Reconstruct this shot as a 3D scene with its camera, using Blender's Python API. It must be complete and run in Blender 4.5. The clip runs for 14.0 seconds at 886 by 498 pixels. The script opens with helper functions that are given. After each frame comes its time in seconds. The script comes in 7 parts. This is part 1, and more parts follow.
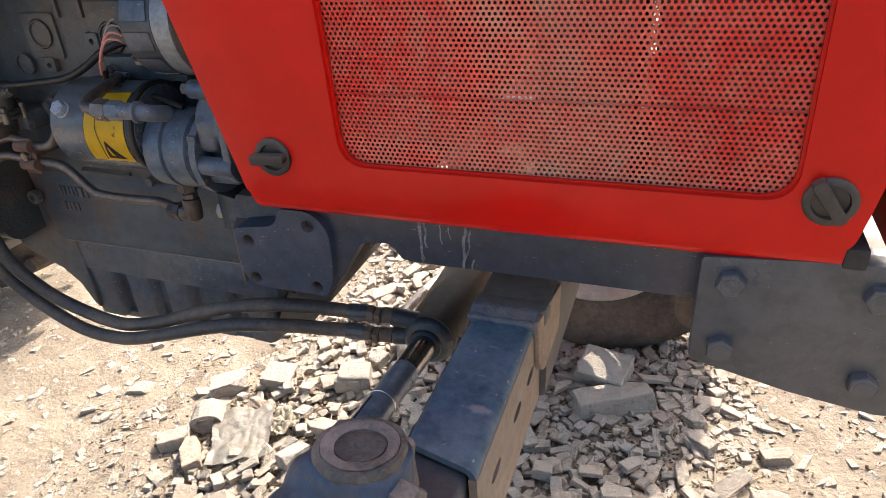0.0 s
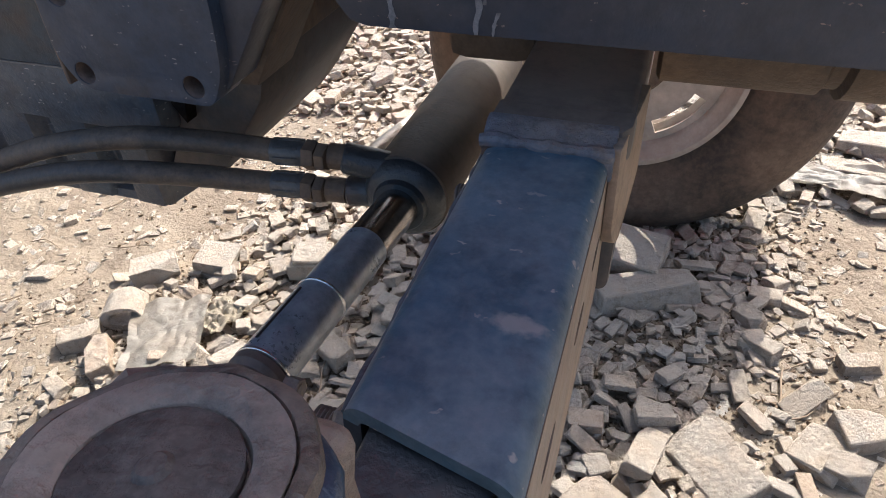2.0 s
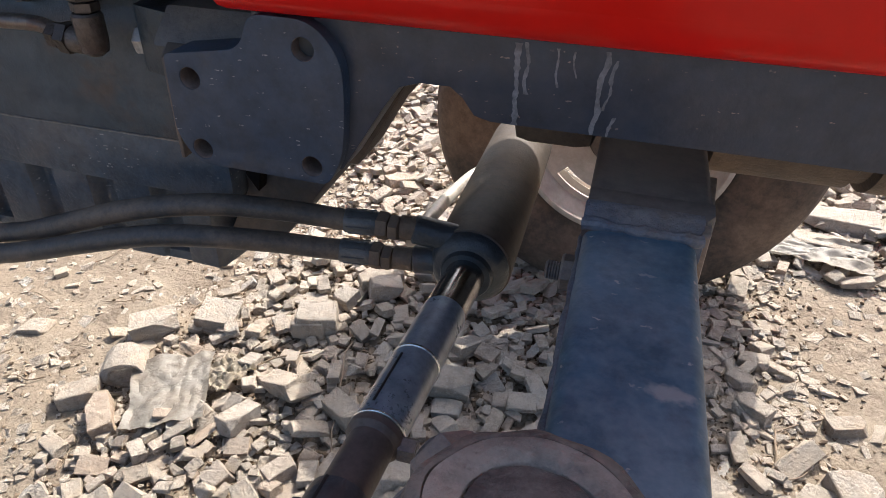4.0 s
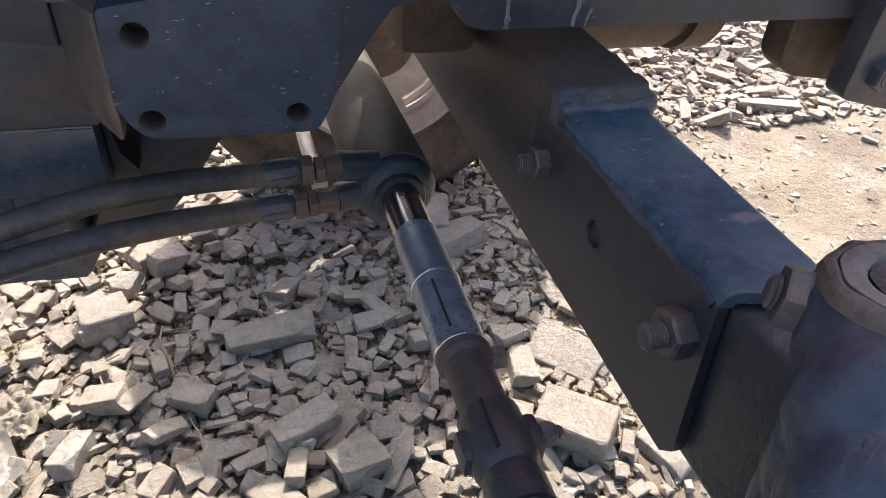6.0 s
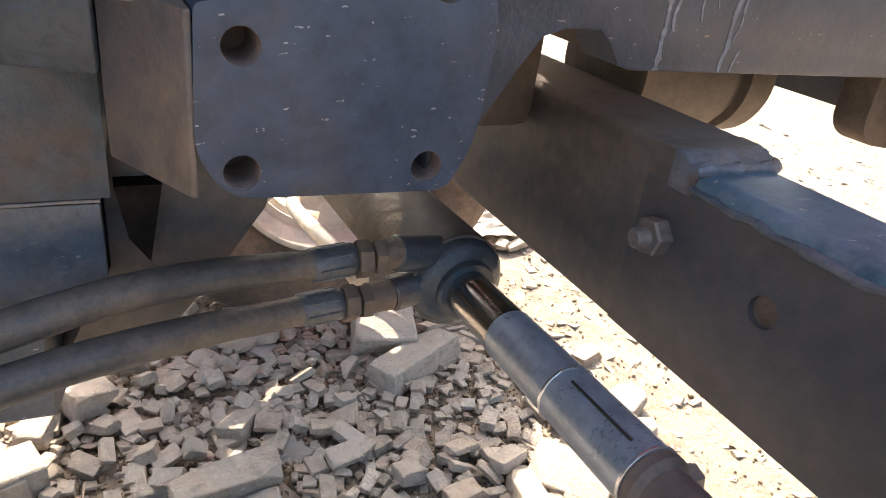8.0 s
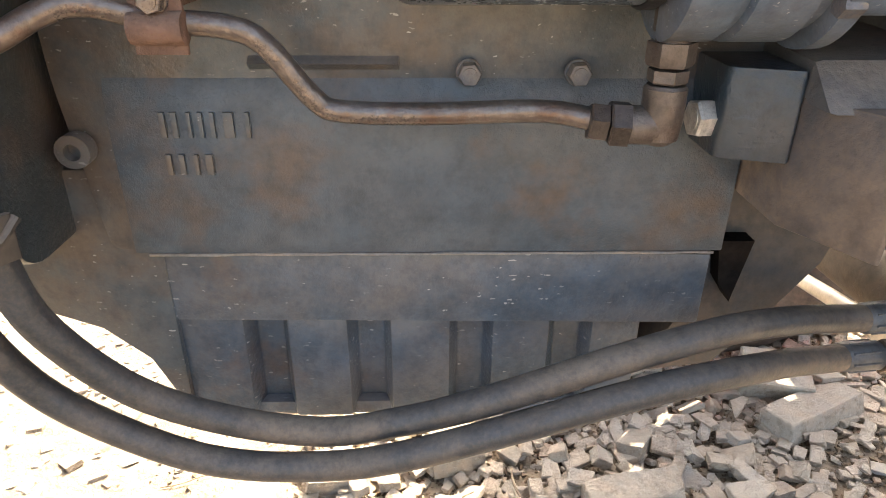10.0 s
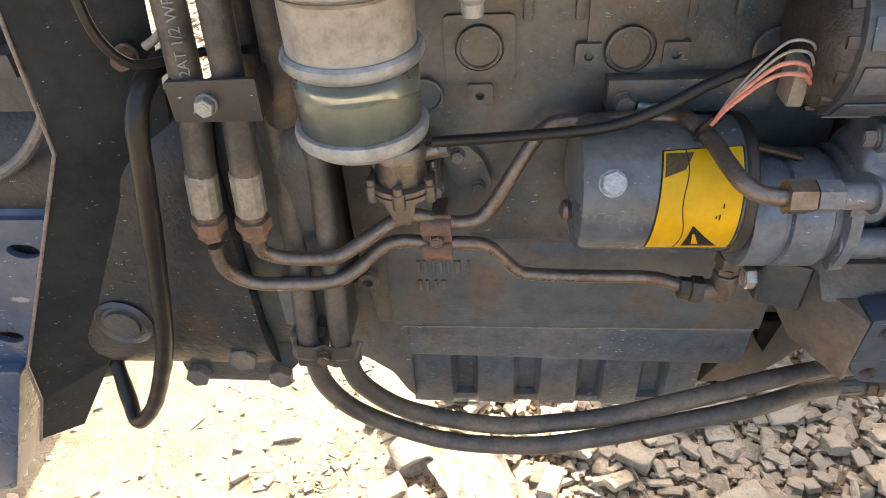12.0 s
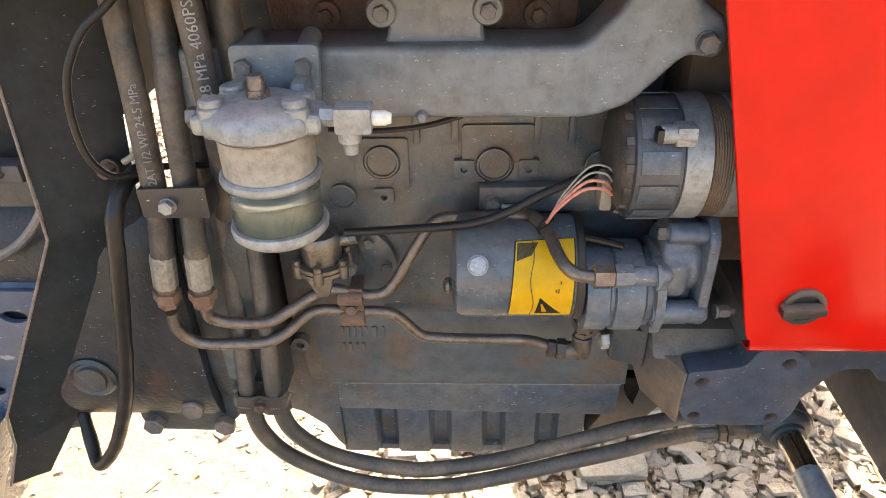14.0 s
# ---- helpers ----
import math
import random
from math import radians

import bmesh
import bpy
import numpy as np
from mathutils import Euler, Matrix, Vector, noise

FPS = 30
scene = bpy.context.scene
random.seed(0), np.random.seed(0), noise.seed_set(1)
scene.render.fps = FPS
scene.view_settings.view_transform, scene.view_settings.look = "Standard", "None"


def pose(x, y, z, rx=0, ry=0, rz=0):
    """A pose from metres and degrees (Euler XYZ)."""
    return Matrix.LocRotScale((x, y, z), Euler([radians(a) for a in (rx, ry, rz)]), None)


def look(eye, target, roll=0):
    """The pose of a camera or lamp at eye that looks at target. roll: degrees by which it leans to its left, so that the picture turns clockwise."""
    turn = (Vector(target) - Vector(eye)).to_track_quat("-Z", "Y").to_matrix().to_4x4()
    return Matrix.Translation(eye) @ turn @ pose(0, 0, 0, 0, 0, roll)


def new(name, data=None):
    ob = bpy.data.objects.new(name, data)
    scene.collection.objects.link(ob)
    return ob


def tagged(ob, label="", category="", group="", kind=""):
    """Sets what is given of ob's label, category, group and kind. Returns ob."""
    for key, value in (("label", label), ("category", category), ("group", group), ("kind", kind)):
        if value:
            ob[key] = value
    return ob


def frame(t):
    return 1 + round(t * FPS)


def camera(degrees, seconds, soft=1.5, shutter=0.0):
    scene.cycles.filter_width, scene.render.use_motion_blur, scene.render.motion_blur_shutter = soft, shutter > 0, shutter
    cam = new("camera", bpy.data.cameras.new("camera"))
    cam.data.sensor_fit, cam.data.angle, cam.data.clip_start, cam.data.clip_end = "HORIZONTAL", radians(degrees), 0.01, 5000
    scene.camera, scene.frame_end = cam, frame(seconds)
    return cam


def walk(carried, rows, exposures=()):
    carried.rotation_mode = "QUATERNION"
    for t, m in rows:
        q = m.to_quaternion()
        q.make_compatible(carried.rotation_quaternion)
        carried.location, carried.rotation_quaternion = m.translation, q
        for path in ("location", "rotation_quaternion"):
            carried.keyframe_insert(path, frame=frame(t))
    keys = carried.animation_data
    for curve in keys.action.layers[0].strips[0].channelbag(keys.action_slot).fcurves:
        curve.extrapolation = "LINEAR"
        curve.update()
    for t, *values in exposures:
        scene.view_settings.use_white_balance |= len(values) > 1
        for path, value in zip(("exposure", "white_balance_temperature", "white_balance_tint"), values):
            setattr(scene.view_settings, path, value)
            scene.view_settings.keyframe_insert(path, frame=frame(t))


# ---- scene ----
cam = camera(67.1, 14.0, soft=0.85)
PATH = [
    (0, (0.557, -0.652, 1.147), (-0.129, 0.982, 0.22), -7.2),
    (0.5, (0.528, -0.53, 1.051), (-0.089, 1.082, 0.041), -6.9),
    (1, (0.493, -0.431, 0.929), (-0.114, 1.141, -0.148), -8.4),
    (1.5, (0.471, -0.391, 0.871), (-0.088, 1.162, -0.259), -5.2),
    (2, (0.419, -0.363, 0.887), (-0.181, 1.11, -0.325), -6.4),
    (2.2, (0.395, -0.371, 0.893), (-0.217, 1.116, -0.297), -6.7),
    (4.3, (0.306, -0.45, 0.95), (-0.1, 1.177, -0.14), 0.1),
    (4.5, (0.288, -0.484, 0.973), (0.083, 1.165, -0.141), -0.3),
    (5, (0.239, -0.537, 1.011), (0.275, 1.119, -0.11), 0.2),
    (5.5, (0.133, -0.481, 0.955), (0.451, 1.088, -0.245), 4.1),
    (6, (0.068, -0.43, 0.932), (0.53, 1.043, -0.339), 1.6),
    (6.5, (0.032, -0.417, 0.935), (0.752, 1.043, -0.227), 2.7),
    (7, (0.008, -0.347, 0.878), (1.022, 1.097, -0.062), 7.0),
    (7.5, (-0.007, -0.309, 0.831), (0.996, 1.171, -0.065), 7.8),
    (8, (-0.049, -0.299, 0.836), (0.773, 1.258, -0.113), 4.9),
    (8.5, (-0.109, -0.307, 0.851), (0.453, 1.365, -0.092), 1.0),
    (9, (-0.162, -0.321, 0.856), (0.185, 1.419, -0.067), -1.1),
    (9.2, (-0.181, -0.324, 0.859), (0.093, 1.445, -0.032), -1.3),
    (11.3, (-0.368, -0.397, 1.087), (-0.597, 1.325, 0.096), -7.0),
    (11.5, (-0.364, -0.416, 1.136), (-0.568, 1.227, 0.013), -6.8),
    (12, (-0.342, -0.464, 1.276), (-0.57, 1.075, 0.019), -7.7),
    (12.5, (-0.305, -0.521, 1.379), (-0.481, 1.079, 0.191), -6.5),
    (13, (-0.251, -0.567, 1.403), (-0.428, 1.042, 0.23), -8.6),
    (13.5, (-0.246, -0.608, 1.4), (-0.447, 1.046, 0.293), -7.3),
    (14, (-0.247, -0.603, 1.372), (-0.387, 1.073, 0.289), -5.3),
]
EXPOSURES = [(0, 1.36, 6250, 10), (0.5, 1.05, 6150, 10), (1.0, 1.07, 6000, 10), (1.5, 1.13, 5950, 10), (2.2, 0.97, 5950, 10), (4.5, 0.94, 6000, 10), (5.5, 1.04, 5950, 10), (6.5, 1.30, 6050, 10),
             (7.5, 1.70, 6450, 10), (8.5, 2.46, 7050, 10), (9.2, 2.54, 7250, 10), (11.3, 2.95, 7650, 8), (12.0, 2.4, 7500, 8), (12.5, 2.75, 7450, 8), (13.1, 2.72, 7480, 8), (13.5, 2.58, 7500, 8), (14, 2.58, 7500, 8)]
walk(cam, [(t, look(eye, target, roll)) for t, eye, target, roll in PATH], EXPOSURES)

# ---- light ----
SUN_DIR = Vector((0.30, 0.87, 0.90)).normalized()
SUN_EL = math.asin(SUN_DIR.z)
SUN_ROT = math.atan2(SUN_DIR.x, SUN_DIR.y)
world = bpy.data.worlds.new("sky")
scene.world = world
world.use_nodes = True
sky = world.node_tree.nodes.new("ShaderNodeTexSky")
sky.sky_type = "NISHITA"
sky.sun_disc = False
sky.sun_elevation, sky.sun_rotation = SUN_EL, SUN_ROT
sky.dust_density = 6.0
background = world.node_tree.nodes["Background"]
background.inputs["Strength"].default_value = 0.15
world.node_tree.links.new(sky.outputs["Color"], background.inputs["Color"])
sun_data = bpy.data.lights.new("sun", "SUN")
sun_data.energy, sun_data.angle, sun_data.color = 4.15, radians(0.55), (1.0, 0.905, 0.775)
sun = new("sun", sun_data)
sun.matrix_world = look(SUN_DIR * 20, (0, 0, 0))


# ---- materials ----
def nodes_of(name):
    m = bpy.data.materials.new(name)
    m.use_nodes = True
    nt = m.node_tree
    return m, nt, nt.nodes["Principled BSDF"]


def noise_fac(nt, vec, scale, lo, hi, detail=6.0, rough=0.6, distortion=0.0):
    n = nt.nodes.new("ShaderNodeTexNoise")
    n.inputs["Scale"].default_value, n.inputs["Detail"].default_value = scale, detail
    n.inputs["Roughness"].default_value, n.inputs["Distortion"].default_value = rough, distortion
    nt.links.new(vec, n.inputs["Vector"])
    r = nt.nodes.new("ShaderNodeMapRange")
    r.inputs["From Min"].default_value, r.inputs["From Max"].default_value = lo, hi
    nt.links.new(n.outputs["Fac"], r.inputs["Value"])
    return r.outputs["Result"]


def math_node(nt, op, a, b):
    n = nt.nodes.new("ShaderNodeMath")
    n.operation, n.use_clamp = op, True
    for i, v in enumerate((a, b)):
        if isinstance(v, (int, float)):
            n.inputs[i].default_value = v
        else:
            nt.links.new(v, n.inputs[i])
    return n.outputs[0]


def mix_col(nt, fac, a, b):
    n = nt.nodes.new("ShaderNodeMix")
    n.data_type = "RGBA"
    for key, v in ((0, fac), (6, a), (7, b)):
        if isinstance(v, tuple):
            n.inputs[key].default_value = (*v, 1)
        elif isinstance(v, (int, float)):
            n.inputs[key].default_value = v
        else:
            nt.links.new(v, n.inputs[key])
    return n.outputs[2]


def surface(name, base, rough=0.5, metal=0.0, dust=(0.30, 0.225, 0.16), amount=0.4, up=0.35, scale=14.0,
            chips=None, chip_at=0.88, vary=0.25, bump=0.15, bump_scale=220.0, coat=0.0, stain=None, stain_at=0.58, grime_amount=0.55, gloss=0.5, chip_sizes=((230.0, 0.21), (95.0, 0.13), (60.0, 0.085))):
    """Worn surface: base colour that varies, dust in patches and on upward faces, stains, small chips and a fine relief."""
    m, nt, b = nodes_of(name)
    co = nt.nodes.new("ShaderNodeTexCoord").outputs["Object"]
    dark = tuple(c * (1 - vary) for c in base)
    lite = tuple(min(1, c * (1 + vary)) for c in base)
    col = mix_col(nt, noise_fac(nt, co, scale * 2.3, 0.3, 0.7), dark, lite)
    if stain:
        col = mix_col(nt, math_node(nt, "MULTIPLY", noise_fac(nt, co, scale * 0.9, stain_at, stain_at + 0.16, 8), 0.85), col, stain)
    patch = math_node(nt, "MULTIPLY", noise_fac(nt, co, scale * 0.55, 0.43, 0.64, 8, 0.62), amount)
    fine = math_node(nt, "MULTIPLY", noise_fac(nt, co, scale * 14, 0.40, 0.75, 4), amount * 0.4)
    geo = nt.nodes.new("ShaderNodeNewGeometry")
    sep = nt.nodes.new("ShaderNodeSeparateXYZ")
    nt.links.new(geo.outputs["Normal"], sep.inputs[0])
    lie = math_node(nt, "MULTIPLY", math_node(nt, "MULTIPLY", sep.outputs["Z"], 1.0), up)
    d = math_node(nt, "ADD", math_node(nt, "ADD", patch, fine), lie)
    col = mix_col(nt, d, col, dust)
    # oily grime: darker blotches at two sizes
    grime = math_node(nt, "MULTIPLY", noise_fac(nt, co, scale * 4.5, 0.46, 0.74, 9, 0.72), grime_amount)
    col = mix_col(nt, grime, col, tuple(c * 0.25 for c in base))
    if chips:
        wob = nt.nodes.new("ShaderNodeTexNoise")
        wob.inputs["Scale"].default_value = 190.0
        nt.links.new(co, wob.inputs["Vector"])
        shift = nt.nodes.new("ShaderNodeVectorMath")
        shift.operation = "MULTIPLY_ADD"
        shift.inputs[1].default_value = (0.008, 0.008, 0.005)
        nt.links.new(wob.outputs["Color"], shift.inputs[0])
        flat = nt.nodes.new("ShaderNodeMapping")
        flat.inputs["Scale"].default_value = (0.46, 1.0, 1.45)
        nt.links.new(co, flat.inputs["Vector"])
        nt.links.new(flat.outputs[0], shift.inputs[2])
        for size, radius in chip_sizes:
            v = nt.nodes.new("ShaderNodeTexVoronoi")
            v.inputs["Scale"].default_value = size
            nt.links.new(shift.outputs[0], v.inputs["Vector"])
            r = nt.nodes.new("ShaderNodeMapRange")
            r.inputs["From Min"].default_value, r.inputs["From Max"].default_value = radius, radius * 0.6
            nt.links.new(v.outputs["Distance"], r.inputs["Value"])
            pick = nt.nodes.new("ShaderNodeSeparateColor")
            nt.links.new(v.outputs["Color"], pick.inputs[0])
            few = math_node(nt, "GREATER_THAN", pick.outputs[0], chip_at)
            faint = math_node(nt, "MULTIPLY", math_node(nt, "MULTIPLY", r.outputs["Result"], few), pick.outputs[1])
            col = mix_col(nt, faint, col, chips)
    nt.links.new(col, b.inputs["Base Color"])
    b.inputs["Metallic"].default_value = metal
    b.inputs["Specular IOR Level"].default_value = gloss
    rr = nt.nodes.new("ShaderNodeMapRange")
    rr.inputs["To Min"].default_value, rr.inputs["To Max"].default_value = rough, min(1.0, rough + 0.28)
    nt.links.new(d, rr.inputs["Value"])
    nt.links.new(rr.outputs["Result"], b.inputs["Roughness"])
    if coat:
        b.inputs["Coat Weight"].default_value, b.inputs["Coat Roughness"].default_value = coat, 0.15
    h = math_node(nt, "ADD", noise_fac(nt, co, bump_scale, 0.2, 0.8, 4), math_node(nt, "MULTIPLY", noise_fac(nt, co, scale * 1.7, 0.2, 0.8), 0.8))
    bp = nt.nodes.new("ShaderNodeBump")
    bp.inputs["Strength"].default_value, bp.inputs["Distance"].default_value = bump, 0.002
    nt.links.new(h, bp.inputs["Height"])
    nt.links.new(bp.outputs["Normal"], b.inputs["Normal"])
    return m


PALE = (0.36, 0.36, 0.355)
M_BLUE = surface("blue_grey_paint", (0.023, 0.043, 0.075), 0.38, gloss=0.42, amount=0.14, up=0.10, chips=(0.25, 0.255, 0.26), chip_at=0.80, dust=(0.20, 0.16, 0.13), stain=(0.06, 0.048, 0.042), stain_at=0.58)
M_RAIL = surface("dusty_rail_paint", (0.024, 0.037, 0.060), 0.32, amount=0.34, up=0.25, scale=7, dust=(0.125, 0.10, 0.085), chips=(0.25, 0.2, 0.17), chip_at=0.87, stain=(0.10, 0.07, 0.055), stain_at=0.62)
M_BRACKET = surface("dusty_bracket_paint", (0.055, 0.065, 0.078), 0.24, amount=0.40, up=0.25, scale=7, dust=(0.16, 0.14, 0.125), chips=(0.25, 0.2, 0.17), chip_at=0.87, stain=(0.09, 0.07, 0.06), stain_at=0.64)
M_CAST = surface("blue_cast_iron", (0.017, 0.034, 0.049), 0.33, amount=0.24, up=0.25, dust=(0.115, 0.085, 0.065), bump=0.5, bump_scale=120, stain=(0.07, 0.04, 0.03), stain_at=0.55)
M_KNUCKLE = surface("blue_knuckle_paint", (0.014, 0.046, 0.092), 0.34, amount=0.25, up=0.12, scale=16, dust=(0.15, 0.115, 0.095), stain=(0.045, 0.036, 0.034), stain_at=0.52, bump=0.6, bump_scale=90)
# the arm's grey-blue dust tone also paints in sky sheen on its top
M_BEAM = surface("blue_beam_paint", (0.031, 0.082, 0.124), 0.40, gloss=0.36, amount=0.6, up=0.12, scale=9, dust=(0.245, 0.27, 0.285), chip_sizes=((170.0, 0.22), (66.0, 0.14), (23.0, 0.17)), chips=(0.33, 0.305, 0.28), chip_at=0.80)
M_BROWN = surface("dusty_brown_iron", (0.082, 0.060, 0.045), 0.55, amount=0.6, up=0.2, dust=(0.20, 0.14, 0.095), bump=0.4)
M_ENGINE = surface("grey_engine_paint", (0.054, 0.075, 0.092), 0.30, amount=0.34, up=0.4, dust=(0.19, 0.148, 0.115), bump=0.22, bump_scale=300, stain=(0.095, 0.066, 0.048), stain_at=0.47, chips=PALE, chip_at=0.74)
M_PAN = surface("dark_oil_pan_paint", (0.047, 0.073, 0.103), 0.32, amount=0.22, up=0.3, bump=0.35, chips=PALE, chip_at=0.74, chip_sizes=((170.0, 0.22), (66.0, 0.14), (23.0, 0.10)), stain=(0.095, 0.058, 0.038), stain_at=0.56)
M_MANIF = surface("manifold_paint", (0.112, 0.140, 0.168), 0.32, amount=0.26, up=0.35, dust=(0.23, 0.20, 0.165), chips=PALE, chip_at=0.74)
M_RUST = surface("rusty_iron", (0.13, 0.070, 0.048), 0.8, amount=0.4, up=0.2, dust=(0.28, 0.2, 0.15), bump=0.6, vary=0.4)
M_PIPE = surface("rusted_steel_pipe", (0.165, 0.135, 0.118), 0.27, 0.6, amount=0.2, up=0.15, dust=(0.2, 0.16, 0.13), scale=40, stain=(0.12, 0.060, 0.038), stain_at=0.5, bump=0.3)
M_RED = surface("red_hood_paint", (0.58, 0.0085, 0.0040), 0.22, amount=0.03, up=0.12, scale=5, vary=0.10, bump=0.04, dust=(0.46, 0.10, 0.06), gloss=0.20, grime_amount=0.06)
M_MESH = surface("dusty_red_grille", (0.68, 0.045, 0.030), 0.42, amount=0.9, up=0.0, scale=2.8, vary=0.2, dust=(0.54, 0.31, 0.20), bump=0.1, gloss=0.15, grime_amount=0.2)
M_RUBBER = surface("black_rubber_hose", (0.028, 0.033, 0.039), 0.42, amount=0.62, up=0.35, dust=(0.165, 0.125, 0.092), scale=25, bump=0.2)
M_CABLE = surface("black_cable", (0.009, 0.009, 0.011), 0.30, amount=0.06, up=0.08, scale=30, dust=(0.12, 0.10, 0.08), grime_amount=0.2, gloss=0.3)
M_PLASTIC = surface("black_plastic", (0.02, 0.02, 0.022), 0.4, amount=0.12, up=0.4, scale=30, bump=0.05)
M_ALU = surface("dull_aluminium", (0.27, 0.29, 0.305), 0.42, 0.5, amount=0.36, up=0.25, dust=(0.25, 0.235, 0.215), scale=30, bump=0.3)
M_STEEL = surface("worn_steel", (0.27, 0.265, 0.25), 0.4, 0.8, amount=0.3, up=0.3, scale=60, stain=(0.16, 0.09, 0.06), stain_at=0.6)
M_BOLT = surface("painted_bolt", (0.085, 0.095, 0.115), 0.45, 0.3, amount=0.4, up=0.4, scale=60, stain=(0.2, 0.15, 0.11), stain_at=0.55)
M_ZINC = surface("zinc_crimp", (0.25, 0.255, 0.24), 0.5, 0.5, amount=0.35, up=0.2, scale=50, bump=0.3)
M_CHROME = surface("black_chrome_rod", (0.42, 0.40, 0.38), 0.20, 1.0, amount=0.06, up=0.03, scale=20, bump=0.0)
M_ROD = surface("smeared_steel_rod", (0.26, 0.305, 0.36), 0.26, 0.45, amount=0.4, up=0.05, scale=22, bump=0.05, dust=(0.26, 0.26, 0.27), stain=(0.05, 0.06, 0.078), stain_at=0.62)
M_WHITE = surface("white_plastic", (0.62, 0.60, 0.55), 0.4, amount=0.1, up=0.2)
M_PALEROD = surface("pale_steel_tube", (0.62, 0.58, 0.52), 0.35, 0.3, amount=0.2, up=0.2)
M_YELLOW = surface("yellow_label", (0.90, 0.58, 0.015), 0.40, amount=0.03, up=0.03, scale=22, grime_amount=0.12, stain=(0.16, 0.11, 0.05), stain_at=0.68, bump=0.02, vary=0.08)
M_BLACK = surface("black_print", (0.012, 0.012, 0.012), 0.5, amount=0.05, up=0.0)
M_SHEATH_W = surface("white_wire", (0.27, 0.25, 0.225), 0.5, amount=0.2, up=0.2, scale=40)
M_SHEATH_R = surface("pink_wire", (0.58, 0.21, 0.16), 0.5, amount=0.2, up=0.2, scale=40)
M_TYRE = surface("worn_tyre_rubber", (0.034, 0.028, 0.024), 0.8, amount=0.8, up=0.2, dust=(0.175, 0.125, 0.088), scale=7, bump=0.4, bump_scale=90)
M_RIM = surface("cream_rim_paint", (0.46, 0.41, 0.355), 0.5, amount=0.5, up=0.1, dust=(0.32, 0.25, 0.19), scale=10, grime_amount=0.15)
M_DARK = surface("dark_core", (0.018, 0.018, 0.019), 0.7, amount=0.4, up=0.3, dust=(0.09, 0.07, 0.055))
M_STREAK = surface("chalky_streak", (0.17, 0.175, 0.19), 0.8, amount=0.1, up=0.0, vary=0.4, scale=60)

M_GLASS, nt, b = nodes_of("sediment_glass")
b.inputs["Base Color"].default_value = (0.52, 0.55, 0.47, 1)
b.inputs["Roughness"].default_value = 0.10
b.inputs["Transmission Weight"].default_value = 0.90
b.inputs["IOR"].default_value = 1.45
M_FUEL = surface("murky_fuel", (0.10, 0.11, 0.09), 0.35, amount=0.75, up=0.2, dust=(0.40, 0.39, 0.33), scale=26, stain=(0.05, 0.05, 0.04), stain_at=0.52)


def stone_material(name, island):
    m, nt, b = nodes_of(name)
    geo = nt.nodes.new("ShaderNodeNewGeometry")
    co = geo.outputs["Position"]
    rnd = geo.outputs["Random Per Island"] if island else nt.nodes.new("ShaderNodeObjectInfo").outputs["Random"]
    ramp = nt.nodes.new("ShaderNodeValToRGB")
    el = ramp.color_ramp.elements
    el[0].position, el[0].color = 0.0, (0.292, 0.246, 0.196, 1)
    el[1].position, el[1].color = 1.0, (0.546, 0.475, 0.389, 1)
    for p, c in ((0.22, (0.508, 0.427, 0.331)), (0.42, (0.349, 0.308, 0.258)), (0.62, (0.593, 0.524, 0.438)), (0.76, (0.433, 0.317, 0.229)), (0.84, (0.414, 0.409, 0.385)), (0.90, (0.471, 0.400, 0.319))):
        e = el.new(p)
        e.color = (*c, 1)
    nt.links.new(rnd, ramp.inputs["Fac"])
    # dust film, earth that sticks to the faces, dark pits and pale chips
    col = mix_col(nt, math_node(nt, "MULTIPLY", noise_fac(nt, co, 26, 0.42, 0.66, 8, 0.65), 0.70), ramp.outputs["Color"], (0.556, 0.425, 0.299))
    col = mix_col(nt, math_node(nt, "MULTIPLY", noise_fac(nt, co, 38, 0.50, 0.68, 10, 0.74), 0.72), col, (0.214, 0.155, 0.107))
    col = mix_col(nt, math_node(nt, "MULTIPLY", noise_fac(nt, co, 150, 0.57, 0.70, 8, 0.7), 0.5), col, (0.161, 0.120, 0.088))
    col = mix_col(nt, math_node(nt, "MULTIPLY", noise_fac(nt, co, 80, 0.56, 0.68, 6, 0.7), 0.55), col, (0.685, 0.600, 0.493))
    sep = nt.nodes.new("ShaderNodeSeparateXYZ")
    nt.links.new(geo.outputs["Normal"], sep.inputs[0])
    lie = math_node(nt, "MULTIPLY", math_node(nt, "MULTIPLY", sep.outputs["Z"], noise_fac(nt, co, 30, 0.25, 0.60, 6, 0.6)), 0.50)
    col = mix_col(nt, lie, col, (0.60, 0.535, 0.445))
    nt.links.new(col, b.inputs["Base Color"])
    b.inputs["Roughness"].default_value = 0.92
    bp = nt.nodes.new("ShaderNodeBump")
    bp.inputs["Strength"].default_value, bp.inputs["Distance"].default_value = 1.0, 0.009
    nt.links.new(noise_fac(nt, co, 70, 0.2, 0.8, 12, 0.76), bp.inputs["Height"])
    nt.links.new(bp.outputs["Normal"], b.inputs["Normal"])
    return m


M_STONE = stone_material("rubble_stone", False)
M_GRAVEL = stone_material("rubble_small", True)

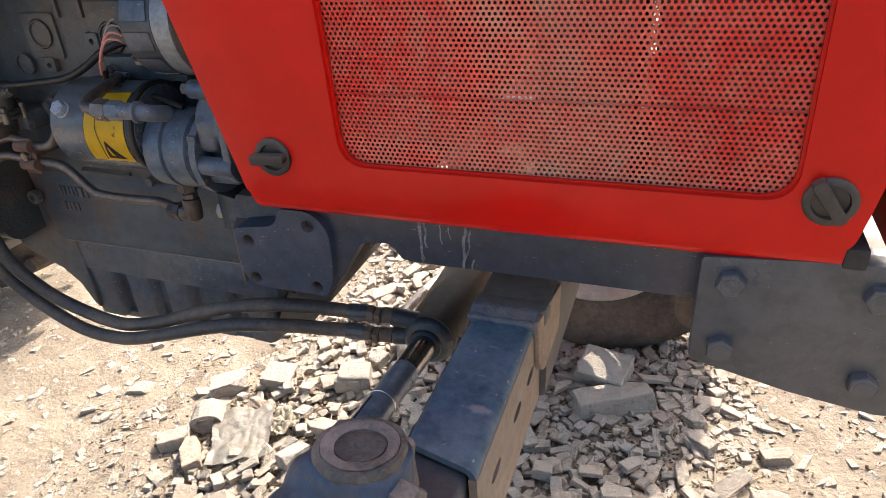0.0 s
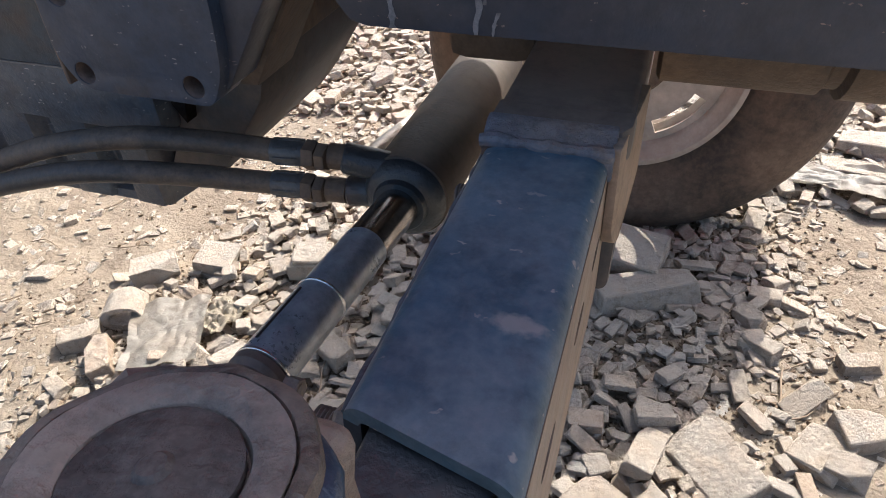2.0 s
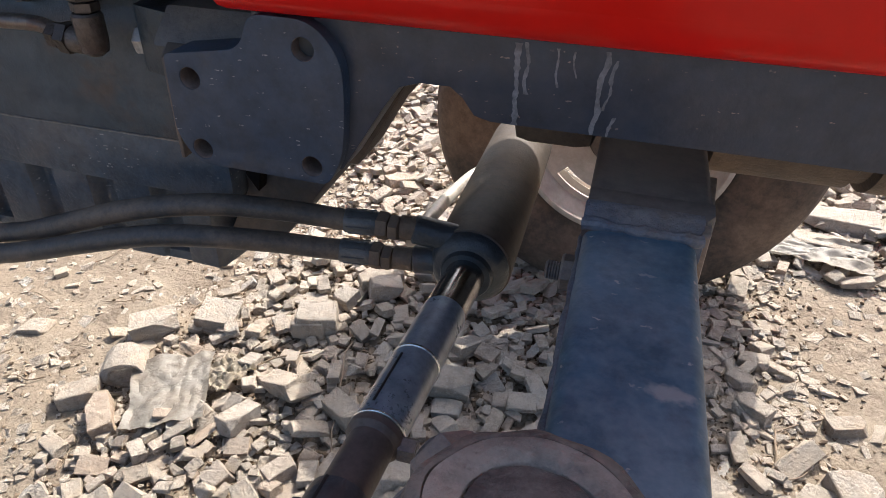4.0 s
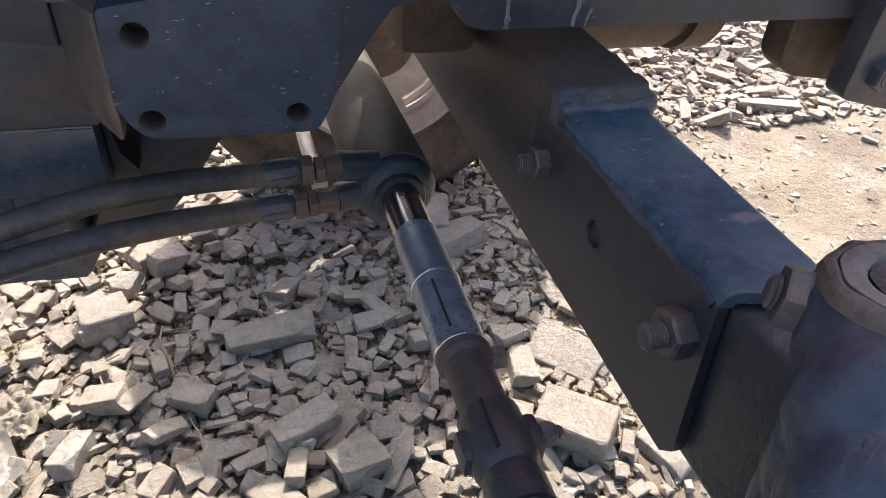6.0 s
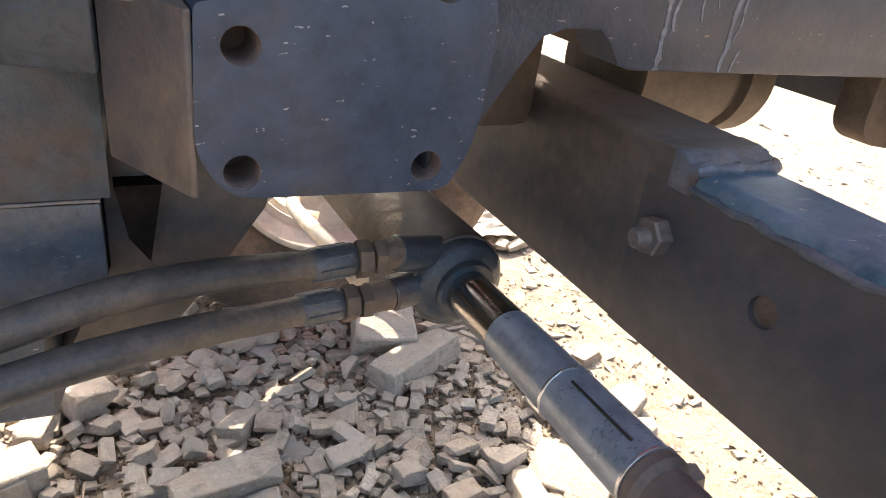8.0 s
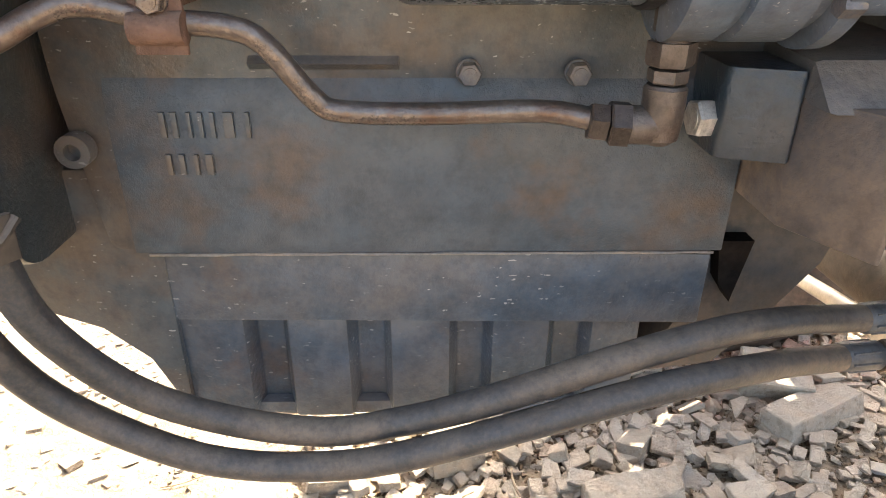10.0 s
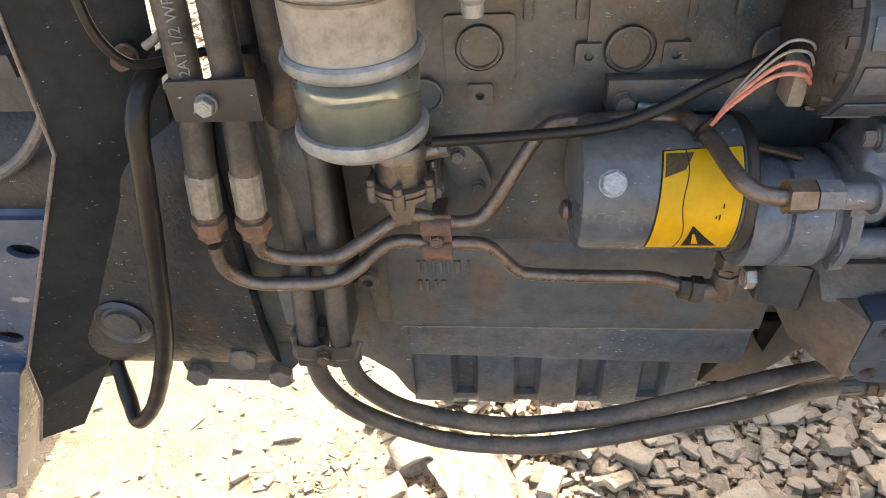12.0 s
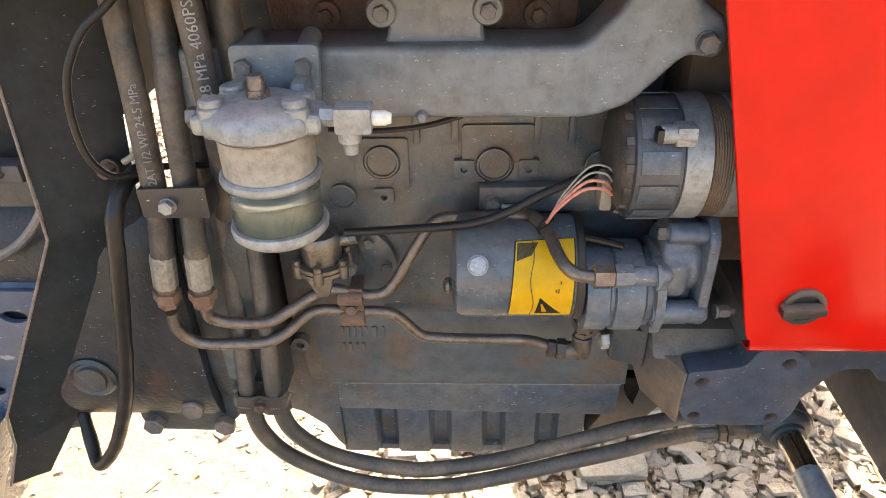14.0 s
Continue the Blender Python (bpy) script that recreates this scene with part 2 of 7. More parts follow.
M_DIRT, nt, b = nodes_of("trampled_dirt")
co = nt.nodes.new("ShaderNodeTexCoord").outputs["Object"]
c = mix_col(nt, noise_fac(nt, co, 1.7, 0.3, 0.7, 8), (0.225, 0.175, 0.124), (0.317, 0.259, 0.189))
c = mix_col(nt, math_node(nt, "MULTIPLY", noise_fac(nt, co, 5.5, 0.46, 0.62, 8, 0.62), 0.75), c, (0.368, 0.308, 0.230))
c = mix_col(nt, math_node(nt, "MULTIPLY", noise_fac(nt, co, 11, 0.48, 0.66, 10, 0.72), 0.80), c, (0.138, 0.099, 0.068))
c = mix_col(nt, math_node(nt, "MULTIPLY", noise_fac(nt, co, 60, 0.56, 0.70, 8, 0.7), 0.65), c, (0.386, 0.331, 0.253))
c = mix_col(nt, math_node(nt, "MULTIPLY", noise_fac(nt, co, 90, 0.58, 0.70, 6), 0.6), c, (0.120, 0.090, 0.064))
nt.links.new(c, b.inputs["Base Color"])
b.inputs["Roughness"].default_value = 0.95
bp = nt.nodes.new("ShaderNodeBump")
bp.inputs["Strength"].default_value, bp.inputs["Distance"].default_value = 0.75, 0.016
nt.links.new(math_node(nt, "ADD", noise_fac(nt, co, 22, 0.2, 0.8, 10, 0.7), math_node(nt, "MULTIPLY", noise_fac(nt, co, 80, 0.2, 0.8, 8), 0.22)), bp.inputs["Height"])
nt.links.new(bp.outputs["Normal"], b.inputs["Normal"])


# ---- mesh builders ----
def part(name, bm, mat, parent, label="", smooth=35):
    me = bpy.data.meshes.new(name)
    bmesh.ops.recalc_face_normals(bm, faces=bm.faces)
    bm.to_mesh(me)
    bm.free()
    me.materials.append(mat)
    if smooth:
        me.polygons.foreach_set("use_smooth", [True] * len(me.polygons))
        me.set_sharp_from_angle(angle=radians(smooth))
    ob = new(name, me)
    if parent:
        ob.parent = parent
    return tagged(ob, label)


def bevel(bm, width, segments=2, angle=25):
    edges = [e for e in bm.edges if len(e.link_faces) == 2 and e.calc_face_angle(0) > radians(angle)]
    if width:
        bmesh.ops.bevel(bm, geom=edges, offset=width, segments=segments, profile=0.6, affect="EDGES", clamp_overlap=True)
    return bm


AX = {"x": (1, 2, 0), "y": (0, 2, 1), "z": (0, 1, 2)}


def put(axis, u, v, w):
    i, j, k = AX[axis]
    p = [0, 0, 0]
    p[i], p[j], p[k] = u, v, w
    return p


def prism(bm, axis, outline, w0, w1, holes=(), bev=0.0, segments=2):
    """A flat outline, with holes, drawn out along an axis from w0 to w1."""
    made = bmesh.new()
    if not holes:
        f = made.faces.new([made.verts.new(put(axis, u, v, w0)) for u, v in outline])
        faces = [f]
    else:
        edges = []
        for loop in (outline, *holes):
            vs = [made.verts.new(put(axis, u, v, w0)) for u, v in loop]
            edges += [made.edges.new((vs[i], vs[(i + 1) % len(vs)])) for i in range(len(vs))]
        bmesh.ops.triangle_fill(made, use_beauty=True, use_dissolve=False, edges=edges)
        faces = list(made.faces)
    ext = bmesh.ops.extrude_face_region(made, geom=faces)
    bmesh.ops.translate(made, verts=[g for g in ext["geom"] if isinstance(g, bmesh.types.BMVert)], vec=put(axis, 0, 0, w1 - w0))
    bmesh.ops.recalc_face_normals(made, faces=made.faces)
    bevel(made, bev, segments, 40)
    merge(bm, made)
    return bm


def merge(bm, other, m=None):
    me = bpy.data.meshes.new("tmp")
    other.to_mesh(me)
    other.free()
    if m is not None:
        me.transform(m)
    bm.from_mesh(me)
    bpy.data.meshes.remove(me)
    return bm


def box(bm, x0, x1, y0, y1, z0, z1, bev=0.003, segments=2):
    return prism(bm, "z", [(x0, y0), (x1, y0), (x1, y1), (x0, y1)], z0, z1, (), bev, segments)


def circle(cu, cv, r, n=24, rv=None, turn=0.0):
    rv = rv or r
    return [(cu + r * math.cos(turn + 2 * math.pi * i / n), cv + rv * math.sin(turn + 2 * math.pi * i / n)) for i in range(n)]


def rounded(points, radius, n=5):
    """The outline with each corner rounded; radius: one for all or a list."""
    out = []
    k = len(points)
    for i in range(k):
        r = radius[i] if isinstance(radius, (list, tuple)) else radius
        p, a, c = Vector(points[i]), Vector(points[i - 1]), Vector(points[(i + 1) % k])
        if r <= 0:
            out.append(tuple(p))
            continue
        u, v = (a - p), (c - p)
        r = min(r, u.length * 0.48, v.length * 0.48)
        s, e = p + u.normalized() * r, p + v.normalized() * r
        for j in range(n + 1):
            t = j / n
            out.append(tuple(s * (1 - t) ** 2 + p * 2 * t * (1 - t) + e * t * t))
    return out


def frame_to(a, b):
    """A turn and shift that lays local z along the way from a to b, with its start at a."""
    a, b = Vector(a), Vector(b)
    return Matrix.Translation(a) @ (b - a).to_track_quat("Z", "Y").to_matrix().to_4x4()


def lathe(bm, profile, a, b, n=32, squash=1.0):
    """Turns (radius, distance along a->b) round that axis; ends are closed."""
    made = bmesh.new()
    rings = []
    for r, h in profile:
        rings.append([made.verts.new((r * math.cos(2 * math.pi * i / n), squash * r * math.sin(2 * math.pi * i / n), h)) for i in range(n)])
    for p, q in zip(rings, rings[1:]):
        for i in range(n):
            made.faces.new((p[i], p[(i + 1) % n], q[(i + 1) % n], q[i]))
    made.faces.new(rings[0][::-1])
    made.faces.new(rings[-1])
    merge(bm, made, frame_to(a, b))
    return bm


def hoop(bm, profile, a, b, n=72):
    """Turns a closed profile of (radius, distance along a->b) into a ring with an open middle."""
    made = bmesh.new()
    rings = [[made.verts.new((r * math.cos(2 * math.pi * i / n), r * math.sin(2 * math.pi * i / n), h)) for i in range(n)] for r, h in profile]
    for p, q in zip(rings, rings[1:] + rings[:1]):
        for i in range(n):
            made.faces.new((p[i], p[(i + 1) % n], q[(i + 1) % n], q[i]))
    return merge(bm, made, frame_to(a, b))


def arc_slot(r0, r1, mid, half, n=7):
    """A curved slot between two radii, round the angle mid."""
    angles = [mid - half + 2 * half * i / n for i in range(n + 1)]
    return [(r1 * math.cos(a), r1 * math.sin(a)) for a in angles] + [(r0 * math.cos(a), r0 * math.sin(a)) for a in angles[::-1]]


def smooth_path(pts, n=8):
    pts = [Vector(p) for p in pts]
    ext = [pts[0] * 2 - pts[1], *pts, pts[-1] * 2 - pts[-2]]
    out = []
    for i in range(1, len(ext) - 2):
        p0, p1, p2, p3 = ext[i - 1:i + 3]
        for j in range(n):
            t = j / n
            out.append(0.5 * (2 * p1 + (p2 - p0) * t + (2 * p0 - 5 * p1 + 4 * p2 - p3) * t * t + (3 * p1 - p0 - 3 * p2 + p3) * t ** 3))
    out.append(pts[-1])
    return out


def tube(bm, pts, radius, n=14, steps=8, lumps=0.0):
    """A hose or pipe along a smooth way through the points."""
    way = smooth_path(pts, steps) if len(pts) > 2 else [Vector(p) for p in pts]
    made = bmesh.new()
    up = Vector((0.13, 0.31, 0.94))
    rings = []
    for i, p in enumerate(way):
        d = (way[min(i + 1, len(way) - 1)] - way[max(i - 1, 0)]).normalized()
        s = d.cross(up).normalized()
        up = s.cross(d).normalized()
        r = radius * (1 + lumps * noise.noise(p * 60))
        rings.append([made.verts.new(p + r * (math.cos(2 * math.pi * k / n) * s + math.sin(2 * math.pi * k / n) * up)) for k in range(n)])
    for p, q in zip(rings, rings[1:]):
        for i in range(n):
            made.faces.new((p[i], p[(i + 1) % n], q[(i + 1) % n], q[i]))
    made.faces.new(rings[0][::-1])
    made.faces.new(rings[-1])
    merge(bm, made)
    return bm


def hexagon(bm, a, b, flats, chamfer=0.15, turn=0.0):
    """A hexagonal nut or bolt head from a to b, its outer end chamfered."""
    length = (Vector(b) - Vector(a)).length
    made = bmesh.new()
    rad = flats / math.sqrt(3)
    rings = []
    for r, h in ((rad, 0.0), (rad, length * (1 - chamfer)), (rad * 0.9, length)):
        rings.append([made.verts.new((r * math.cos(turn + math.pi * i / 3), r * math.sin(turn + math.pi * i / 3), h)) for i in range(6)])
    for p, q in zip(rings, rings[1:]):
        for i in range(6):
            made.faces.new((p[i], p[(i + 1) % 6], q[(i + 1) % 6], q[i]))
    made.faces.new(rings[0][::-1])
    made.faces.new(rings[-1])
    merge(bm, made, frame_to(a, b))
    return bm


def bolt(parent, at, way=(0, -1, 0), flats=0.019, height=0.010, washer=True, mat=None, name="bolt", turn=0.3, stud=0.0):
    at, way = Vector(at), Vector(way).normalized()
    bm = bmesh.new()
    lift = 0.0
    if washer:
        lift = 0.0025
        lathe(bm, [(flats * 0.62, -0.001), (flats * 0.64, lift * 0.7), (flats * 0.60, lift)], at, at + way, 20)
    hexagon(bm, at + way * lift, at + way * (lift + height), flats, 0.15, turn)
    if stud:
        ridge = []
        k = int(stud / 0.0022)
        for i in range(k):
            h = height + lift + i * 0.0022
            ridge += [(flats * 0.27, h), (flats * 0.31, h + 0.0011)]
        lathe(bm, [(flats * 0.3, 0.0)] + ridge + [(flats * 0.22, height + lift + stud)], at, at + way, 16)
    else:
        lathe(bm, [(flats * 0.36, lift + height - 0.001), (flats * 0.34, lift + height + 0.0006)], at, at + way, 16)
    return part(name, bm, mat or M_BOLT, parent, "", 30)


def empty(name, at=(0, 0, 0)):
    ob = new(name)
    ob.empty_display_size = 0.1
    ob.location = at
    return ob

# ---- the tractor ----
PIVOT = Vector((0, 0, 0.712))
TILT = Matrix.Translation(PIVOT) @ Matrix.Rotation(radians(3.2), 4, "Y") @ Matrix.Translation(-PIVOT)
tractor = tagged(empty("tractor"), "red and blue-grey farm tractor, dusty, one hood side panel closed", "tractor")
tractor.matrix_world = TILT
YC = 0.27  # the tractor's middle line


def mirror(y):
    return 2 * YC - y


# front frame: rails, mounting pad, bumper bracket
def build_rail(y0, y1, near):
    bm = bmesh.new()
    line = [(0.100, 0.702), (0.116, 0.706), (0.150, 0.760), (0.163, 0.778), (0.178, 0.783), (0.200, 0.783), (0.209, 0.776), (0.218, 0.764),
            (0.230, 0.761), (0.82, 0.760), (0.82, 0.826), (0.100, 0.826)]
    prism(bm, "y", line, y0, y1, (), 0.003)
    return part("frame_rail", bm, M_RAIL, tractor, "dusty blue-grey front frame rail" if near else "")


rail = build_rail(0.012, 0.050, True)
build_rail(mirror(0.050), mirror(0.012), False)
# thickened inner web behind the notch
bm = bmesh.new()
prism(bm, "y", [(0.06, 0.69), (0.112, 0.69), (0.146, 0.748), (0.160, 0.775), (0.178, 0.787), (0.204, 0.787), (0.222, 0.766), (0.26, 0.766), (0.26, 0.82), (0.06, 0.82)], 0.051, 0.11, (), 0.004)
part("inner_web", bm, M_BROWN, tractor, "dusty brown inner casting behind the notch")
# chalky drips on the rail
random.seed(11)
for x, w, z0, z1 in ((0.246, 0.0050, 0.762, 0.819), (0.252, 0.0032, 0.785, 0.820), (0.304, 0.0046, 0.762, 0.819), (0.310, 0.0024, 0.780, 0.814), (0.272, 0.0020, 0.792, 0.818),
                     (0.284, 0.0018, 0.800, 0.817), (0.315, 0.0022, 0.762, 0.776)):
    bm = bmesh.new()
    left, right = [], []
    for i in range(25):
        z = z1 + (z0 - z1) * i / 24
        c = x + 0.003 * noise.noise((x * 90, z * 70, 0)) - 0.004 * (i / 24) * (1 if x > 0.29 else -0.3)
        h = w * max(0.06, 0.36 + 0.5 * noise.noise((z * 300, x * 40, 3)))
        left.append((c - h, z))
        right.append((c + h, z))
    prism(bm, "y", left + right[::-1], 0.0116, 0.0122)
    part("drip_mark", bm, M_STREAK, rail, "pale dried drip")

bm = bmesh.new()
pad_line = rounded([(-0.019, 0.787), (-0.021, 0.722), (-0.006, 0.699), (0.108, 0.697), (0.121, 0.722), (0.125, 0.760), (0.125, 0.798), (0.104, 0.823),
                    (0.056, 0.823), (0.046, 0.797)], [0.004, 0.012, 0.012, 0.008, 0.012, 0.02, 0.02, 0.02, 0.01, 0.012])
holes = [circle(x, z, 0.0088, 20) for x, z in ((0.0, 0.712), (0.0, 0.770), (0.095, 0.711), (0.096, 0.802))]
prism(bm, "y", pad_line, 0.0, 0.034, holes, 0.0016, 2)
M_HOLE = surface("dusty_hole", (0.15, 0.105, 0.085), 0.7, amount=0.5, up=0.4, dust=(0.27, 0.20, 0.16), scale=40)
pad = part("mounting_pad", bm, M_BLUE, tractor, "blue painted mounting pad with four bolt holes", 30)
for x, z in ((0.0, 0.712), (0.0, 0.770), (0.095, 0.711), (0.096, 0.802)):
    bm = bmesh.new()
    lathe(bm, [(0.0093, 0), (0.0093, 0.003)], (x, 0.034, z), (x, 0.05, z), 20)
    part("hole_end", bm, M_BROWN, pad)
    bm = bmesh.new()
    hoop(bm, [(0.0085, 0.0010), (0.0085, 0.0335), (0.0090, 0.0335), (0.0090, 0.0010)], (x, 0.0, z), (x, 0.05, z), 24)
    part("hole_wall", bm, M_HOLE, pad, "brown dusty bolt hole")

bm = bmesh.new()
prism(bm, "z", [(-0.054, 0.060), (-0.0225, 0.0012), (-0.0195, 0.0012), (-0.0195, 0.052), (0.110, 0.052), (0.110, 0.30), (0.055, 0.44), (-0.054, 0.44)], 0.700, 0.784, (), 0.004, 3)
part("front_support", bm, surface("dusty_support", (0.030, 0.042, 0.058), 0.42, amount=0.85, up=0.6, scale=9, dust=(0.165, 0.118, 0.085), bump=0.3), tractor, "blue-grey cast front support with brown dust")
bm = bmesh.new()
prism(bm, "x", [(0.012, 0.780), (0.012, 0.824), (0.10, 0.845), (0.44, 0.845), (0.44, 0.780)], 0.050, 0.100, (), 0.006)
prism(bm, "x", [(0.030, 0.780), (0.06, 0.806), (0.44, 0.82), (0.44, 0.780)], -0.054, 0.052, (), 0.005)
part("support_top", bm, surface("dust_covered_ledge", (0.040, 0.050, 0.062), 0.45, amount=0.6, up=0.7, scale=9, dust=(0.17, 0.14, 0.115), bump=0.3), tractor)

bm = bmesh.new()
prism(bm, "y", rounded([(0.566, 0.827), (0.566, 0.697), (0.672, 0.672), (0.755, 0.660), (0.86, 0.672), (0.86, 0.842), (0.66, 0.834)], [0.006, 0.01, 0, 0, 0.01, 0.01, 0]),
      -0.012, 0.0118, (), 0.0018)
bracket = part("bumper_bracket", bm, M_BRACKET, tractor, "bolted dusty blue steel bracket plate", 30)
for x, z, a in ((0.596, 0.802, 0.2), (0.596, 0.720, 0.5), (0.729, 0.803, 0.1), (0.735, 0.700, 0.4)):
    bolt(bracket, (x, -0.012, z), (0, -1, 0), 0.025, 0.012, False, M_BRACKET, "bolt", a)
bm = bmesh.new()
prism(bm, "y", rounded([(0.545, 0.762), (0.548, 0.705), (0.566, 0.690), (0.80, 0.660), (0.80, 0.82), (0.545, 0.82)], [0, 0.012, 0.012, 0, 0, 0]), 0.052, 0.085, (), 0.003)
part("bracket_block", bm, M_BROWN, tractor)
bm = bmesh.new()
box(bm, 0.74, 0.80, 0.012, mirror(0.012), 0.68, 0.755, 0.006)
part("front_crossmember", bm, M_RAIL, tractor)

# hood: closed side panel with perforated grille
HOOD_Y = -0.016


def hood_panel(y0, y1, near):
    bm = bmesh.new()
    outer = rounded([(0.030, 0.849), (0.694, 0.847), (0.712, 0.94), (0.735, 1.46), (-0.130, 1.46), (-0.066, 1.214)], [0.012, 0.02, 0.05, 0.02, 0.02, 0.01], 6)
    opening = rounded([(0.166, 0.896), (0.640, 0.896), (0.636, 1.30), (0.152, 1.30)], 0.034, 8)
    prism(bm, "y", outer, y0, y1, [opening], 0.0008, 2)
    p = part("hood_side_panel", bm, M_RED, tractor, "glossy red steel side panel with perforated grille" if near else "red steel side panel, far side", 30)
    # folded lip round the grille opening and along the lower edge
    bm = bmesh.new()
    prism(bm, "y", rounded([(0.164, 0.894), (0.642, 0.894), (0.638, 1.302), (0.150, 1.302)], 0.035, 8), y1 - 0.001 if near else y0 - 0.004, y1 + 0.004 if near else y0 + 0.001,
          [rounded([(0.169, 0.899), (0.637, 0.899), (0.633, 1.297), (0.155, 1.297)], 0.032, 8)])
    part("grille_lip", bm, M_RED, p)
    return p


panel = hood_panel(HOOD_Y, HOOD_Y + 0.006, True)
far_panel = hood_panel(mirror(HOOD_Y + 0.006), mirror(HOOD_Y), False)


def perforated(y, x0, x1, z0, z1, pitch, hole, parent, label=""):
    """Perforated sheet: a staggered grid of cells, each a ring round its hole."""
    row = pitch * math.sqrt(3) / 2
    verts, faces = [], []
    n = 12
    out_r = [pitch / math.sqrt(3) if k % 2 == 0 else pitch / 2 for k in range(n)]
    for j in range(int((z1 - z0) / row)):
        z = z0 + (j + 0.5) * row
        for i in range(int((x1 - x0) / pitch)):
            x = x0 + (i + 0.5 + 0.5 * (j % 2)) * pitch
            base = len(verts)
            for k in range(n):
                a = math.pi / 2 + 2 * math.pi * k / n
                verts.append((x + out_r[k] * math.cos(a), y, z + out_r[k] * math.sin(a)))
            for k in range(n):
                a = math.pi / 2 + 2 * math.pi * k / n
                verts.append((x + hole * math.cos(a), y, z + hole * math.sin(a)))
            for k in range(n):
                faces.append((base + k, base + (k + 1) % n, base + n + (k + 1) % n, base + n + k))
    me = bpy.data.meshes.new("grille")
    me.from_pydata(verts, [], faces)
    bm = bmesh.new()
    bm.from_mesh(me)
    bmesh.ops.remove_doubles(bm, verts=bm.verts, dist=0.0003)
    bm.to_mesh(me)
    bm.free()
    me.materials.append(M_MESH)
    ob = new("grille", me)
    ob.parent = parent
    thick = ob.modifiers.new("thick", "SOLIDIFY")
    thick.thickness = 0.0012
    return tagged(ob, label)


perforated(HOOD_Y + 0.0115, 0.146, 0.642, 0.893, 1.16, 0.00585, 0.00176, panel, "perforated red sheet dulled by brown dust")
for z in (0.979, 1.112):
    bm = bmesh.new()
    prism(bm, "x", [(HOOD_Y + 0.0122, z - 0.0012), (HOOD_Y + 0.0095, z), (HOOD_Y + 0.0122, z + 0.0012)], 0.150, 0.638)
    part("grille_crease", bm, M_MESH, panel)
bm = bmesh.new()
box(bm, 0.146, 0.642, HOOD_Y + 0.0105, HOOD_Y + 0.012, 1.158, 1.31, 0.0)
part("upper_sheet", bm, M_MESH, panel)
perforated(mirror(HOOD_Y + 0.0115), 0.146, 0.642, 0.893, 1.06, 0.0078, 0.0025, far_panel)
# unseen sheet, added to block sun stripes through the far grille's top
bm = bmesh.new()
box(bm, 0.146, 0.642, mirror(HOOD_Y + 0.012), mirror(HOOD_Y + 0.0105), 1.055, 1.31, 0.0)
part("upper_sheet", bm, M_MESH, far_panel)


def hood_knob(x, z, turn):
    bm = bmesh.new()
    y = HOOD_Y
    lathe(bm, [(0.0235, -0.001), (0.0235, 0.004), (0.021, 0.0055), (0.0165, 0.0055), (0.0155, 0.001)], (x, y, z), (x, y - 0.05, z), 32)
    k = part("turn_knob", bm, M_PLASTIC, panel, "round black plastic turn knob")
    made = bmesh.new()
    prism(made, "y", rounded([(-0.026, -0.0065), (0.019, -0.0055), (0.021, 0.0), (0.019, 0.0055), (-0.026, 0.0065)], 0.003), -0.015, -0.0015, (), 0.0015)
    bm = bmesh.new()
    merge(bm, made, Matrix.Translation((x, y, z)) @ Matrix.Rotation(turn, 4, "Y"))
    part("grip", bm, M_PLASTIC, k)


hood_knob(0.078, 0.902, radians(-4))
hood_knob(0.667, 0.901, radians(55))
# rolled lower edge
bm = bmesh.new()
out = [(-0.0150, 0.862), (-0.0158, 0.852), (-0.0158, 0.846), (-0.0135, 0.837), (-0.007, 0.829), (0.002, 0.8245), (0.014, 0.822)]
inn = [(y + 0.003, z + 0.0025) for y, z in out]
prism(bm, "x", out + inn[::-1], 0.044, 0.690)
for v in bm.verts:
    if v.co.x < 0.1:
        v.co.x = 0.0335 + (0.849 - v.co.z) * 0.263
part("rolled_edge", bm, M_RED, panel, "", 60)

bm = bmesh.new()
prism(bm, "x", rounded([(-0.034, 1.237), (-0.034, 1.42), (0.05, 1.50), (mirror(0.05), 1.50), (mirror(-0.034), 1.42), (mirror(-0.034), 1.237), (mirror(-0.030), 1.237), (mirror(-0.030), 1.418),
                        (mirror(0.052), 1.496), (0.052, 1.496), (-0.030, 1.418), (-0.030, 1.237)], 0.0), -1.15, -0.095)
hood_top = part("hood_top", bm, M_RED, tractor, "red steel hood over the engine")
bm = bmesh.new()
prism(bm, "y", rounded([(-0.366, 1.2435), (-0.140, 1.2435), (-0.140, 1.330), (-0.366, 1.330)], 0.003), -0.0344, -0.0339)
decal = part("decal", bm, M_BLACK, hood_top, "black printed strip")
bm = bmesh.new()
prism(bm, "y", rounded([(-0.362, 1.2462), (-0.144, 1.2462), (-0.144, 1.2478), (-0.362, 1.2478)], 0.0004, 2), -0.0348, -0.0343)
part("decal_line", bm, M_WHITE, decal, "thin grey printed line")
bm = bmesh.new()
prism(bm, "x", [(-0.016, 1.40), (0.03, 1.50), (mirror(0.03), 1.50), (mirror(-0.016), 1.40), (mirror(-0.016), 1.396), (mirror(0.03), 1.496), (0.03, 1.496), (-0.016, 1.396)], -0.094, 0.735)
part("hood_nose_top", bm, M_RED, tractor)
bm = bmesh.new()
box(bm, 0.725, 0.735, -0.008, mirror(-0.008), 0.85, 1.42, 0.004)
part("hood_front", bm, M_RED, tractor)
bm = bmesh.new()
box(bm, 0.690, 0.712, HOOD_Y + 0.002, mirror(HOOD_Y + 0.002), 0.83, 0.853, 0.004)
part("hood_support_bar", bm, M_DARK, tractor)
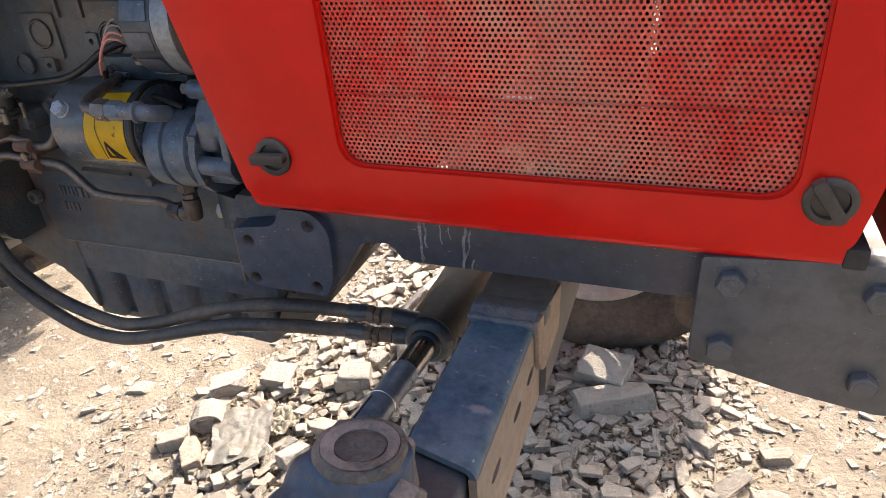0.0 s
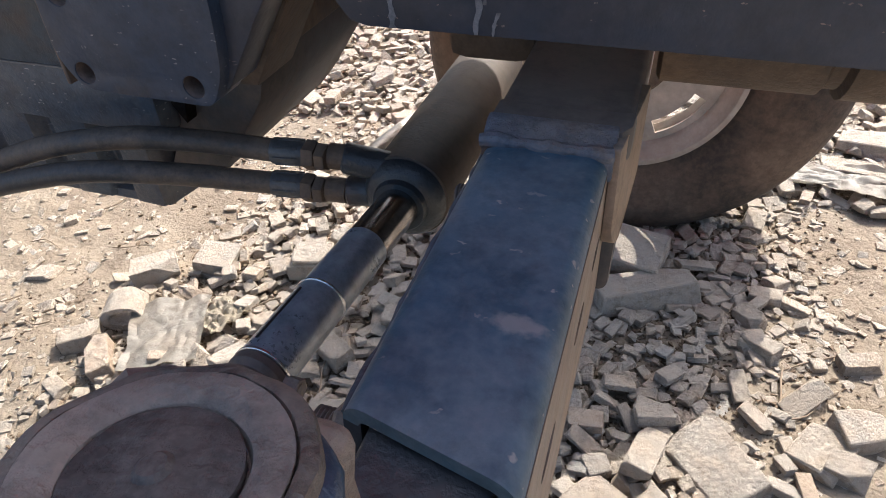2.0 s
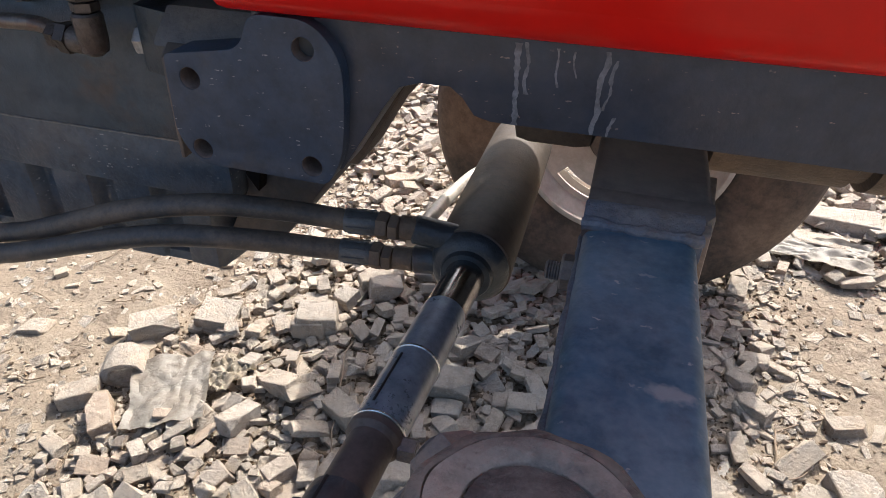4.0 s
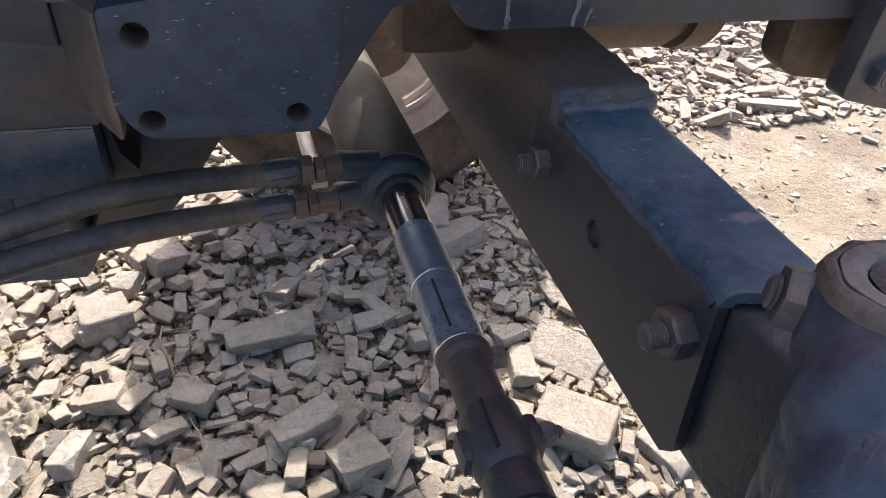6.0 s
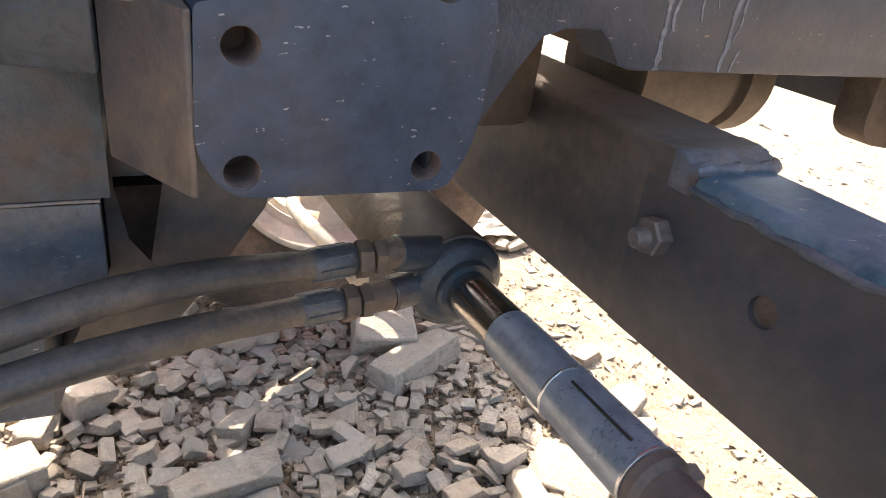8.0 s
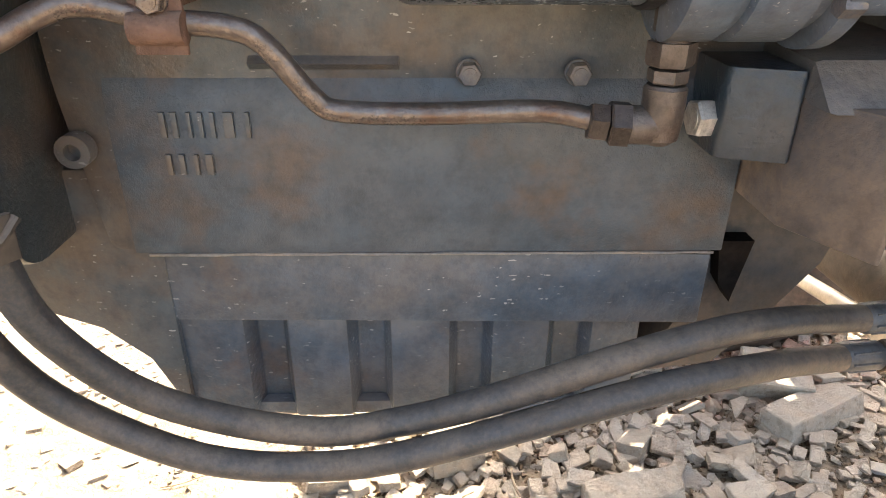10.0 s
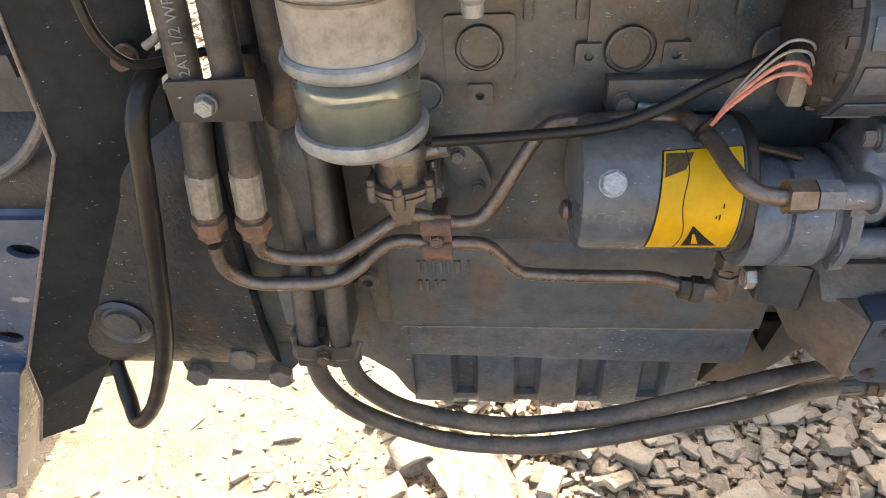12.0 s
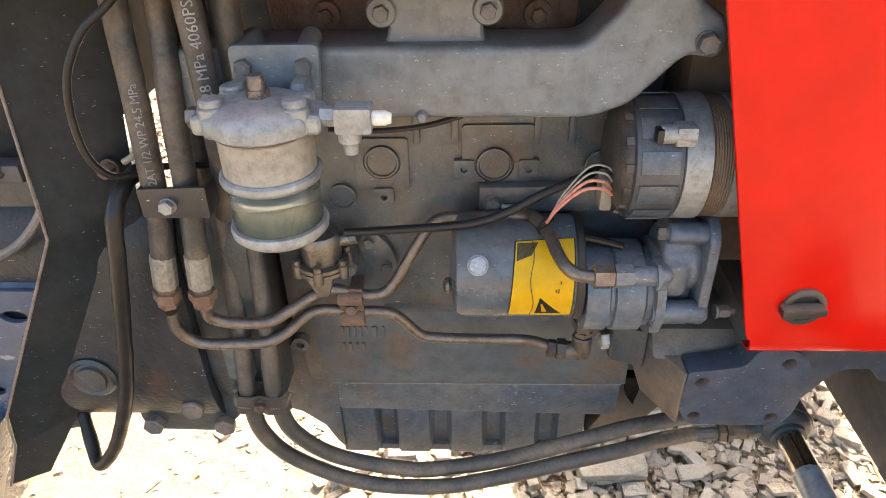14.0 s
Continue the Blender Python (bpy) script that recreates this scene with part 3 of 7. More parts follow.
# radiator and fan shroud behind the grille
bm = bmesh.new()
box(bm, 0.40, 0.47, 0.035, mirror(0.035), 0.86, 1.36, 0.006)
M_CORE = surface("dusty_core", (0.15, 0.110, 0.085), 0.8, amount=0.6, up=0.2, dust=(0.26, 0.19, 0.14), scale=6)
radiator = part("radiator", bm, M_CORE, tractor, "dark dusty radiator core")
bm = bmesh.new()
box(bm, 0.385, 0.485, 0.018, 0.040, 0.84, 1.38, 0.004)
part("side_tank", bm, M_CORE, radiator)
bm = bmesh.new()
box(bm, 0.10, 0.292, 0.05, mirror(0.05), 0.90, 1.36, 0.02)
box(bm, -0.045, 0.10, 0.125, mirror(0.09), 0.86, 1.40, 0.02)
part("fan_shroud", bm, M_CORE, radiator)
bm = bmesh.new()
box(bm, 0.50, 0.715, 0.03, mirror(0.03), 0.845, 1.34, 0.02)
part("battery_box", bm, M_CORE, tractor, "dark battery box behind the grille")
bm = bmesh.new()
box(bm, 0.10, 0.215, 0.06, mirror(0.06), 0.828, 0.838, 0.002)
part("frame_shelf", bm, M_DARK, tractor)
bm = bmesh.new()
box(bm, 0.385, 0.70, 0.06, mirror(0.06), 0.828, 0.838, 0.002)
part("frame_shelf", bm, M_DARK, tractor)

# ---- front axle ----
axle = empty("front_axle")
axle.parent = tractor
tagged(axle, "blue telescopic front axle with brown dust")
bm = bmesh.new()
prism(bm, "y", rounded([(0.3053, 0.547), (0.396, 0.547), (0.399, 0.703), (0.3053, 0.703)], 0.010, 4), 0.050, mirror(0.050), (), 0.003)
prism(bm, "z", [(0.3054, 0.024), (0.392, 0.024), (0.398, 0.034), (0.3988, 0.054), (0.3054, 0.054)], 0.678, 0.7028, (), 0.003)
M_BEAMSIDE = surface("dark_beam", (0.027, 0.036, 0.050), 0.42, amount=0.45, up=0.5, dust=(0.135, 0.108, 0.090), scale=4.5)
part("centre_beam", bm, surface("dusty_beam", (0.032, 0.036, 0.044), 0.45, amount=0.6, up=0.85, dust=(0.19, 0.148, 0.12), scale=4.5), axle, "brown dusty hollow centre beam")
bm = bmesh.new()
prism(bm, "x", [(0.006, 0.676), (0.006, 0.6945), (0.012, 0.697), (0.022, 0.7035), (0.030, 0.7045), (0.030, 0.676)], 0.3045, 0.3900, (), 0.002)
tube(bm, [(x, 0.0085 + 0.0022 * noise.noise((x * 130, 1, 2)), 0.6945 + 0.0012 * noise.noise((x * 110, 0, 0))) for x in np.linspace(0.304, 0.389, 18)], 0.0046, 10, 4, 0.5)
part("weld_bead", bm, surface("patchy_weld", (0.075, 0.100, 0.140), 0.55, amount=0.3, up=0.2, stain=(0.07, 0.036, 0.022), stain_at=0.52, scale=30, bump=0.8), axle, "rough weld bead, painted and rusty")
bm = bmesh.new()
prism(bm, "x", rounded([(0.010, 0.699), (0.014, 0.630), (0.026, 0.612), (0.100, 0.636), (0.108, 0.699)], [0.004, 0.012, 0.008, 0.008, 0.002]), 0.3878, 0.4035, (), 0.003)
for v in bm.verts:
    v.co.x -= 0.010 * max(0.0, (0.05 - v.co.y) / 0.04) * (v.co.x > 0.395)
part("gusset", bm, surface("tan_gusset", (0.20, 0.15, 0.115), 0.5, amount=0.5, up=0.2, scale=14, dust=(0.36, 0.26, 0.18), stain=(0.10, 0.06, 0.04), stain_at=0.56), axle, "tan dusty gusset plate with rust")
# arm: an inverted channel with slots and holes
bm = bmesh.new()
X0, X1, ZT, ZB, Y0, Y1 = 0.306, 0.387, 0.6935, 0.549, -0.212, 0.012
arm_wall = bmesh.new()
wall = [(Y0, ZB + 0.012), (Y0 + 0.01, ZB), (Y1, ZB), (Y1, ZT - 0.012), (Y0, ZT - 0.012)]
prism(arm_wall, "x", [(y + 0.040 * (y > 0) - 0.014 * (y < 0 and z < 0.6), z) for y, z in wall], X0, X0 + 0.008, [circle(-0.075, 0.632, 0.011, 18)])
arm_side = bmesh.new()
prism(arm_side, "x", [(y + 0.040 * (y > 0) - 0.020 * (y < 0), z) for y, z in wall], X1 - 0.008, X1 + 0.0005, [circle(y, 0.628, 0.018, 20, 0.0075, 0.15) for y in (-0.166, -0.074, -0.006)])
cap = [(X0 + 0.012 - 0.012 * math.cos(a), ZT - 0.012 + 0.012 * math.sin(a)) for a in np.linspace(0, math.pi / 2, 6)]
cap += [(X1 - 0.012 + 0.012 * math.sin(a), ZT - 0.012 + 0.012 * math.cos(a)) for a in np.linspace(0, math.pi / 2, 6)]
cap += [(X1 - 0.008 - 0.004 * (1 - math.cos(a)), ZT - 0.012 + 0.004 * math.sin(a)) for a in np.linspace(0, math.pi / 2, 4)]
cap += [(X0 + 0.012 - 0.004 * math.sin(a), ZT - 0.008 - 0.004 * (1 - math.cos(a))) for a in np.linspace(0, math.pi / 2, 4)]
prism(bm, "y", cap, Y0, Y1)
for v in bm.verts:
    v.co.y -= 0.25 * (v.co.x - X0) * (v.co.y < 0)  # the end is cut askew
part("axle_arm", bm, M_BEAM, axle, "blue painted channel arm, scuffed and dusty, sky sheen put into its colour", 30)
bm = bmesh.new()
tube(bm, [(X0 + 0.0005 + 0.0012 * noise.noise((y * 70, 3, 1)), y, ZT - 0.0125 + 0.0022 * noise.noise((y * 55, 0, 5))) for y in np.linspace(Y0 + 0.004, 0.010, 30)], 0.0034, 10, 3, 0.45)
part("seam_weld", bm, surface("dusty_seam_paint", (0.030, 0.046, 0.068), 0.45, amount=0.7, up=0.1, scale=22, dust=(0.13, 0.135, 0.15), bump=0.6), axle, "lumpy painted weld along the upper edge", 60)
bm = bmesh.new()
box(bm, X0 + 0.008, X1 - 0.008, Y0 + 0.004, Y1, ZB, ZB + 0.008, 0.001)
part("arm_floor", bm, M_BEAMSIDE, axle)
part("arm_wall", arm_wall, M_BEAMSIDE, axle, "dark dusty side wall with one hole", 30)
bm = bmesh.new()
lathe(bm, [(0.0115, 0.0), (0.0115, 0.002)], (X0 + 0.005, -0.075, 0.632), (1, -0.075, 0.632), 20)
part("hole_fill", bm, M_BROWN, axle)
part("arm_side", arm_side, surface("brown_dusty_side", (0.19, 0.150, 0.122), 0.45, amount=0.5, up=0.1, scale=12, dust=(0.36, 0.265, 0.195), stain=(0.05, 0.055, 0.07), stain_at=0.6), axle, "brown dusty side wall with oval slots", 30)
bm = bmesh.new()
prism(bm, "y", rounded([(0.316, 0.551), (0.376, 0.551), (0.376, 0.681), (0.316, 0.681)], 0.008, 3), -0.31, -0.03, (), 0.002)
part("inner_arm", bm, M_CAST, axle, "dark blue inner telescopic arm")
bolt(axle, (X0, 0.024, 0.638), (-1, 0, 0), 0.026, 0.013, False, M_BOLT, "nut", 0.2, 0.012)
bolt(axle, (X0, -0.194, 0.645), (-1, 0, 0), 0.030, 0.015, False, M_BOLT, "nut", 0.4, 0.014)
# pivot housing in the middle
bm = bmesh.new()
lathe(bm, [(0.060, 0.0), (0.066, 0.004), (0.066, 0.128), (0.060, 0.132), (0.060, 0.142), (0.068, 0.146), (0.068, 0.182), (0.058, 0.190)], (0.404, YC - 0.02, 0.712), (0.6, YC - 0.02, 0.712), 40)
part("pivot_housing", bm, M_BROWN, axle, "round brown pivot housing")
bm = bmesh.new()
box(bm, 0.215, 0.302, 0.20, 0.36, 0.66, 0.80, 0.02)
part("pivot_bracket", bm, M_BROWN, axle)

# knuckle at the near end of the arm
knuckle = empty("steering_knuckle")
knuckle.parent = tractor
tagged(knuckle, "blue cast steering knuckle with worn kingpin head")
KX, KY = 0.310, -0.300


LEAN = Matrix.Translation((KX, KY, 0.767)) @ Matrix.Rotation(radians(-8), 4, "X") @ Matrix.Translation((-KX, -KY, -0.767))

def blob(bm, c, r, sx=1, sy=1, sz=1):
    made = bmesh.new()
    bmesh.ops.create_icosphere(made, subdivisions=3, radius=r)
    merge(bm, made, Matrix.Translation(c) @ Matrix.Diagonal((sx, sy, sz, 1)))


bm = bmesh.new()
core = bmesh.new()
lathe(core, [(0.036, 0.0), (0.042, 0.02), (0.0455, 0.10), (0.0470, 0.160), (0.0455, 0.183), (0.0415, 0.1905), (0.030, 0.1905)], (KX, KY, 0.577), (KX, KY, 0.8), 40)
for v in core.verts:
    low = min(1.0, max(0.0, (0.765 - v.co.z) / 0.03))
    v.co.y = KY + (v.co.y - KY) * (1 - 0.28 * low * (v.co.y > KY)) - 0.003 * low
merge(bm, core, LEAN)
blob(bm, (KX - 0.030, KY - 0.020, 0.735), 0.034, 1, 0.75)
blob(bm, (KX - 0.034, KY - 0.050, 0.708), 0.046, 1, 0.72)
blob(bm, (KX - 0.060, KY - 0.066, 0.672), 0.048, 1, 0.72, 1.15)
blob(bm, (KX - 0.054, KY - 0.060, 0.630), 0.044, 1, 1, 1.1)
blob(bm, (KX - 0.004, KY - 0.058, 0.655), 0.052, 1, 0.70, 1.2)
blob(bm, (KX + 0.026, KY - 0.034, 0.680), 0.044, 1, 1, 1.2)
box(bm, KX - 0.026, KX - 0.004, KY + 0.002, KY + 0.026, 0.728, 0.758, 0.008)
prism(bm, "z", [(KX, KY - 0.06), (KX - 0.13, KY - 0.065), (KX - 0.145, KY - 0.04), (KX - 0.13, KY - 0.015), (KX - 0.03, KY - 0.01)], 0.535, 0.570, (), 0.008)
body = part("knuckle_body", bm, M_KNUCKLE, knuckle, "lumpy blue-grey casting", 180)
rm = body.modifiers.new("blend", "REMESH")
rm.mode, rm.voxel_size, rm.use_smooth_shade = "VOXEL", 0.0045, True
sm = body.modifiers.new("soften", "SMOOTH")
sm.factor, sm.iterations = 0.5, 6
lumps = bpy.data.textures.new("lumps", "CLOUDS")
lumps.noise_scale, lumps.noise_depth = 0.028, 2
dm = body.modifiers.new("lumps", "DISPLACE")
dm.texture, dm.strength, dm.mid_level, dm.texture_coords = lumps, 0.009, 0.5, "LOCAL"


def worn(bm, size, wave):
    """Knocks the turned shape a little out of true and leans it like the kingpin."""
    for v in bm.verts:
        v.co += size * Vector(noise.noise_vector(v.co * wave))
    bm.transform(LEAN)
    return bm


bm = bmesh.new()
lathe(bm, [(0.0385, -0.005), (0.0402, -0.001), (0.0405, 0.004), (0.0390, 0.0075), (0.0360, 0.0088), (0.0340, 0.0086), (0.0325, 0.004)], (KX, KY, 0.7650), (KX, KY, 0.8), 56)
part("kingpin_rim", worn(bm, 0.0022, 60), surface("dark_worn_rim", (0.058, 0.054, 0.048), 0.50, amount=0.8, up=0.0, scale=21, dust=(0.20, 0.165, 0.13), stain=(0.016, 0.017, 0.019), stain_at=0.47, bump=1.0, bump_scale=120), knuckle, "dark worn rim round the kingpin")
bm = bmesh.new()
lathe(bm, [(0.0332, 0.0), (0.0332, 0.0078), (0.0290, 0.0080), (0.0245, 0.0074), (0.0225, 0.0062), (0.0213, 0.003)], (KX, KY, 0.7665), (KX, KY, 0.8), 56)
part("dust_band", worn(bm, 0.0012, 60), surface("scraped_brown_band", (0.120, 0.104, 0.088), 0.50, amount=0.9, up=0.0, scale=21, dust=(0.27, 0.225, 0.185), stain=(0.030, 0.029, 0.030), stain_at=0.55, bump=1.0, bump_scale=120), knuckle, "dusty brown band inside the rim")
bm = bmesh.new()
lathe(bm, [(0.0213, 0.0), (0.0213, 0.0040), (0.012, 0.0046), (0.0050, 0.0050), (0.0035, 0.0064), (0.001, 0.0066)], (KX, KY, 0.7688), (KX, KY, 0.8), 40)
part("kingpin_cap", worn(bm, 0.0008, 90), surface("dark_cap", (0.046, 0.040, 0.036), 0.60, amount=0.65, up=0.0, scale=40, dust=(0.19, 0.165, 0.145), bump=0.6), knuckle, "dark round kingpin end")
bm = bmesh.new()
box(bm, KX + 0.004, KX + 0.037, KY - 0.040, KY + 0.010, 0.690, 0.757, 0.014, 3)
bm.verts.ensure_lookup_table()
bmesh.ops.subdivide_edges(bm, edges=bm.edges[:], cuts=3, use_grid_fill=True)
for v in bm.verts:
    v.co += 0.0045 * Vector(noise.noise_vector(v.co * 45))
M_TANCAST = surface("tan_casting", (0.145, 0.120, 0.100), 0.5, amount=0.5, up=0.1, scale=18, dust=(0.30, 0.235, 0.185), stain=(0.05, 0.05, 0.055), stain_at=0.55, bump=0.7)
part("clamp_boss", bm, M_TANCAST, knuckle, "rough tan dusty clamp boss", 60)
bm = bmesh.new()
box(bm, KX + 0.004, KX + 0.034, KY + 0.016, KY + 0.038, 0.680, 0.757, 0.009, 3)
bmesh.ops.subdivide_edges(bm, edges=bm.edges[:], cuts=3, use_grid_fill=True)
for v in bm.verts:
    v.co += 0.004 * Vector(noise.noise_vector(v.co * 45))
part("clamp_ear", bm, M_TANCAST, knuckle, "tan dusty clamp ear", 60)
bolt(knuckle, (KX + 0.036, KY - 0.018, 0.745), (1, -0.28, 0.02), 0.029, 0.020, True, M_BOLT, "pinch_bolt", 0.1)
bolt(knuckle, (KX - 0.025, KY + 0.023, 0.748), (-0.78, 0.62, 0.05), 0.027, 0.016, False, M_BOLT, "pinch_nut", 0.5, 0.005)

# steering cylinder
cylinder = empty("steering_cylinder")
cylinder.parent = tractor
tagged(cylinder, "hydraulic steering cylinder with dark chromed rod")
GA, GB, GC = Vector((0.1985, 0.108, 0.557)), Vector((0.195, 0.455, 0.547)), Vector((0.1900, -0.112, 0.5730))
bm = bmesh.new()
lathe(bm, [(0.036, 0.0), (0.0425, 0.004), (0.0425, 0.33), (0.036, 0.338)], GA + (GB - GA) * 0.03, GB, 40)
part("barrel", bm, surface("dusty_barrel", (0.052, 0.043, 0.037), 0.6, amount=0.6, up=0.05, dust=(0.135, 0.098, 0.068), bump=0.2), cylinder, "dusty brown-black cylinder barrel")
bm = bmesh.new()
lathe(bm, [(0.0200, -0.006), (0.0250, -0.006), (0.0262, -0.004), (0.0268, 0.000), (0.0310, 0.0015), (0.0355, 0.004), (0.0395, 0.009), (0.0418, 0.017), (0.0424, 0.024)], GA, GB, 44)
part("gland", bm, M_CAST, cylinder, "stepped rod gland")
axis = (GC - GA).normalized()


def on_rod(d):
    return GA + axis * d


bm = bmesh.new()
lathe(bm, [(0.0196, -0.01), (0.0196, 0.076)], on_rod(0), on_rod(1), 32)
part("rod", bm, M_CHROME, cylinder, "shiny black chromed rod")
bm = bmesh.new()
lathe(bm, [(0.0197, 0.075), (0.0203, 0.0755), (0.0203, 0.150)], on_rod(0), on_rod(1), 32)
part("rod_sleeve", bm, M_ROD, cylinder, "smeared blue-grey steel sleeve")
for d in (0.150, 0.229):
    bm = bmesh.new()
    lathe(bm, [(0.0206, d), (0.0214, d + 0.0005), (0.0214, d + 0.0022), (0.0206, d + 0.0027)], on_rod(0), on_rod(1), 32)
    part("snap_ring", bm, surface("bright_ring", (0.75, 0.77, 0.8), 0.25, 0.9, amount=0.05, up=0), cylinder, "bright ring")
bm = bmesh.new()
lathe(bm, [(0.0205, 0.1525), (0.0205, 0.229)], on_rod(0), on_rod(1), 32)
part("split_sleeve", bm, M_ROD, cylinder)
bm = bmesh.new()
side = axis.cross(Vector((0, 0, 1))).normalized()
top = side.cross(axis).normalized()
if top.z < 0:
    top = -top
cut = (top * 0.93 - side * (0.36 if side.x > 0 else -0.36)).normalized() * 0.0206
tube(bm, [on_rod(0.163) + cut, on_rod(0.220) + cut], 0.0011, 8)
part("split_line", bm, M_BLACK, cylinder)
bm = bmesh.new()
lathe(bm, [(0.0175, 0.231), (0.0210, 0.233), (0.0210, 0.239), (0.0172, 0.243), (0.0168, 0.36), (0.0155, 0.385)], on_rod(0), on_rod(1), 28)
part("tie_rod", bm, surface("dirty_rod", (0.062, 0.050, 0.046), 0.5, amount=0.4, up=0.1, scale=20, dust=(0.15, 0.11, 0.085)), cylinder, "dirty brown-black tie rod")
bm = bmesh.new()
lathe(bm, [(0.0165, 0.290), (0.0210, 0.292), (0.0215, 0.296), (0.0215, 0.332), (0.0185, 0.338), (0.0200, 0.345), (0.0200, 0.365)], on_rod(0), on_rod(1), 28)
c = on_rod(0.314)
box(bm, c.x + 0.008, c.x + 0.028, c.y - 0.013, c.y + 0.013, c.z - 0.012, c.z + 0.010, 0.005)
box(bm, c.x - 0.027, c.x - 0.008, c.y - 0.012, c.y + 0.012, c.z - 0.011, c.z + 0.008, 0.005)
clamp = part("rod_clamp", bm, M_CAST, cylinder)
bolt(clamp, (c.x + 0.028, c.y, c.z), (1, 0, 0), 0.015, 0.010, False, M_BOLT, "nut", 0.3, 0.006)
bm = bmesh.new()
tube(bm, [on_rod(0.293) + cut * 1.03, on_rod(0.312) + cut * 1.04, on_rod(0.331) + cut * 1.04], 0.0014, 8)
part("clamp_slit", bm, M_BLACK, clamp)
c = on_rod(0.236)
bolt(cylinder, (c.x + 0.019, c.y, c.z - 0.004), (1, 0, 0), 0.016, 0.012, False, M_BOLT, "grease_nipple")
bm = bmesh.new()
lathe(bm, [(0.016, 0.375), (0.022, 0.39), (0.028, 0.415), (0.022, 0.445)], on_rod(0), on_rod(1), 28)
part("ball_joint", bm, M_CAST, cylinder)
# port block with two hose fittings
bm = bmesh.new()
for z in (0.589, 0.552):
    lathe(bm, [(0.0135, 0.0), (0.0150, 0.002), (0.0150, 0.050)], (0.138, 0.124, z), (0.2, 0.134, z + (0.56 - z) * 0.4), 26)
part("port_boss", bm, M_CAST, cylinder, "two round hose ports")
M_SLEEVE = surface("dusty_crimp_steel", (0.085, 0.095, 0.105), 0.42, 0.3, amount=0.4, up=0.2, scale=40, dust=(0.17, 0.145, 0.125))
for z, x0 in ((0.592, 0.068), (0.554, 0.060)):
    bm = bmesh.new()
    tip, end = Vector((x0, 0.1145, z)), Vector((0.14, 0.123, z - 0.002))
    lathe(bm, [(0.0116, 0.0), (0.0128, 0.002), (0.0126, 0.034), (0.0112, 0.036)], tip, end, 24)
    crimp = part("crimp_sleeve", bm, M_SLEEVE, cylinder, "dusty grey crimped sleeve")
    for q in range(8):
        a = 2 * math.pi * q / 8
        bm = bmesh.new()
        tube(bm, [tip + Vector((0.006, 0.0128 * math.cos(a), 0.0128 * math.sin(a))), tip + Vector((0.030, 0.003 + 0.0128 * math.cos(a), 0.0128 * math.sin(a)))], 0.0009, 6)
        part("crimp_ridge", bm, M_SLEEVE, crimp)
    bm = bmesh.new()
    hexagon(bm, tip + Vector((0.036, 0.001, 0)), tip + Vector((0.047, 0.001, 0)), 0.0255, 0.2, 0.2)
    hexagon(bm, tip + Vector((0.049, 0.001, 0)), tip + Vector((0.058, 0.001, 0)), 0.0245, 0.2, 0.5)
    lathe(bm, [(0.0125, 0.058), (0.0125, 0.078)], tip, end, 20)
    part("hose_fitting", bm, M_BROWN, cylinder, "rusty brown hydraulic fitting")
# pale tube beside the barrel
bm = bmesh.new()
tube(bm, [(0.176, 0.430, 0.522), (0.150, 0.428, 0.512), (0.134, 0.410, 0.507), (0.129, 0.370, 0.513), (0.126, 0.30, 0.527), (0.125, 0.21, 0.543), (0.126, 0.16, 0.545)], 0.0085, 16)
part("return_tube", bm, M_PALEROD, cylinder, "pale steel tube in the sun")


# ---- far front wheel ----
wheel = empty("front_wheel")
wheel.parent = tractor
tagged(wheel, "far front wheel with worn tyre and cream rim")
WA, WB = Vector((0.347, 0.858, 0.399)), Vector((0.347, 1.07, 0.399))
bm = bmesh.new()
prof = [(0.205, 0.030), (0.222, 0.016), (0.255, 0.003), (0.300, 0.0), (0.335, 0.008), (0.360, 0.024), (0.370, 0.045)]
for i in range(5):
    h = 0.055 + i * 0.026
    prof += [(0.376, h), (0.376, h + 0.012), (0.366, h + 0.015), (0.366, h + 0.023)]
prof += [(0.370, 0.186), (0.350, 0.205), (0.300, 0.215), (0.222, 0.20), (0.205, 0.185)]
hoop(bm, [(r * 1.033 + max(0.0, r - 0.25) * 0.15, h) for r, h in prof], WA, WB, 72)
part("tyre", bm, M_TYRE, wheel, "worn dusty black tyre")
bm = bmesh.new()
made = bmesh.new()
n = 64
prof = [(0.222, 0.010), (0.214, 0.012), (0.207, 0.026), (0.196, 0.034), (0.192, 0.045), (0.186, 0.062), (0.165, 0.070)]
rings = [[made.verts.new((r * math.cos(2 * math.pi * i / n), r * math.sin(2 * math.pi * i / n), h)) for i in range(n)] for r, h in prof]
for p, q in zip(rings, rings[1:]):
    for i in range(n):
        made.faces.new((p[i], p[(i + 1) % n], q[(i + 1) % n], q[i]))
merge(bm, made, frame_to(WA, WB))
rim = part("rim", bm, M_RIM, wheel, "dusty cream steel rim")
rim.modifiers.new("thick", "SOLIDIFY").thickness = 0.004
bm = bmesh.new()
vents = [arc_slot(0.146, 0.174, a, 0.34) for a in np.linspace(3.96, 3.96 + 2 * math.pi, 6)[:-1]]
made = bmesh.new()
prism(made, "z", circle(0, 0, 0.190, 56), 0.046, 0.052, vents)
merge(bm, made, frame_to(WA, WB))
part("wheel_disc", bm, M_RIM, wheel)
bm = bmesh.new()
lathe(bm, [(0.075, 0.030), (0.080, 0.035), (0.080, 0.066)], WA, WB, 36)
part("hub", bm, M_BROWN, wheel)
bm = bmesh.new()
lathe(bm, [(0.039, 0.0), (0.039, 0.20)], (KX + 0.02, mirror(KY), 0.42), (KX + 0.02, mirror(KY), 0.8), 24)
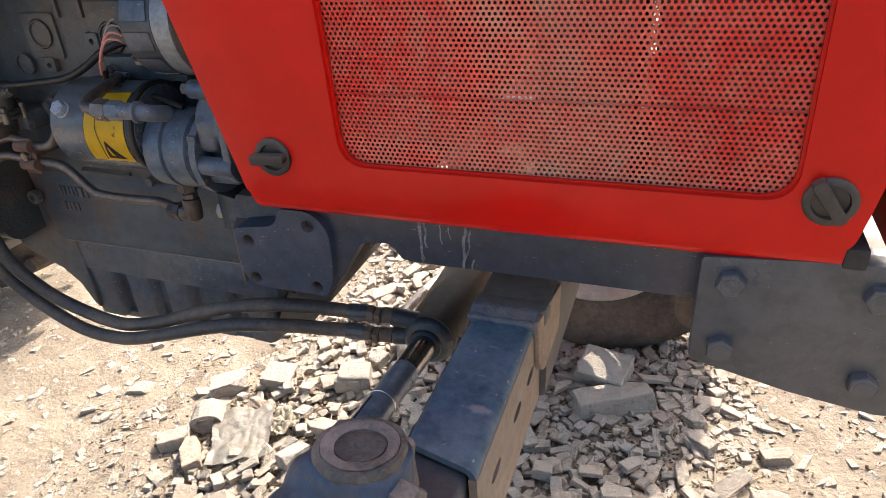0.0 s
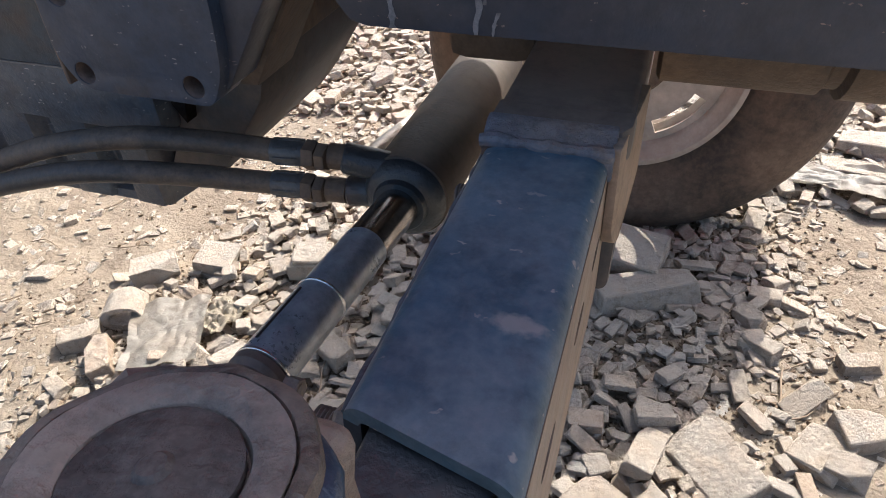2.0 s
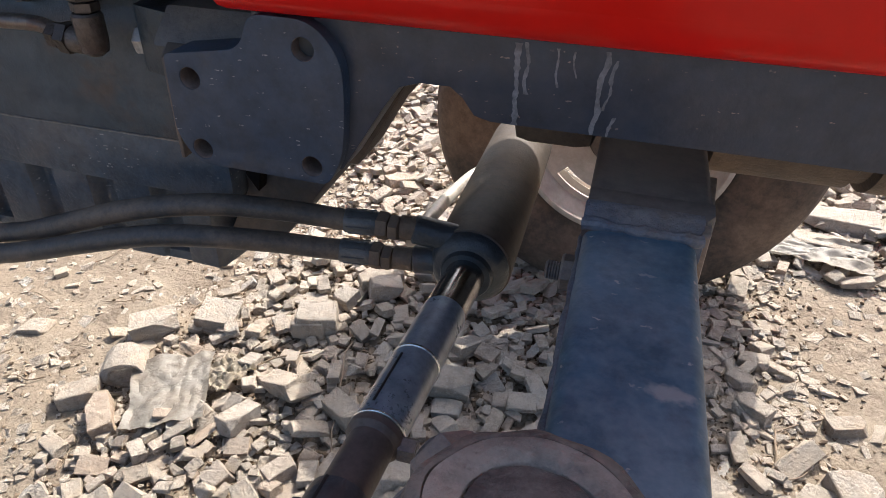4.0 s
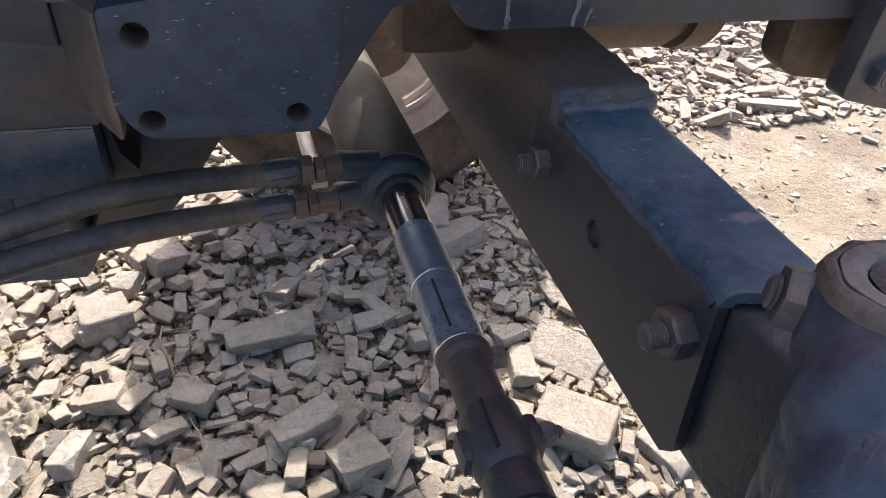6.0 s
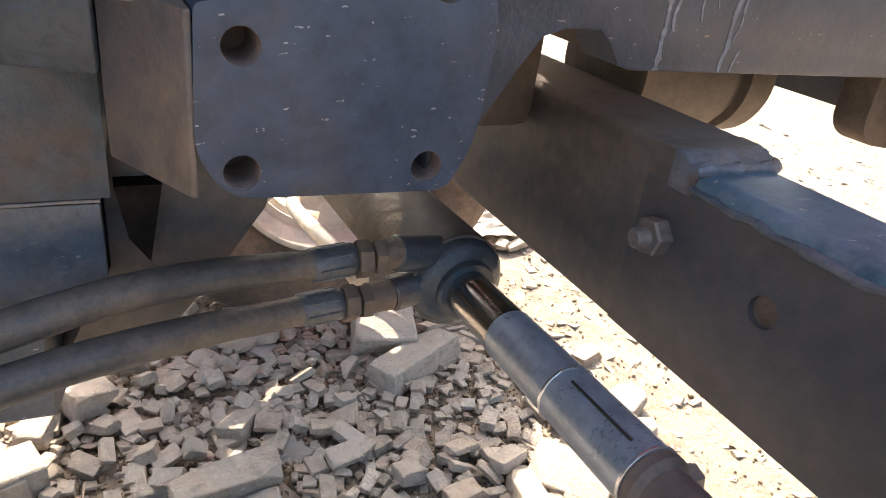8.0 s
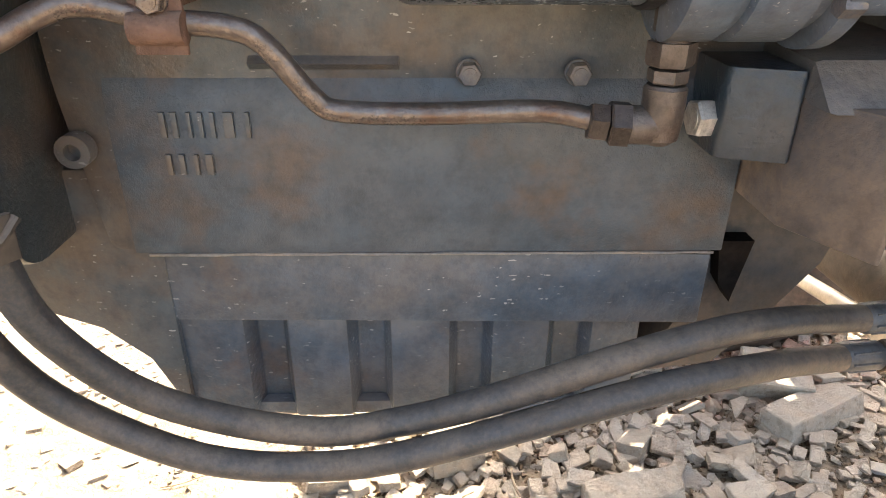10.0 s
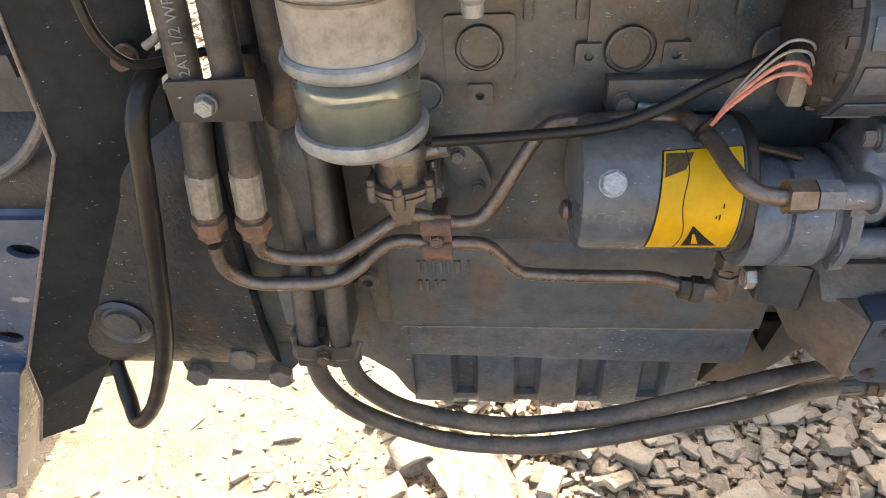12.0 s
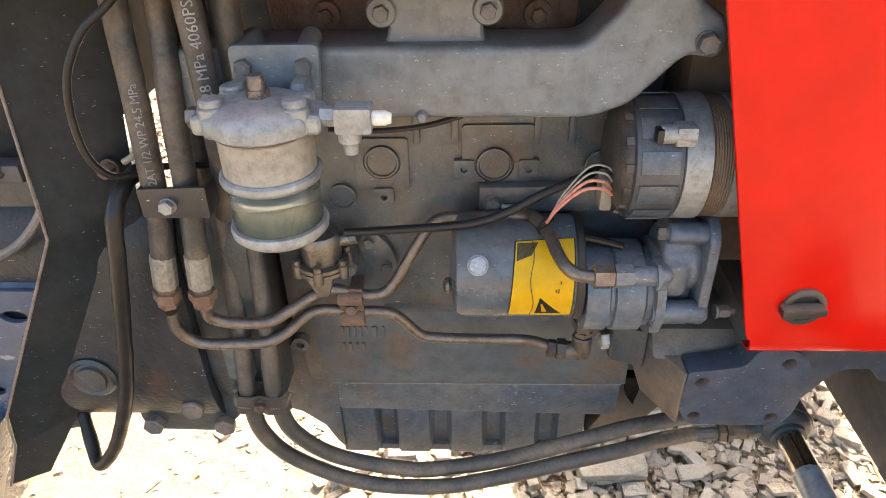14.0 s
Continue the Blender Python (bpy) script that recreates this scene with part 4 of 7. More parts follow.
box(bm, 0.31, 0.40, mirror(-0.014), mirror(-0.30), 0.55, 0.70, 0.006)
part("far_arm", bm, M_BROWN, axle)

# far rear wheel, behind the gearbox
rear = empty("rear_wheel")
rear.parent = tractor
tagged(rear, "large far rear wheel with lugged tyre")
RA, RB = Vector((-1.95, 0.72, 0.62)), Vector((-1.95, 1.10, 0.62))
bm = bmesh.new()
hoop(bm, [(0.36, 0.06), (0.42, 0.02), (0.52, 0.0), (0.60, 0.02), (0.64, 0.06), (0.65, 0.12), (0.65, 0.24), (0.64, 0.30), (0.60, 0.34), (0.52, 0.36), (0.42, 0.34), (0.36, 0.30)], RA, RB, 72)
part("tyre", bm, M_TYRE, rear, "worn black rear tyre")
for i in range(20):
    for side_, sign in ((0.03, 1), (0.19, -1)):
        a = 2 * math.pi * (i + 0.25 * (1 - sign)) / 20
        made = bmesh.new()
        prism(made, "x", [(-0.025, 0.0), (0.025, 0.0), (0.025 + sign * 0.07, 0.14), (-0.025 + sign * 0.07, 0.14)], 0.640, 0.685, (), 0.004)
        bm = bmesh.new()
        merge(bm, made, frame_to(RA, RB) @ Matrix.Rotation(a, 4, "Z") @ Matrix.Translation((0, 0, side_)))
        part("lug", bm, M_TYRE, rear)
bm = bmesh.new()
hoop(bm, [(0.37, 0.08), (0.385, 0.06), (0.385, 0.30), (0.37, 0.28), (0.34, 0.26), (0.34, 0.10)], RA, RB, 56)
lathe(bm, [(0.345, 0.15), (0.345, 0.16)], RA, RB, 56)
part("rim", bm, M_RIM, rear, "cream rear rim")
bm = bmesh.new()
lathe(bm, [(0.09, -0.26), (0.10, -0.25), (0.10, 0.15), (0.13, 0.16)], RA, RB, 32)
part("axle_housing", bm, M_CAST, rear)

# ---- engine ----
engine = empty("engine")
engine.parent = tractor
tagged(engine, "grey painted diesel engine, dusty and oil stained")
bm = bmesh.new()
prism(bm, "y", rounded([(-0.520, 0.652), (-0.060, 0.652), (-0.052, 0.70), (-0.052, 1.085), (-0.535, 1.10), (-0.535, 0.78)], [0.01, 0.01, 0, 0.01, 0.01, 0.02]), 0.123, 0.43, (), 0.004)
block = part("engine_block", bm, M_ENGINE, engine, "grey cast engine block", 30)
# step line along the block and lower machined band
bm = bmesh.new()
prism(bm, "x", [(0.118, 0.652), (0.118, 0.765), (0.124, 0.785), (0.126, 0.785), (0.126, 0.652)], -0.50, -0.056, (), 0.001)
part("lower_band", bm, surface("rough_grey_casting", (0.046, 0.068, 0.090), 0.34, amount=0.2, up=0.4, bump=0.35, bump_scale=520, dust=(0.18, 0.145, 0.115), stain=(0.085, 0.055, 0.038), stain_at=0.51), block)
bm = bmesh.new()
tube(bm, [(x, 0.1185 + 0.0004 * noise.noise((x * 60, 1, 1)), 0.6505 + 0.0007 * noise.noise((x * 45, 0, 0))) for x in np.linspace(-0.49, -0.062, 24)], 0.0011, 8, 3, 0.5)
part("gasket_seam", bm, surface("pale_gasket", (0.17, 0.165, 0.16), 0.7, amount=0.6, up=0.2, scale=40), block)
bm = bmesh.new()
prism(bm, "x", [(0.117, 0.792), (0.1235, 0.797), (0.1235, 0.787)], -0.40, -0.30)
part("casting_ridge", bm, M_ENGINE, block)
# oil pan with scalloped foot
bm = bmesh.new()
prism(bm, "z", [(-0.490, 0.130), (-0.062, 0.120), (-0.062, 0.42), (-0.490, 0.42)], 0.585, 0.648, (), 0.003)
outline = [(-0.488, 0.42), (-0.488, 0.134)]
for xc in (-0.415, -0.330, -0.245, -0.162):
    outline += [(xc - 0.018, 0.133), (xc - 0.011, 0.152), (xc + 0.011, 0.152), (xc + 0.018, 0.133)]
outline += [(-0.105, 0.131), (-0.090, 0.20), (-0.090, 0.42)]
prism(bm, "z", outline, 0.482, 0.590, (), 0.003)
prism(bm, "z", [(-0.484, 0.141), (-0.104, 0.139), (-0.096, 0.18), (-0.096, 0.41), (-0.484, 0.41)], 0.478, 0.492, (), 0.004)
part("oil_pan", bm, M_PAN, engine, "dark blue-grey cast oil pan with scalloped foot", 30)
bm = bmesh.new()
prism(bm, "y", [(-0.062, 0.652), (-0.062, 0.59), (-0.10, 0.515), (-0.03, 0.525), (0.000, 0.560), (0.022, 0.592), (0.045, 0.625), (0.055, 0.66), (0.055, 0.70), (-0.052, 0.70)], 0.145, 0.40, (), 0.008)
part("front_cover", bm, surface("cover_paint", (0.034, 0.042, 0.052), 0.5, amount=0.5, up=0.3, dust=(0.15, 0.11, 0.08)), engine, "dark dusty timing cover foot")
# solid black wedge: its colour stands in for the shade of a deep slot
bm = bmesh.new()
prism(bm, "y", [(-0.054, 0.655), (-0.026, 0.655), (-0.036, 0.600), (-0.048, 0.618)], 0.1285, 0.146)
part("cover_slot_shade", bm, surface("slot_shade_black", (0.006, 0.005, 0.005), 0.8, amount=0.05, up=0.0, gloss=0.05), engine)
bm = bmesh.new()
prism(bm, "z", rounded([(-0.098, 0.124), (-0.098, 0.072), (-0.055, 0.058), (-0.050, 0.124)], [0, 0.006, 0.004, 0]), 0.742, 0.800, (), 0.003)
lug = part("mounting_lug", bm, M_CAST, engine)
bolt(lug, (-0.098, 0.088, 0.764), (-1, -0.15, 0), 0.022, 0.012, False, surface("bare_nut", (0.6, 0.58, 0.54), 0.4, 0.7, amount=0.3, up=0.1, scale=80), "nut", 0.2)
for x in (-0.253, -0.180):
    bolt(block, (x, 0.118, 0.787), (0, -1, 0), 0.014, 0.009, True, M_BOLT, "bolt", 0.1)
# core plugs, bosses, ribs on the block
for x, z, r in ((-0.388, 1.012, 0.0205), (-0.254, 1.008, 0.021), (-0.440, 0.966, 0.017), (-0.128, 1.006, 0.020)):
    bm = bmesh.new()
    lathe(bm, [(r, 0.0), (r, 0.004), (r * 0.88, 0.0045), (r * 0.84, 0.0015), (r * 0.2, 0.001)], (x, 0.120, z), (x, 0.0, z), 28)
    part("core_plug", bm, M_ENGINE, block)


def boss_frame(x0, x1, z0, z1, hole_r, hx, hz):
    bm = bmesh.new()
    prism(bm, "y", rounded([(x0, z0), (x1, z0), (x1, z1), (x0, z1)], 0.006), 0.1185, 0.1245, [circle(hx, hz, hole_r, 22)], 0.0012)
    return part("boss", bm, M_ENGINE, block)


boss_frame(-0.420, -0.356, 0.975, 1.042, 0.0225, -0.388, 1.012)
boss_frame(-0.292, -0.208, 0.985, 1.058, 0.0235, -0.254, 1.008)
for x, z in ((-0.388, 0.966), (-0.290, 1.003), (-0.213, 1.003)):
    bm = bmesh.new()
    prism(bm, "y", rounded([(x - 0.012, z - 0.010), (x + 0.012, z - 0.010), (x + 0.012, z + 0.012), (x - 0.012, z + 0.012)], 0.003), 0.1145, 0.1245, [circle(x, z, 0.0042, 14)], 0.001)
    part("tapped_lug", bm, M_ENGINE, block)
for x in (-0.345, -0.300, -0.205, -0.165):
    bm = bmesh.new()
    box(bm, x - 0.004, x + 0.004, 0.117, 0.1245, 1.035, 1.09, 0.002)
    part("rib", bm, M_ENGINE, block)
bm = bmesh.new()
box(bm, -0.272, -0.125, 0.104, 0.1245, 0.952, 0.985, 0.003)
bar = part("mounting_bar", bm, M_ENGINE, block)
bolt(bar, (-0.256, 0.104, 0.964), (0, -1, 0), 0.017, 0.009, True, M_BOLT)
bm = bmesh.new()
tube(bm, [(-0.245, 0.098, 0.962), (-0.232, 0.097, 0.961), (-0.222, 0.097, 0.961)], 0.0042, 10)
part("cable_lug", bm, M_ALU, bar)
bm = bmesh.new()
prism(bm, "y", rounded([(-0.428, 0.905), (-0.408, 0.922), (-0.384, 0.898), (-0.375, 0.862), (-0.392, 0.852), (-0.418, 0.872)], 0.012), 0.111, 0.1245, (), 0.002)
cover = part("oval_cover", bm, M_ENGINE, block)
bolt(cover, (-0.411, 0.111, 0.905), (0, -1, 0), 0.0125, 0.006, True)
bolt(cover, (-0.391, 0.111, 0.867), (0, -1, 0), 0.0125, 0.006, True)
# raised casting marks, kept as plain bars
for i, (x, w) in enumerate(((-0.462, 0.004), (-0.454, 0.004), (-0.444, 0.003), (-0.436, 0.003), (-0.428, 0.003), (-0.417, 0.007), (-0.404, 0.003))):
    bm = bmesh.new()
    box(bm, x - w / 2, x + w / 2, 0.1155, 0.1185, 0.742, 0.760, 0.0006)
    part("casting_mark", bm, M_ENGINE, block)
for x, w in ((-0.462, 0.004), (-0.453, 0.004), (-0.443, 0.003), (-0.434, 0.005)):
    bm = bmesh.new()
    box(bm, x - w / 2, x + w / 2, 0.1155, 0.1185, 0.715, 0.730, 0.0006)
    part("casting_mark", bm, M_ENGINE, block)

bm = bmesh.new()
prism(bm, "y", [(-0.630, 0.715), (-0.484, 0.715), (-0.484, 0.496), (-0.496, 0.512), (-0.512, 0.548), (-0.545, 0.578), (-0.600, 0.600), (-0.630, 0.62)], 0.128, 0.40, (), 0.004)
part("rear_adapter", bm, M_ENGINE, engine, "brown stained adapter between engine and clutch housing")

# intake manifold
bm = bmesh.new()
line = rounded([(-0.580, 1.108), (-0.165, 1.104), (-0.128, 1.118), (-0.082, 1.166), (-0.048, 1.160), (-0.046, 1.196), (-0.075, 1.214), (-0.092, 1.30), (-0.150, 1.30), (-0.140, 1.214), (-0.176, 1.175), (-0.580, 1.178)],
               [0.02, 0.02, 0.012, 0.01, 0.016, 0.016, 0.01, 0, 0, 0.012, 0.012, 0.03], 5)
prism(bm, "y", line, 0.020, 0.090, (), 0.009, 4)
manifold = part("intake_manifold", bm, M_MANIF, engine, "dusty blue-grey intake manifold")
bolt(manifold, (-0.0665, 0.020, 1.178), (0, -1, 0), 0.017, 0.009, True)
for x in (-0.330, -0.420):
    bm = bmesh.new()
    lathe(bm, [(0.006, 0), (0.0055, 0.006), (0.004, 0.008)], (x, 0.021, 1.109), (x, 0.0, 1.109), 12)
    part("drain_plug", bm, M_MANIF, manifold)
# flange plate of the manifold, with bolted ears
bm = bmesh.new()
prism(bm, "y", rounded([(-0.372, 1.160), (-0.262, 1.160), (-0.272, 1.184), (-0.268, 1.205), (-0.262, 1.270), (-0.372, 1.270), (-0.362, 1.205), (-0.360, 1.184)], [0, 0, 0.012, 0.01, 0, 0, 0.01, 0.012]), 0.040, 0.075, (), 0.006, 3)
web_plate = part("manifold_flange", bm, M_MANIF, manifold, "flat flange rising from the manifold")
for x, z in ((-0.366, 1.204), (-0.266, 1.205)):
    bm = bmesh.new()
    lathe(bm, [(0.014, 0), (0.015, 0.032), (0.013, 0.036)], (x, 0.072, z), (x, 0.0, z), 20)
    ear = part("flange_ear", bm, M_MANIF, web_plate)
    bolt(ear, (x, 0.037, z), (0, -1, 0), 0.014, 0.008, False, M_BOLT)
bm = bmesh.new()
prism(bm, "y", rounded([(-0.475, 1.10), (-0.19, 1.10), (-0.19, 1.30), (-0.475, 1.30)], 0.01), 0.118, 0.126, (), 0.002)
part("gasket_plate", bm, M_RUST, manifold)
# exhaust manifold above
bm = bmesh.new()
prism(bm, "y", rounded([(-0.500, 1.150), (-0.165, 1.150), (-0.165, 1.30), (-0.500, 1.30)], 0.03), 0.125, 0.18, (), 0.012, 3)
exhaust = part("exhaust_manifold", bm, M_RUST, engine, "rust-brown exhaust manifold")
for x, z in ((-0.433, 1.184), (-0.377, 1.181), (-0.267, 1.180), (-0.212, 1.182)):
    bm = bmesh.new()
    lathe(bm, [(0.014, 0), (0.015, 0.012), (0.0145, 0.016)], (x, 0.126, z), (x, 0.0, z), 20)
    ear = part("flange_ear", bm, M_RUST, exhaust)
    bolt(ear, (x, 0.110, z), (0, -1, 0), 0.014, 0.007, False, M_RUST)
bm = bmesh.new()
box(bm, -0.54, -0.06, 0.14, 0.42, 1.085, 1.33, 0.012)
part("cylinder_head", bm, M_ENGINE, engine)

# alternator
alternator = empty("alternator")
alternator.parent = tractor
tagged(alternator, "grey aluminium alternator with black rear cover")
AC = (0.066, 1.043)


def along(x):
    return (x, AC[0], AC[1])


bm = bmesh.new()
lathe(bm, [(0.022, 0.012), (0.042, 0.014), (0.054, 0.018), (0.060, 0.024), (0.062, 0.032)], along(-0.147), along(1), 40)
cover_back = part("rear_cover", bm, surface("grimy_black_cover", (0.022, 0.021, 0.021), 0.45, amount=0.4, up=0.2, dust=(0.13, 0.10, 0.08), scale=40, bump=0.6), alternator, "dusty black rear cover")
for i in range(14):
    a = 2 * math.pi * i / 14
    made = bmesh.new()
    box(made, 0.020, 0.029, -0.0045, 0.0045, 0.0585, 0.0622, 0.0008)
    bm = bmesh.new()
    merge(bm, made, Matrix.Translation(along(-0.147)) @ Matrix.Rotation(a, 4, "X"))
    part("cover_rib", bm, M_PLASTIC, cover_back)
bm = bmesh.new()
lathe(bm, [(0.062, 0.028), (0.0655, 0.030), (0.0665, 0.036), (0.0665, 0.076), (0.064, 0.078)], along(-0.147), along(1), 48)
shell = part("rear_housing", bm, surface("alternator_housing", (0.045, 0.054, 0.068), 0.36, 0.3, amount=0.22, up=0.15, scale=30, dust=(0.2, 0.17, 0.14)), alternator)
M_ALTPANEL = surface("blue_grey_alloy", (0.080, 0.098, 0.126), 0.36, 0.4, amount=0.2, up=0.12, scale=30, chips=PALE, chip_at=0.85)
for i in range(12):
    a = 2 * math.pi * i / 12 + 0.2
    made = bmesh.new()
    box(made, 0.034, 0.072, -0.0115, 0.0115, 0.0660, 0.0675, 0.0006)
    bm = bmesh.new()
    merge(bm, made, Matrix.Translation(along(-0.147)) @ Matrix.Rotation(a, 4, "X"))
    part("housing_panel", bm, M_ALTPANEL, shell)
bm = bmesh.new()
lathe(bm, [(0.064, 0.077), (0.0675, 0.078), (0.0675, 0.104), (0.065, 0.105)], along(-0.147), along(1), 48)
part("alloy_band", bm, M_ALU, alternator, "bare aluminium band")
bm = bmesh.new()
prof = [(0.0640, 0.105)]
for i in range(8):
    prof += [(0.0655, 0.106 + i * 0.0026), (0.0640, 0.1073 + i * 0.0026)]
lathe(bm, prof + [(0.064, 0.127)], along(-0.147), along(1), 48)
part("stator_core", bm, M_BROWN, alternator, "layered dark stator core")
bm = bmesh.new()
lathe(bm, [(0.064, 0.126), (0.0665, 0.127), (0.0665, 0.16), (0.05, 0.175), (0.02, 0.177), (0.02, 0.21)], along(-0.147), along(1), 48)
part("front_housing", bm, M_ALU, alternator)
bm = bmesh.new()
tube(bm, [(-0.098, 0.010, 1.092), (-0.078, 0.009, 1.092), (-0.064, 0.008, 1.092)], 0.0095, 16)
box(bm, -0.084, -0.064, 0.000, 0.022, 1.082, 1.102, 0.003)
term = part("terminal_boss", bm, M_ALU, alternator)
bm = bmesh.new()
box(bm, -0.103, -0.096, -0.001, 0.014, 1.086, 1.100, 0.002)
part("terminal_slot", bm, M_BLACK, term)
bm = bmesh.new()
box(bm, -0.143, -0.130, 0.034, 0.062, 0.992, 1.030, 0.003)
plug = part("connector", bm, surface("grey_connector", (0.22, 0.2, 0.17), 0.6, amount=0.4), alternator)
wires = (((-0.130, 0.033, 1.025), (-0.143, 0.025, 1.042), (-0.162, 0.025, 1.040), (-0.186, 0.027, 1.009), (-0.196, 0.033, 0.982)),
         ((-0.132, 0.031, 1.020), (-0.145, 0.023, 1.034), (-0.164, 0.023, 1.032), (-0.188, 0.026, 1.004), (-0.198, 0.031, 0.981)),
         ((-0.132, 0.030, 1.015), (-0.145, 0.020, 1.027), (-0.166, 0.020, 1.025), (-0.189, 0.025, 1.000), (-0.199, 0.030, 0.980)),
         ((-0.128, 0.040, 1.031), (-0.141, 0.029, 1.048), (-0.160, 0.029, 1.047), (-0.184, 0.029, 1.015), (-0.195, 0.034, 0.984)))
for pts, m in zip(wires, (M_SHEATH_W, M_SHEATH_R, M_SHEATH_R, M_SHEATH_W)):
    bm = bmesh.new()
    tube(bm, pts, 0.0012 if m is M_SHEATH_W else 0.0018, 8)
    part("wire", bm, m, plug)
bm = bmesh.new()
tube(bm, [(-0.195, 0.033, 0.985), (-0.203, 0.040, 0.968), (-0.198, 0.050, 0.956), (-0.180, 0.056, 0.950), (-0.14, 0.060, 0.940), (-0.105, 0.06, 0.93)], 0.0045, 10)
part("wire_sheath", bm, M_CABLE, plug)
# cable across the block
bm = bmesh.new()
tube(bm, [(-0.430, 0.062, 0.948), (-0.36, 0.056, 0.956), (-0.284, 0.048, 0.968), (-0.24, 0.046, 0.985), (-0.203, 0.048, 1.006), (-0.165, 0.06, 1.018), (-0.125, 0.09, 1.02)], 0.0052, 12)
part("harness_cable", bm, M_CABLE, tractor, "thin black cable along the engine")

# hydraulic reservoir with yellow warning label and gear pump
pump = empty("hydraulic_pump")
pump.parent = tractor
tagged(pump, "blue-grey hydraulic pump and reservoir with yellow warning label")
RC = (0.068, 0.898)


def pump_at(x):
    return (x, RC[0], RC[1])


bm = bmesh.new()
lathe(bm, [(0.030, -0.004), (0.052, 0.0), (0.060, 0.004), (0.0625, 0.010), (0.0625, 0.140), (0.060, 0.144), (0.058, 0.150)], pump_at(-0.302), pump_at(1), 56)
tank = part("reservoir", bm, surface("grey_blue_tank", (0.066, 0.085, 0.108), 0.25, amount=0.24, up=0.18, dust=(0.2, 0.17, 0.14), scale=16, chips=PALE, chip_at=0.86, stain=(0.04, 0.036, 0.032), stain_at=0.55), pump, "blue-grey steel cylinder", 30)
bm = bmesh.new()
lathe(bm, [(0.0635, 0.0), (0.0650, 0.002), (0.0650, 0.008), (0.0635, 0.010)], pump_at(-0.163), pump_at(1), 56)
part("end_band", bm, M_BLACK, tank)


def on_tank(x, deg, r=0.0625):
    a = radians(deg)
    return Vector((x, RC[0] - r * math.cos(a), RC[1] + r * math.sin(a)))


def wrap(name, corners, r, mat, parent, nu=8, nv=14, label=""):
    """A thin patch that follows the tank: corners as (x, degrees) top left, top right, bottom right, bottom left."""
    bm = bmesh.new()
    grid = []
    for j in range(nv + 1):
        v = j / nv
        row = []
        for i in range(nu + 1):
            u = i / nu
            top = [corners[0][k] * (1 - u) + corners[1][k] * u for k in (0, 1)]
            low = [corners[3][k] * (1 - u) + corners[2][k] * u for k in (0, 1)]
            row.append(bm.verts.new(on_tank(top[0] * (1 - v) + low[0] * v, top[1] * (1 - v) + low[1] * v, r)))
        grid.append(row)
    for j in range(nv):
        for i in range(nu):
            bm.faces.new((grid[j][i], grid[j][i + 1], grid[j + 1][i + 1], grid[j + 1][i]))
    ext = bmesh.ops.solidify(bm, geom=bm.faces[:], thickness=0.0004)
    return part(name, bm, mat, parent, label)


wrap("label_edge", [(-0.2325, 60), (-0.1645, 64), (-0.1655, -33), (-0.240, -33)], 0.0629, M_BLACK, tank)
sticker = wrap("warning_label", [(-0.231, 59), (-0.166, 63), (-0.167, -32), (-0.2385, -32)], 0.0633, M_YELLOW, tank, 8, 14, "torn yellow warning label with black triangle")
wrap("warning_triangle", [(-0.2040, -2), (-0.2025, -2), (-0.1775, -27), (-0.2085, -27)], 0.0637, M_BLACK, sticker, 4, 10)
wrap("triangle_mark", [(-0.2025, -10), (-0.2005, -10), (-0.1945, -23), (-0.2005, -23)], 0.0641, M_YELLOW, sticker, 3, 6)
for x, d0, d1 in ((-0.183, 4, 9), (-0.186, 5, 8), (-0.181, 14, 18)):
    wrap("print_bar", [(x - 0.0006, d1), (x + 0.0006, d1), (x + 0.0006, d0), (x - 0.0006, d0)], 0.0637, M_BLACK, sticker, 2, 4)
wrap("torn_patch", [(-0.2295, 57), (-0.206, 58), (-0.214, 44), (-0.2310, 38)], 0.0637, surface("bare_grey_patch", (0.10, 0.078, 0.045), 0.5, amount=0.6, up=0.1, scale=60, dust=(0.34, 0.22, 0.04)), sticker, 4, 6, "torn grey corner of the label")
bm = bmesh.new()
tube(bm, [on_tank(-0.213 + 0.002 * math.sin(i), 60 - i * 9, 0.0635) for i in range(11)], 0.0005, 6)
part("label_crack", bm, M_BLACK, sticker)
b_at = on_tank(-0.274, 34)
out = (b_at - Vector(pump_at(-0.274))).normalized()
bolt(tank, b_at - out * 0.001, out, 0.019, 0.009, True, surface("blue_white_bolt", (0.36, 0.42, 0.50), 0.45, 0.2, amount=0.3, scale=90), "filler_bolt", 0.4)
bm = bmesh.new()
lathe(bm, [(0.008, 0), (0.010, 0.004), (0.009, 0.008), (0.004, 0.011)], (-0.304, 0.040, 0.888), (-0.4, 0.035, 0.888), 16)
part("end_nut", bm, M_PIPE, tank)
bm = bmesh.new()
lathe(bm, [(0.050, 0.0), (0.056, 0.002), (0.056, 0.028), (0.052, 0.030), (0.052, 0.034), (0.056, 0.036), (0.056, 0.068), (0.050, 0.072), (0.05, 0.078), (0.060, 0.08), (0.060, 0.09)], (-0.150, 0.066, 0.872), (1, 0.066, 0.872), 40)
gear = part("gear_pump", bm, M_MANIF, pump, "blue-grey gear pump body", 40)
gear.data.materials[0] = surface("pump_blue", (0.082, 0.115, 0.160), 0.34, 0.2, amount=0.20, up=0.05, scale=22, chips=PALE, chip_at=0.6)
for y, z in ((0.020, 0.902), (0.020, 0.842)):
    bolt(gear, (-0.072, y, z), (1, 0, 0), 0.013, 0.012, False, M_BOLT)
M_PUMPBLUE = gear.data.materials[0]
bm = bmesh.new()
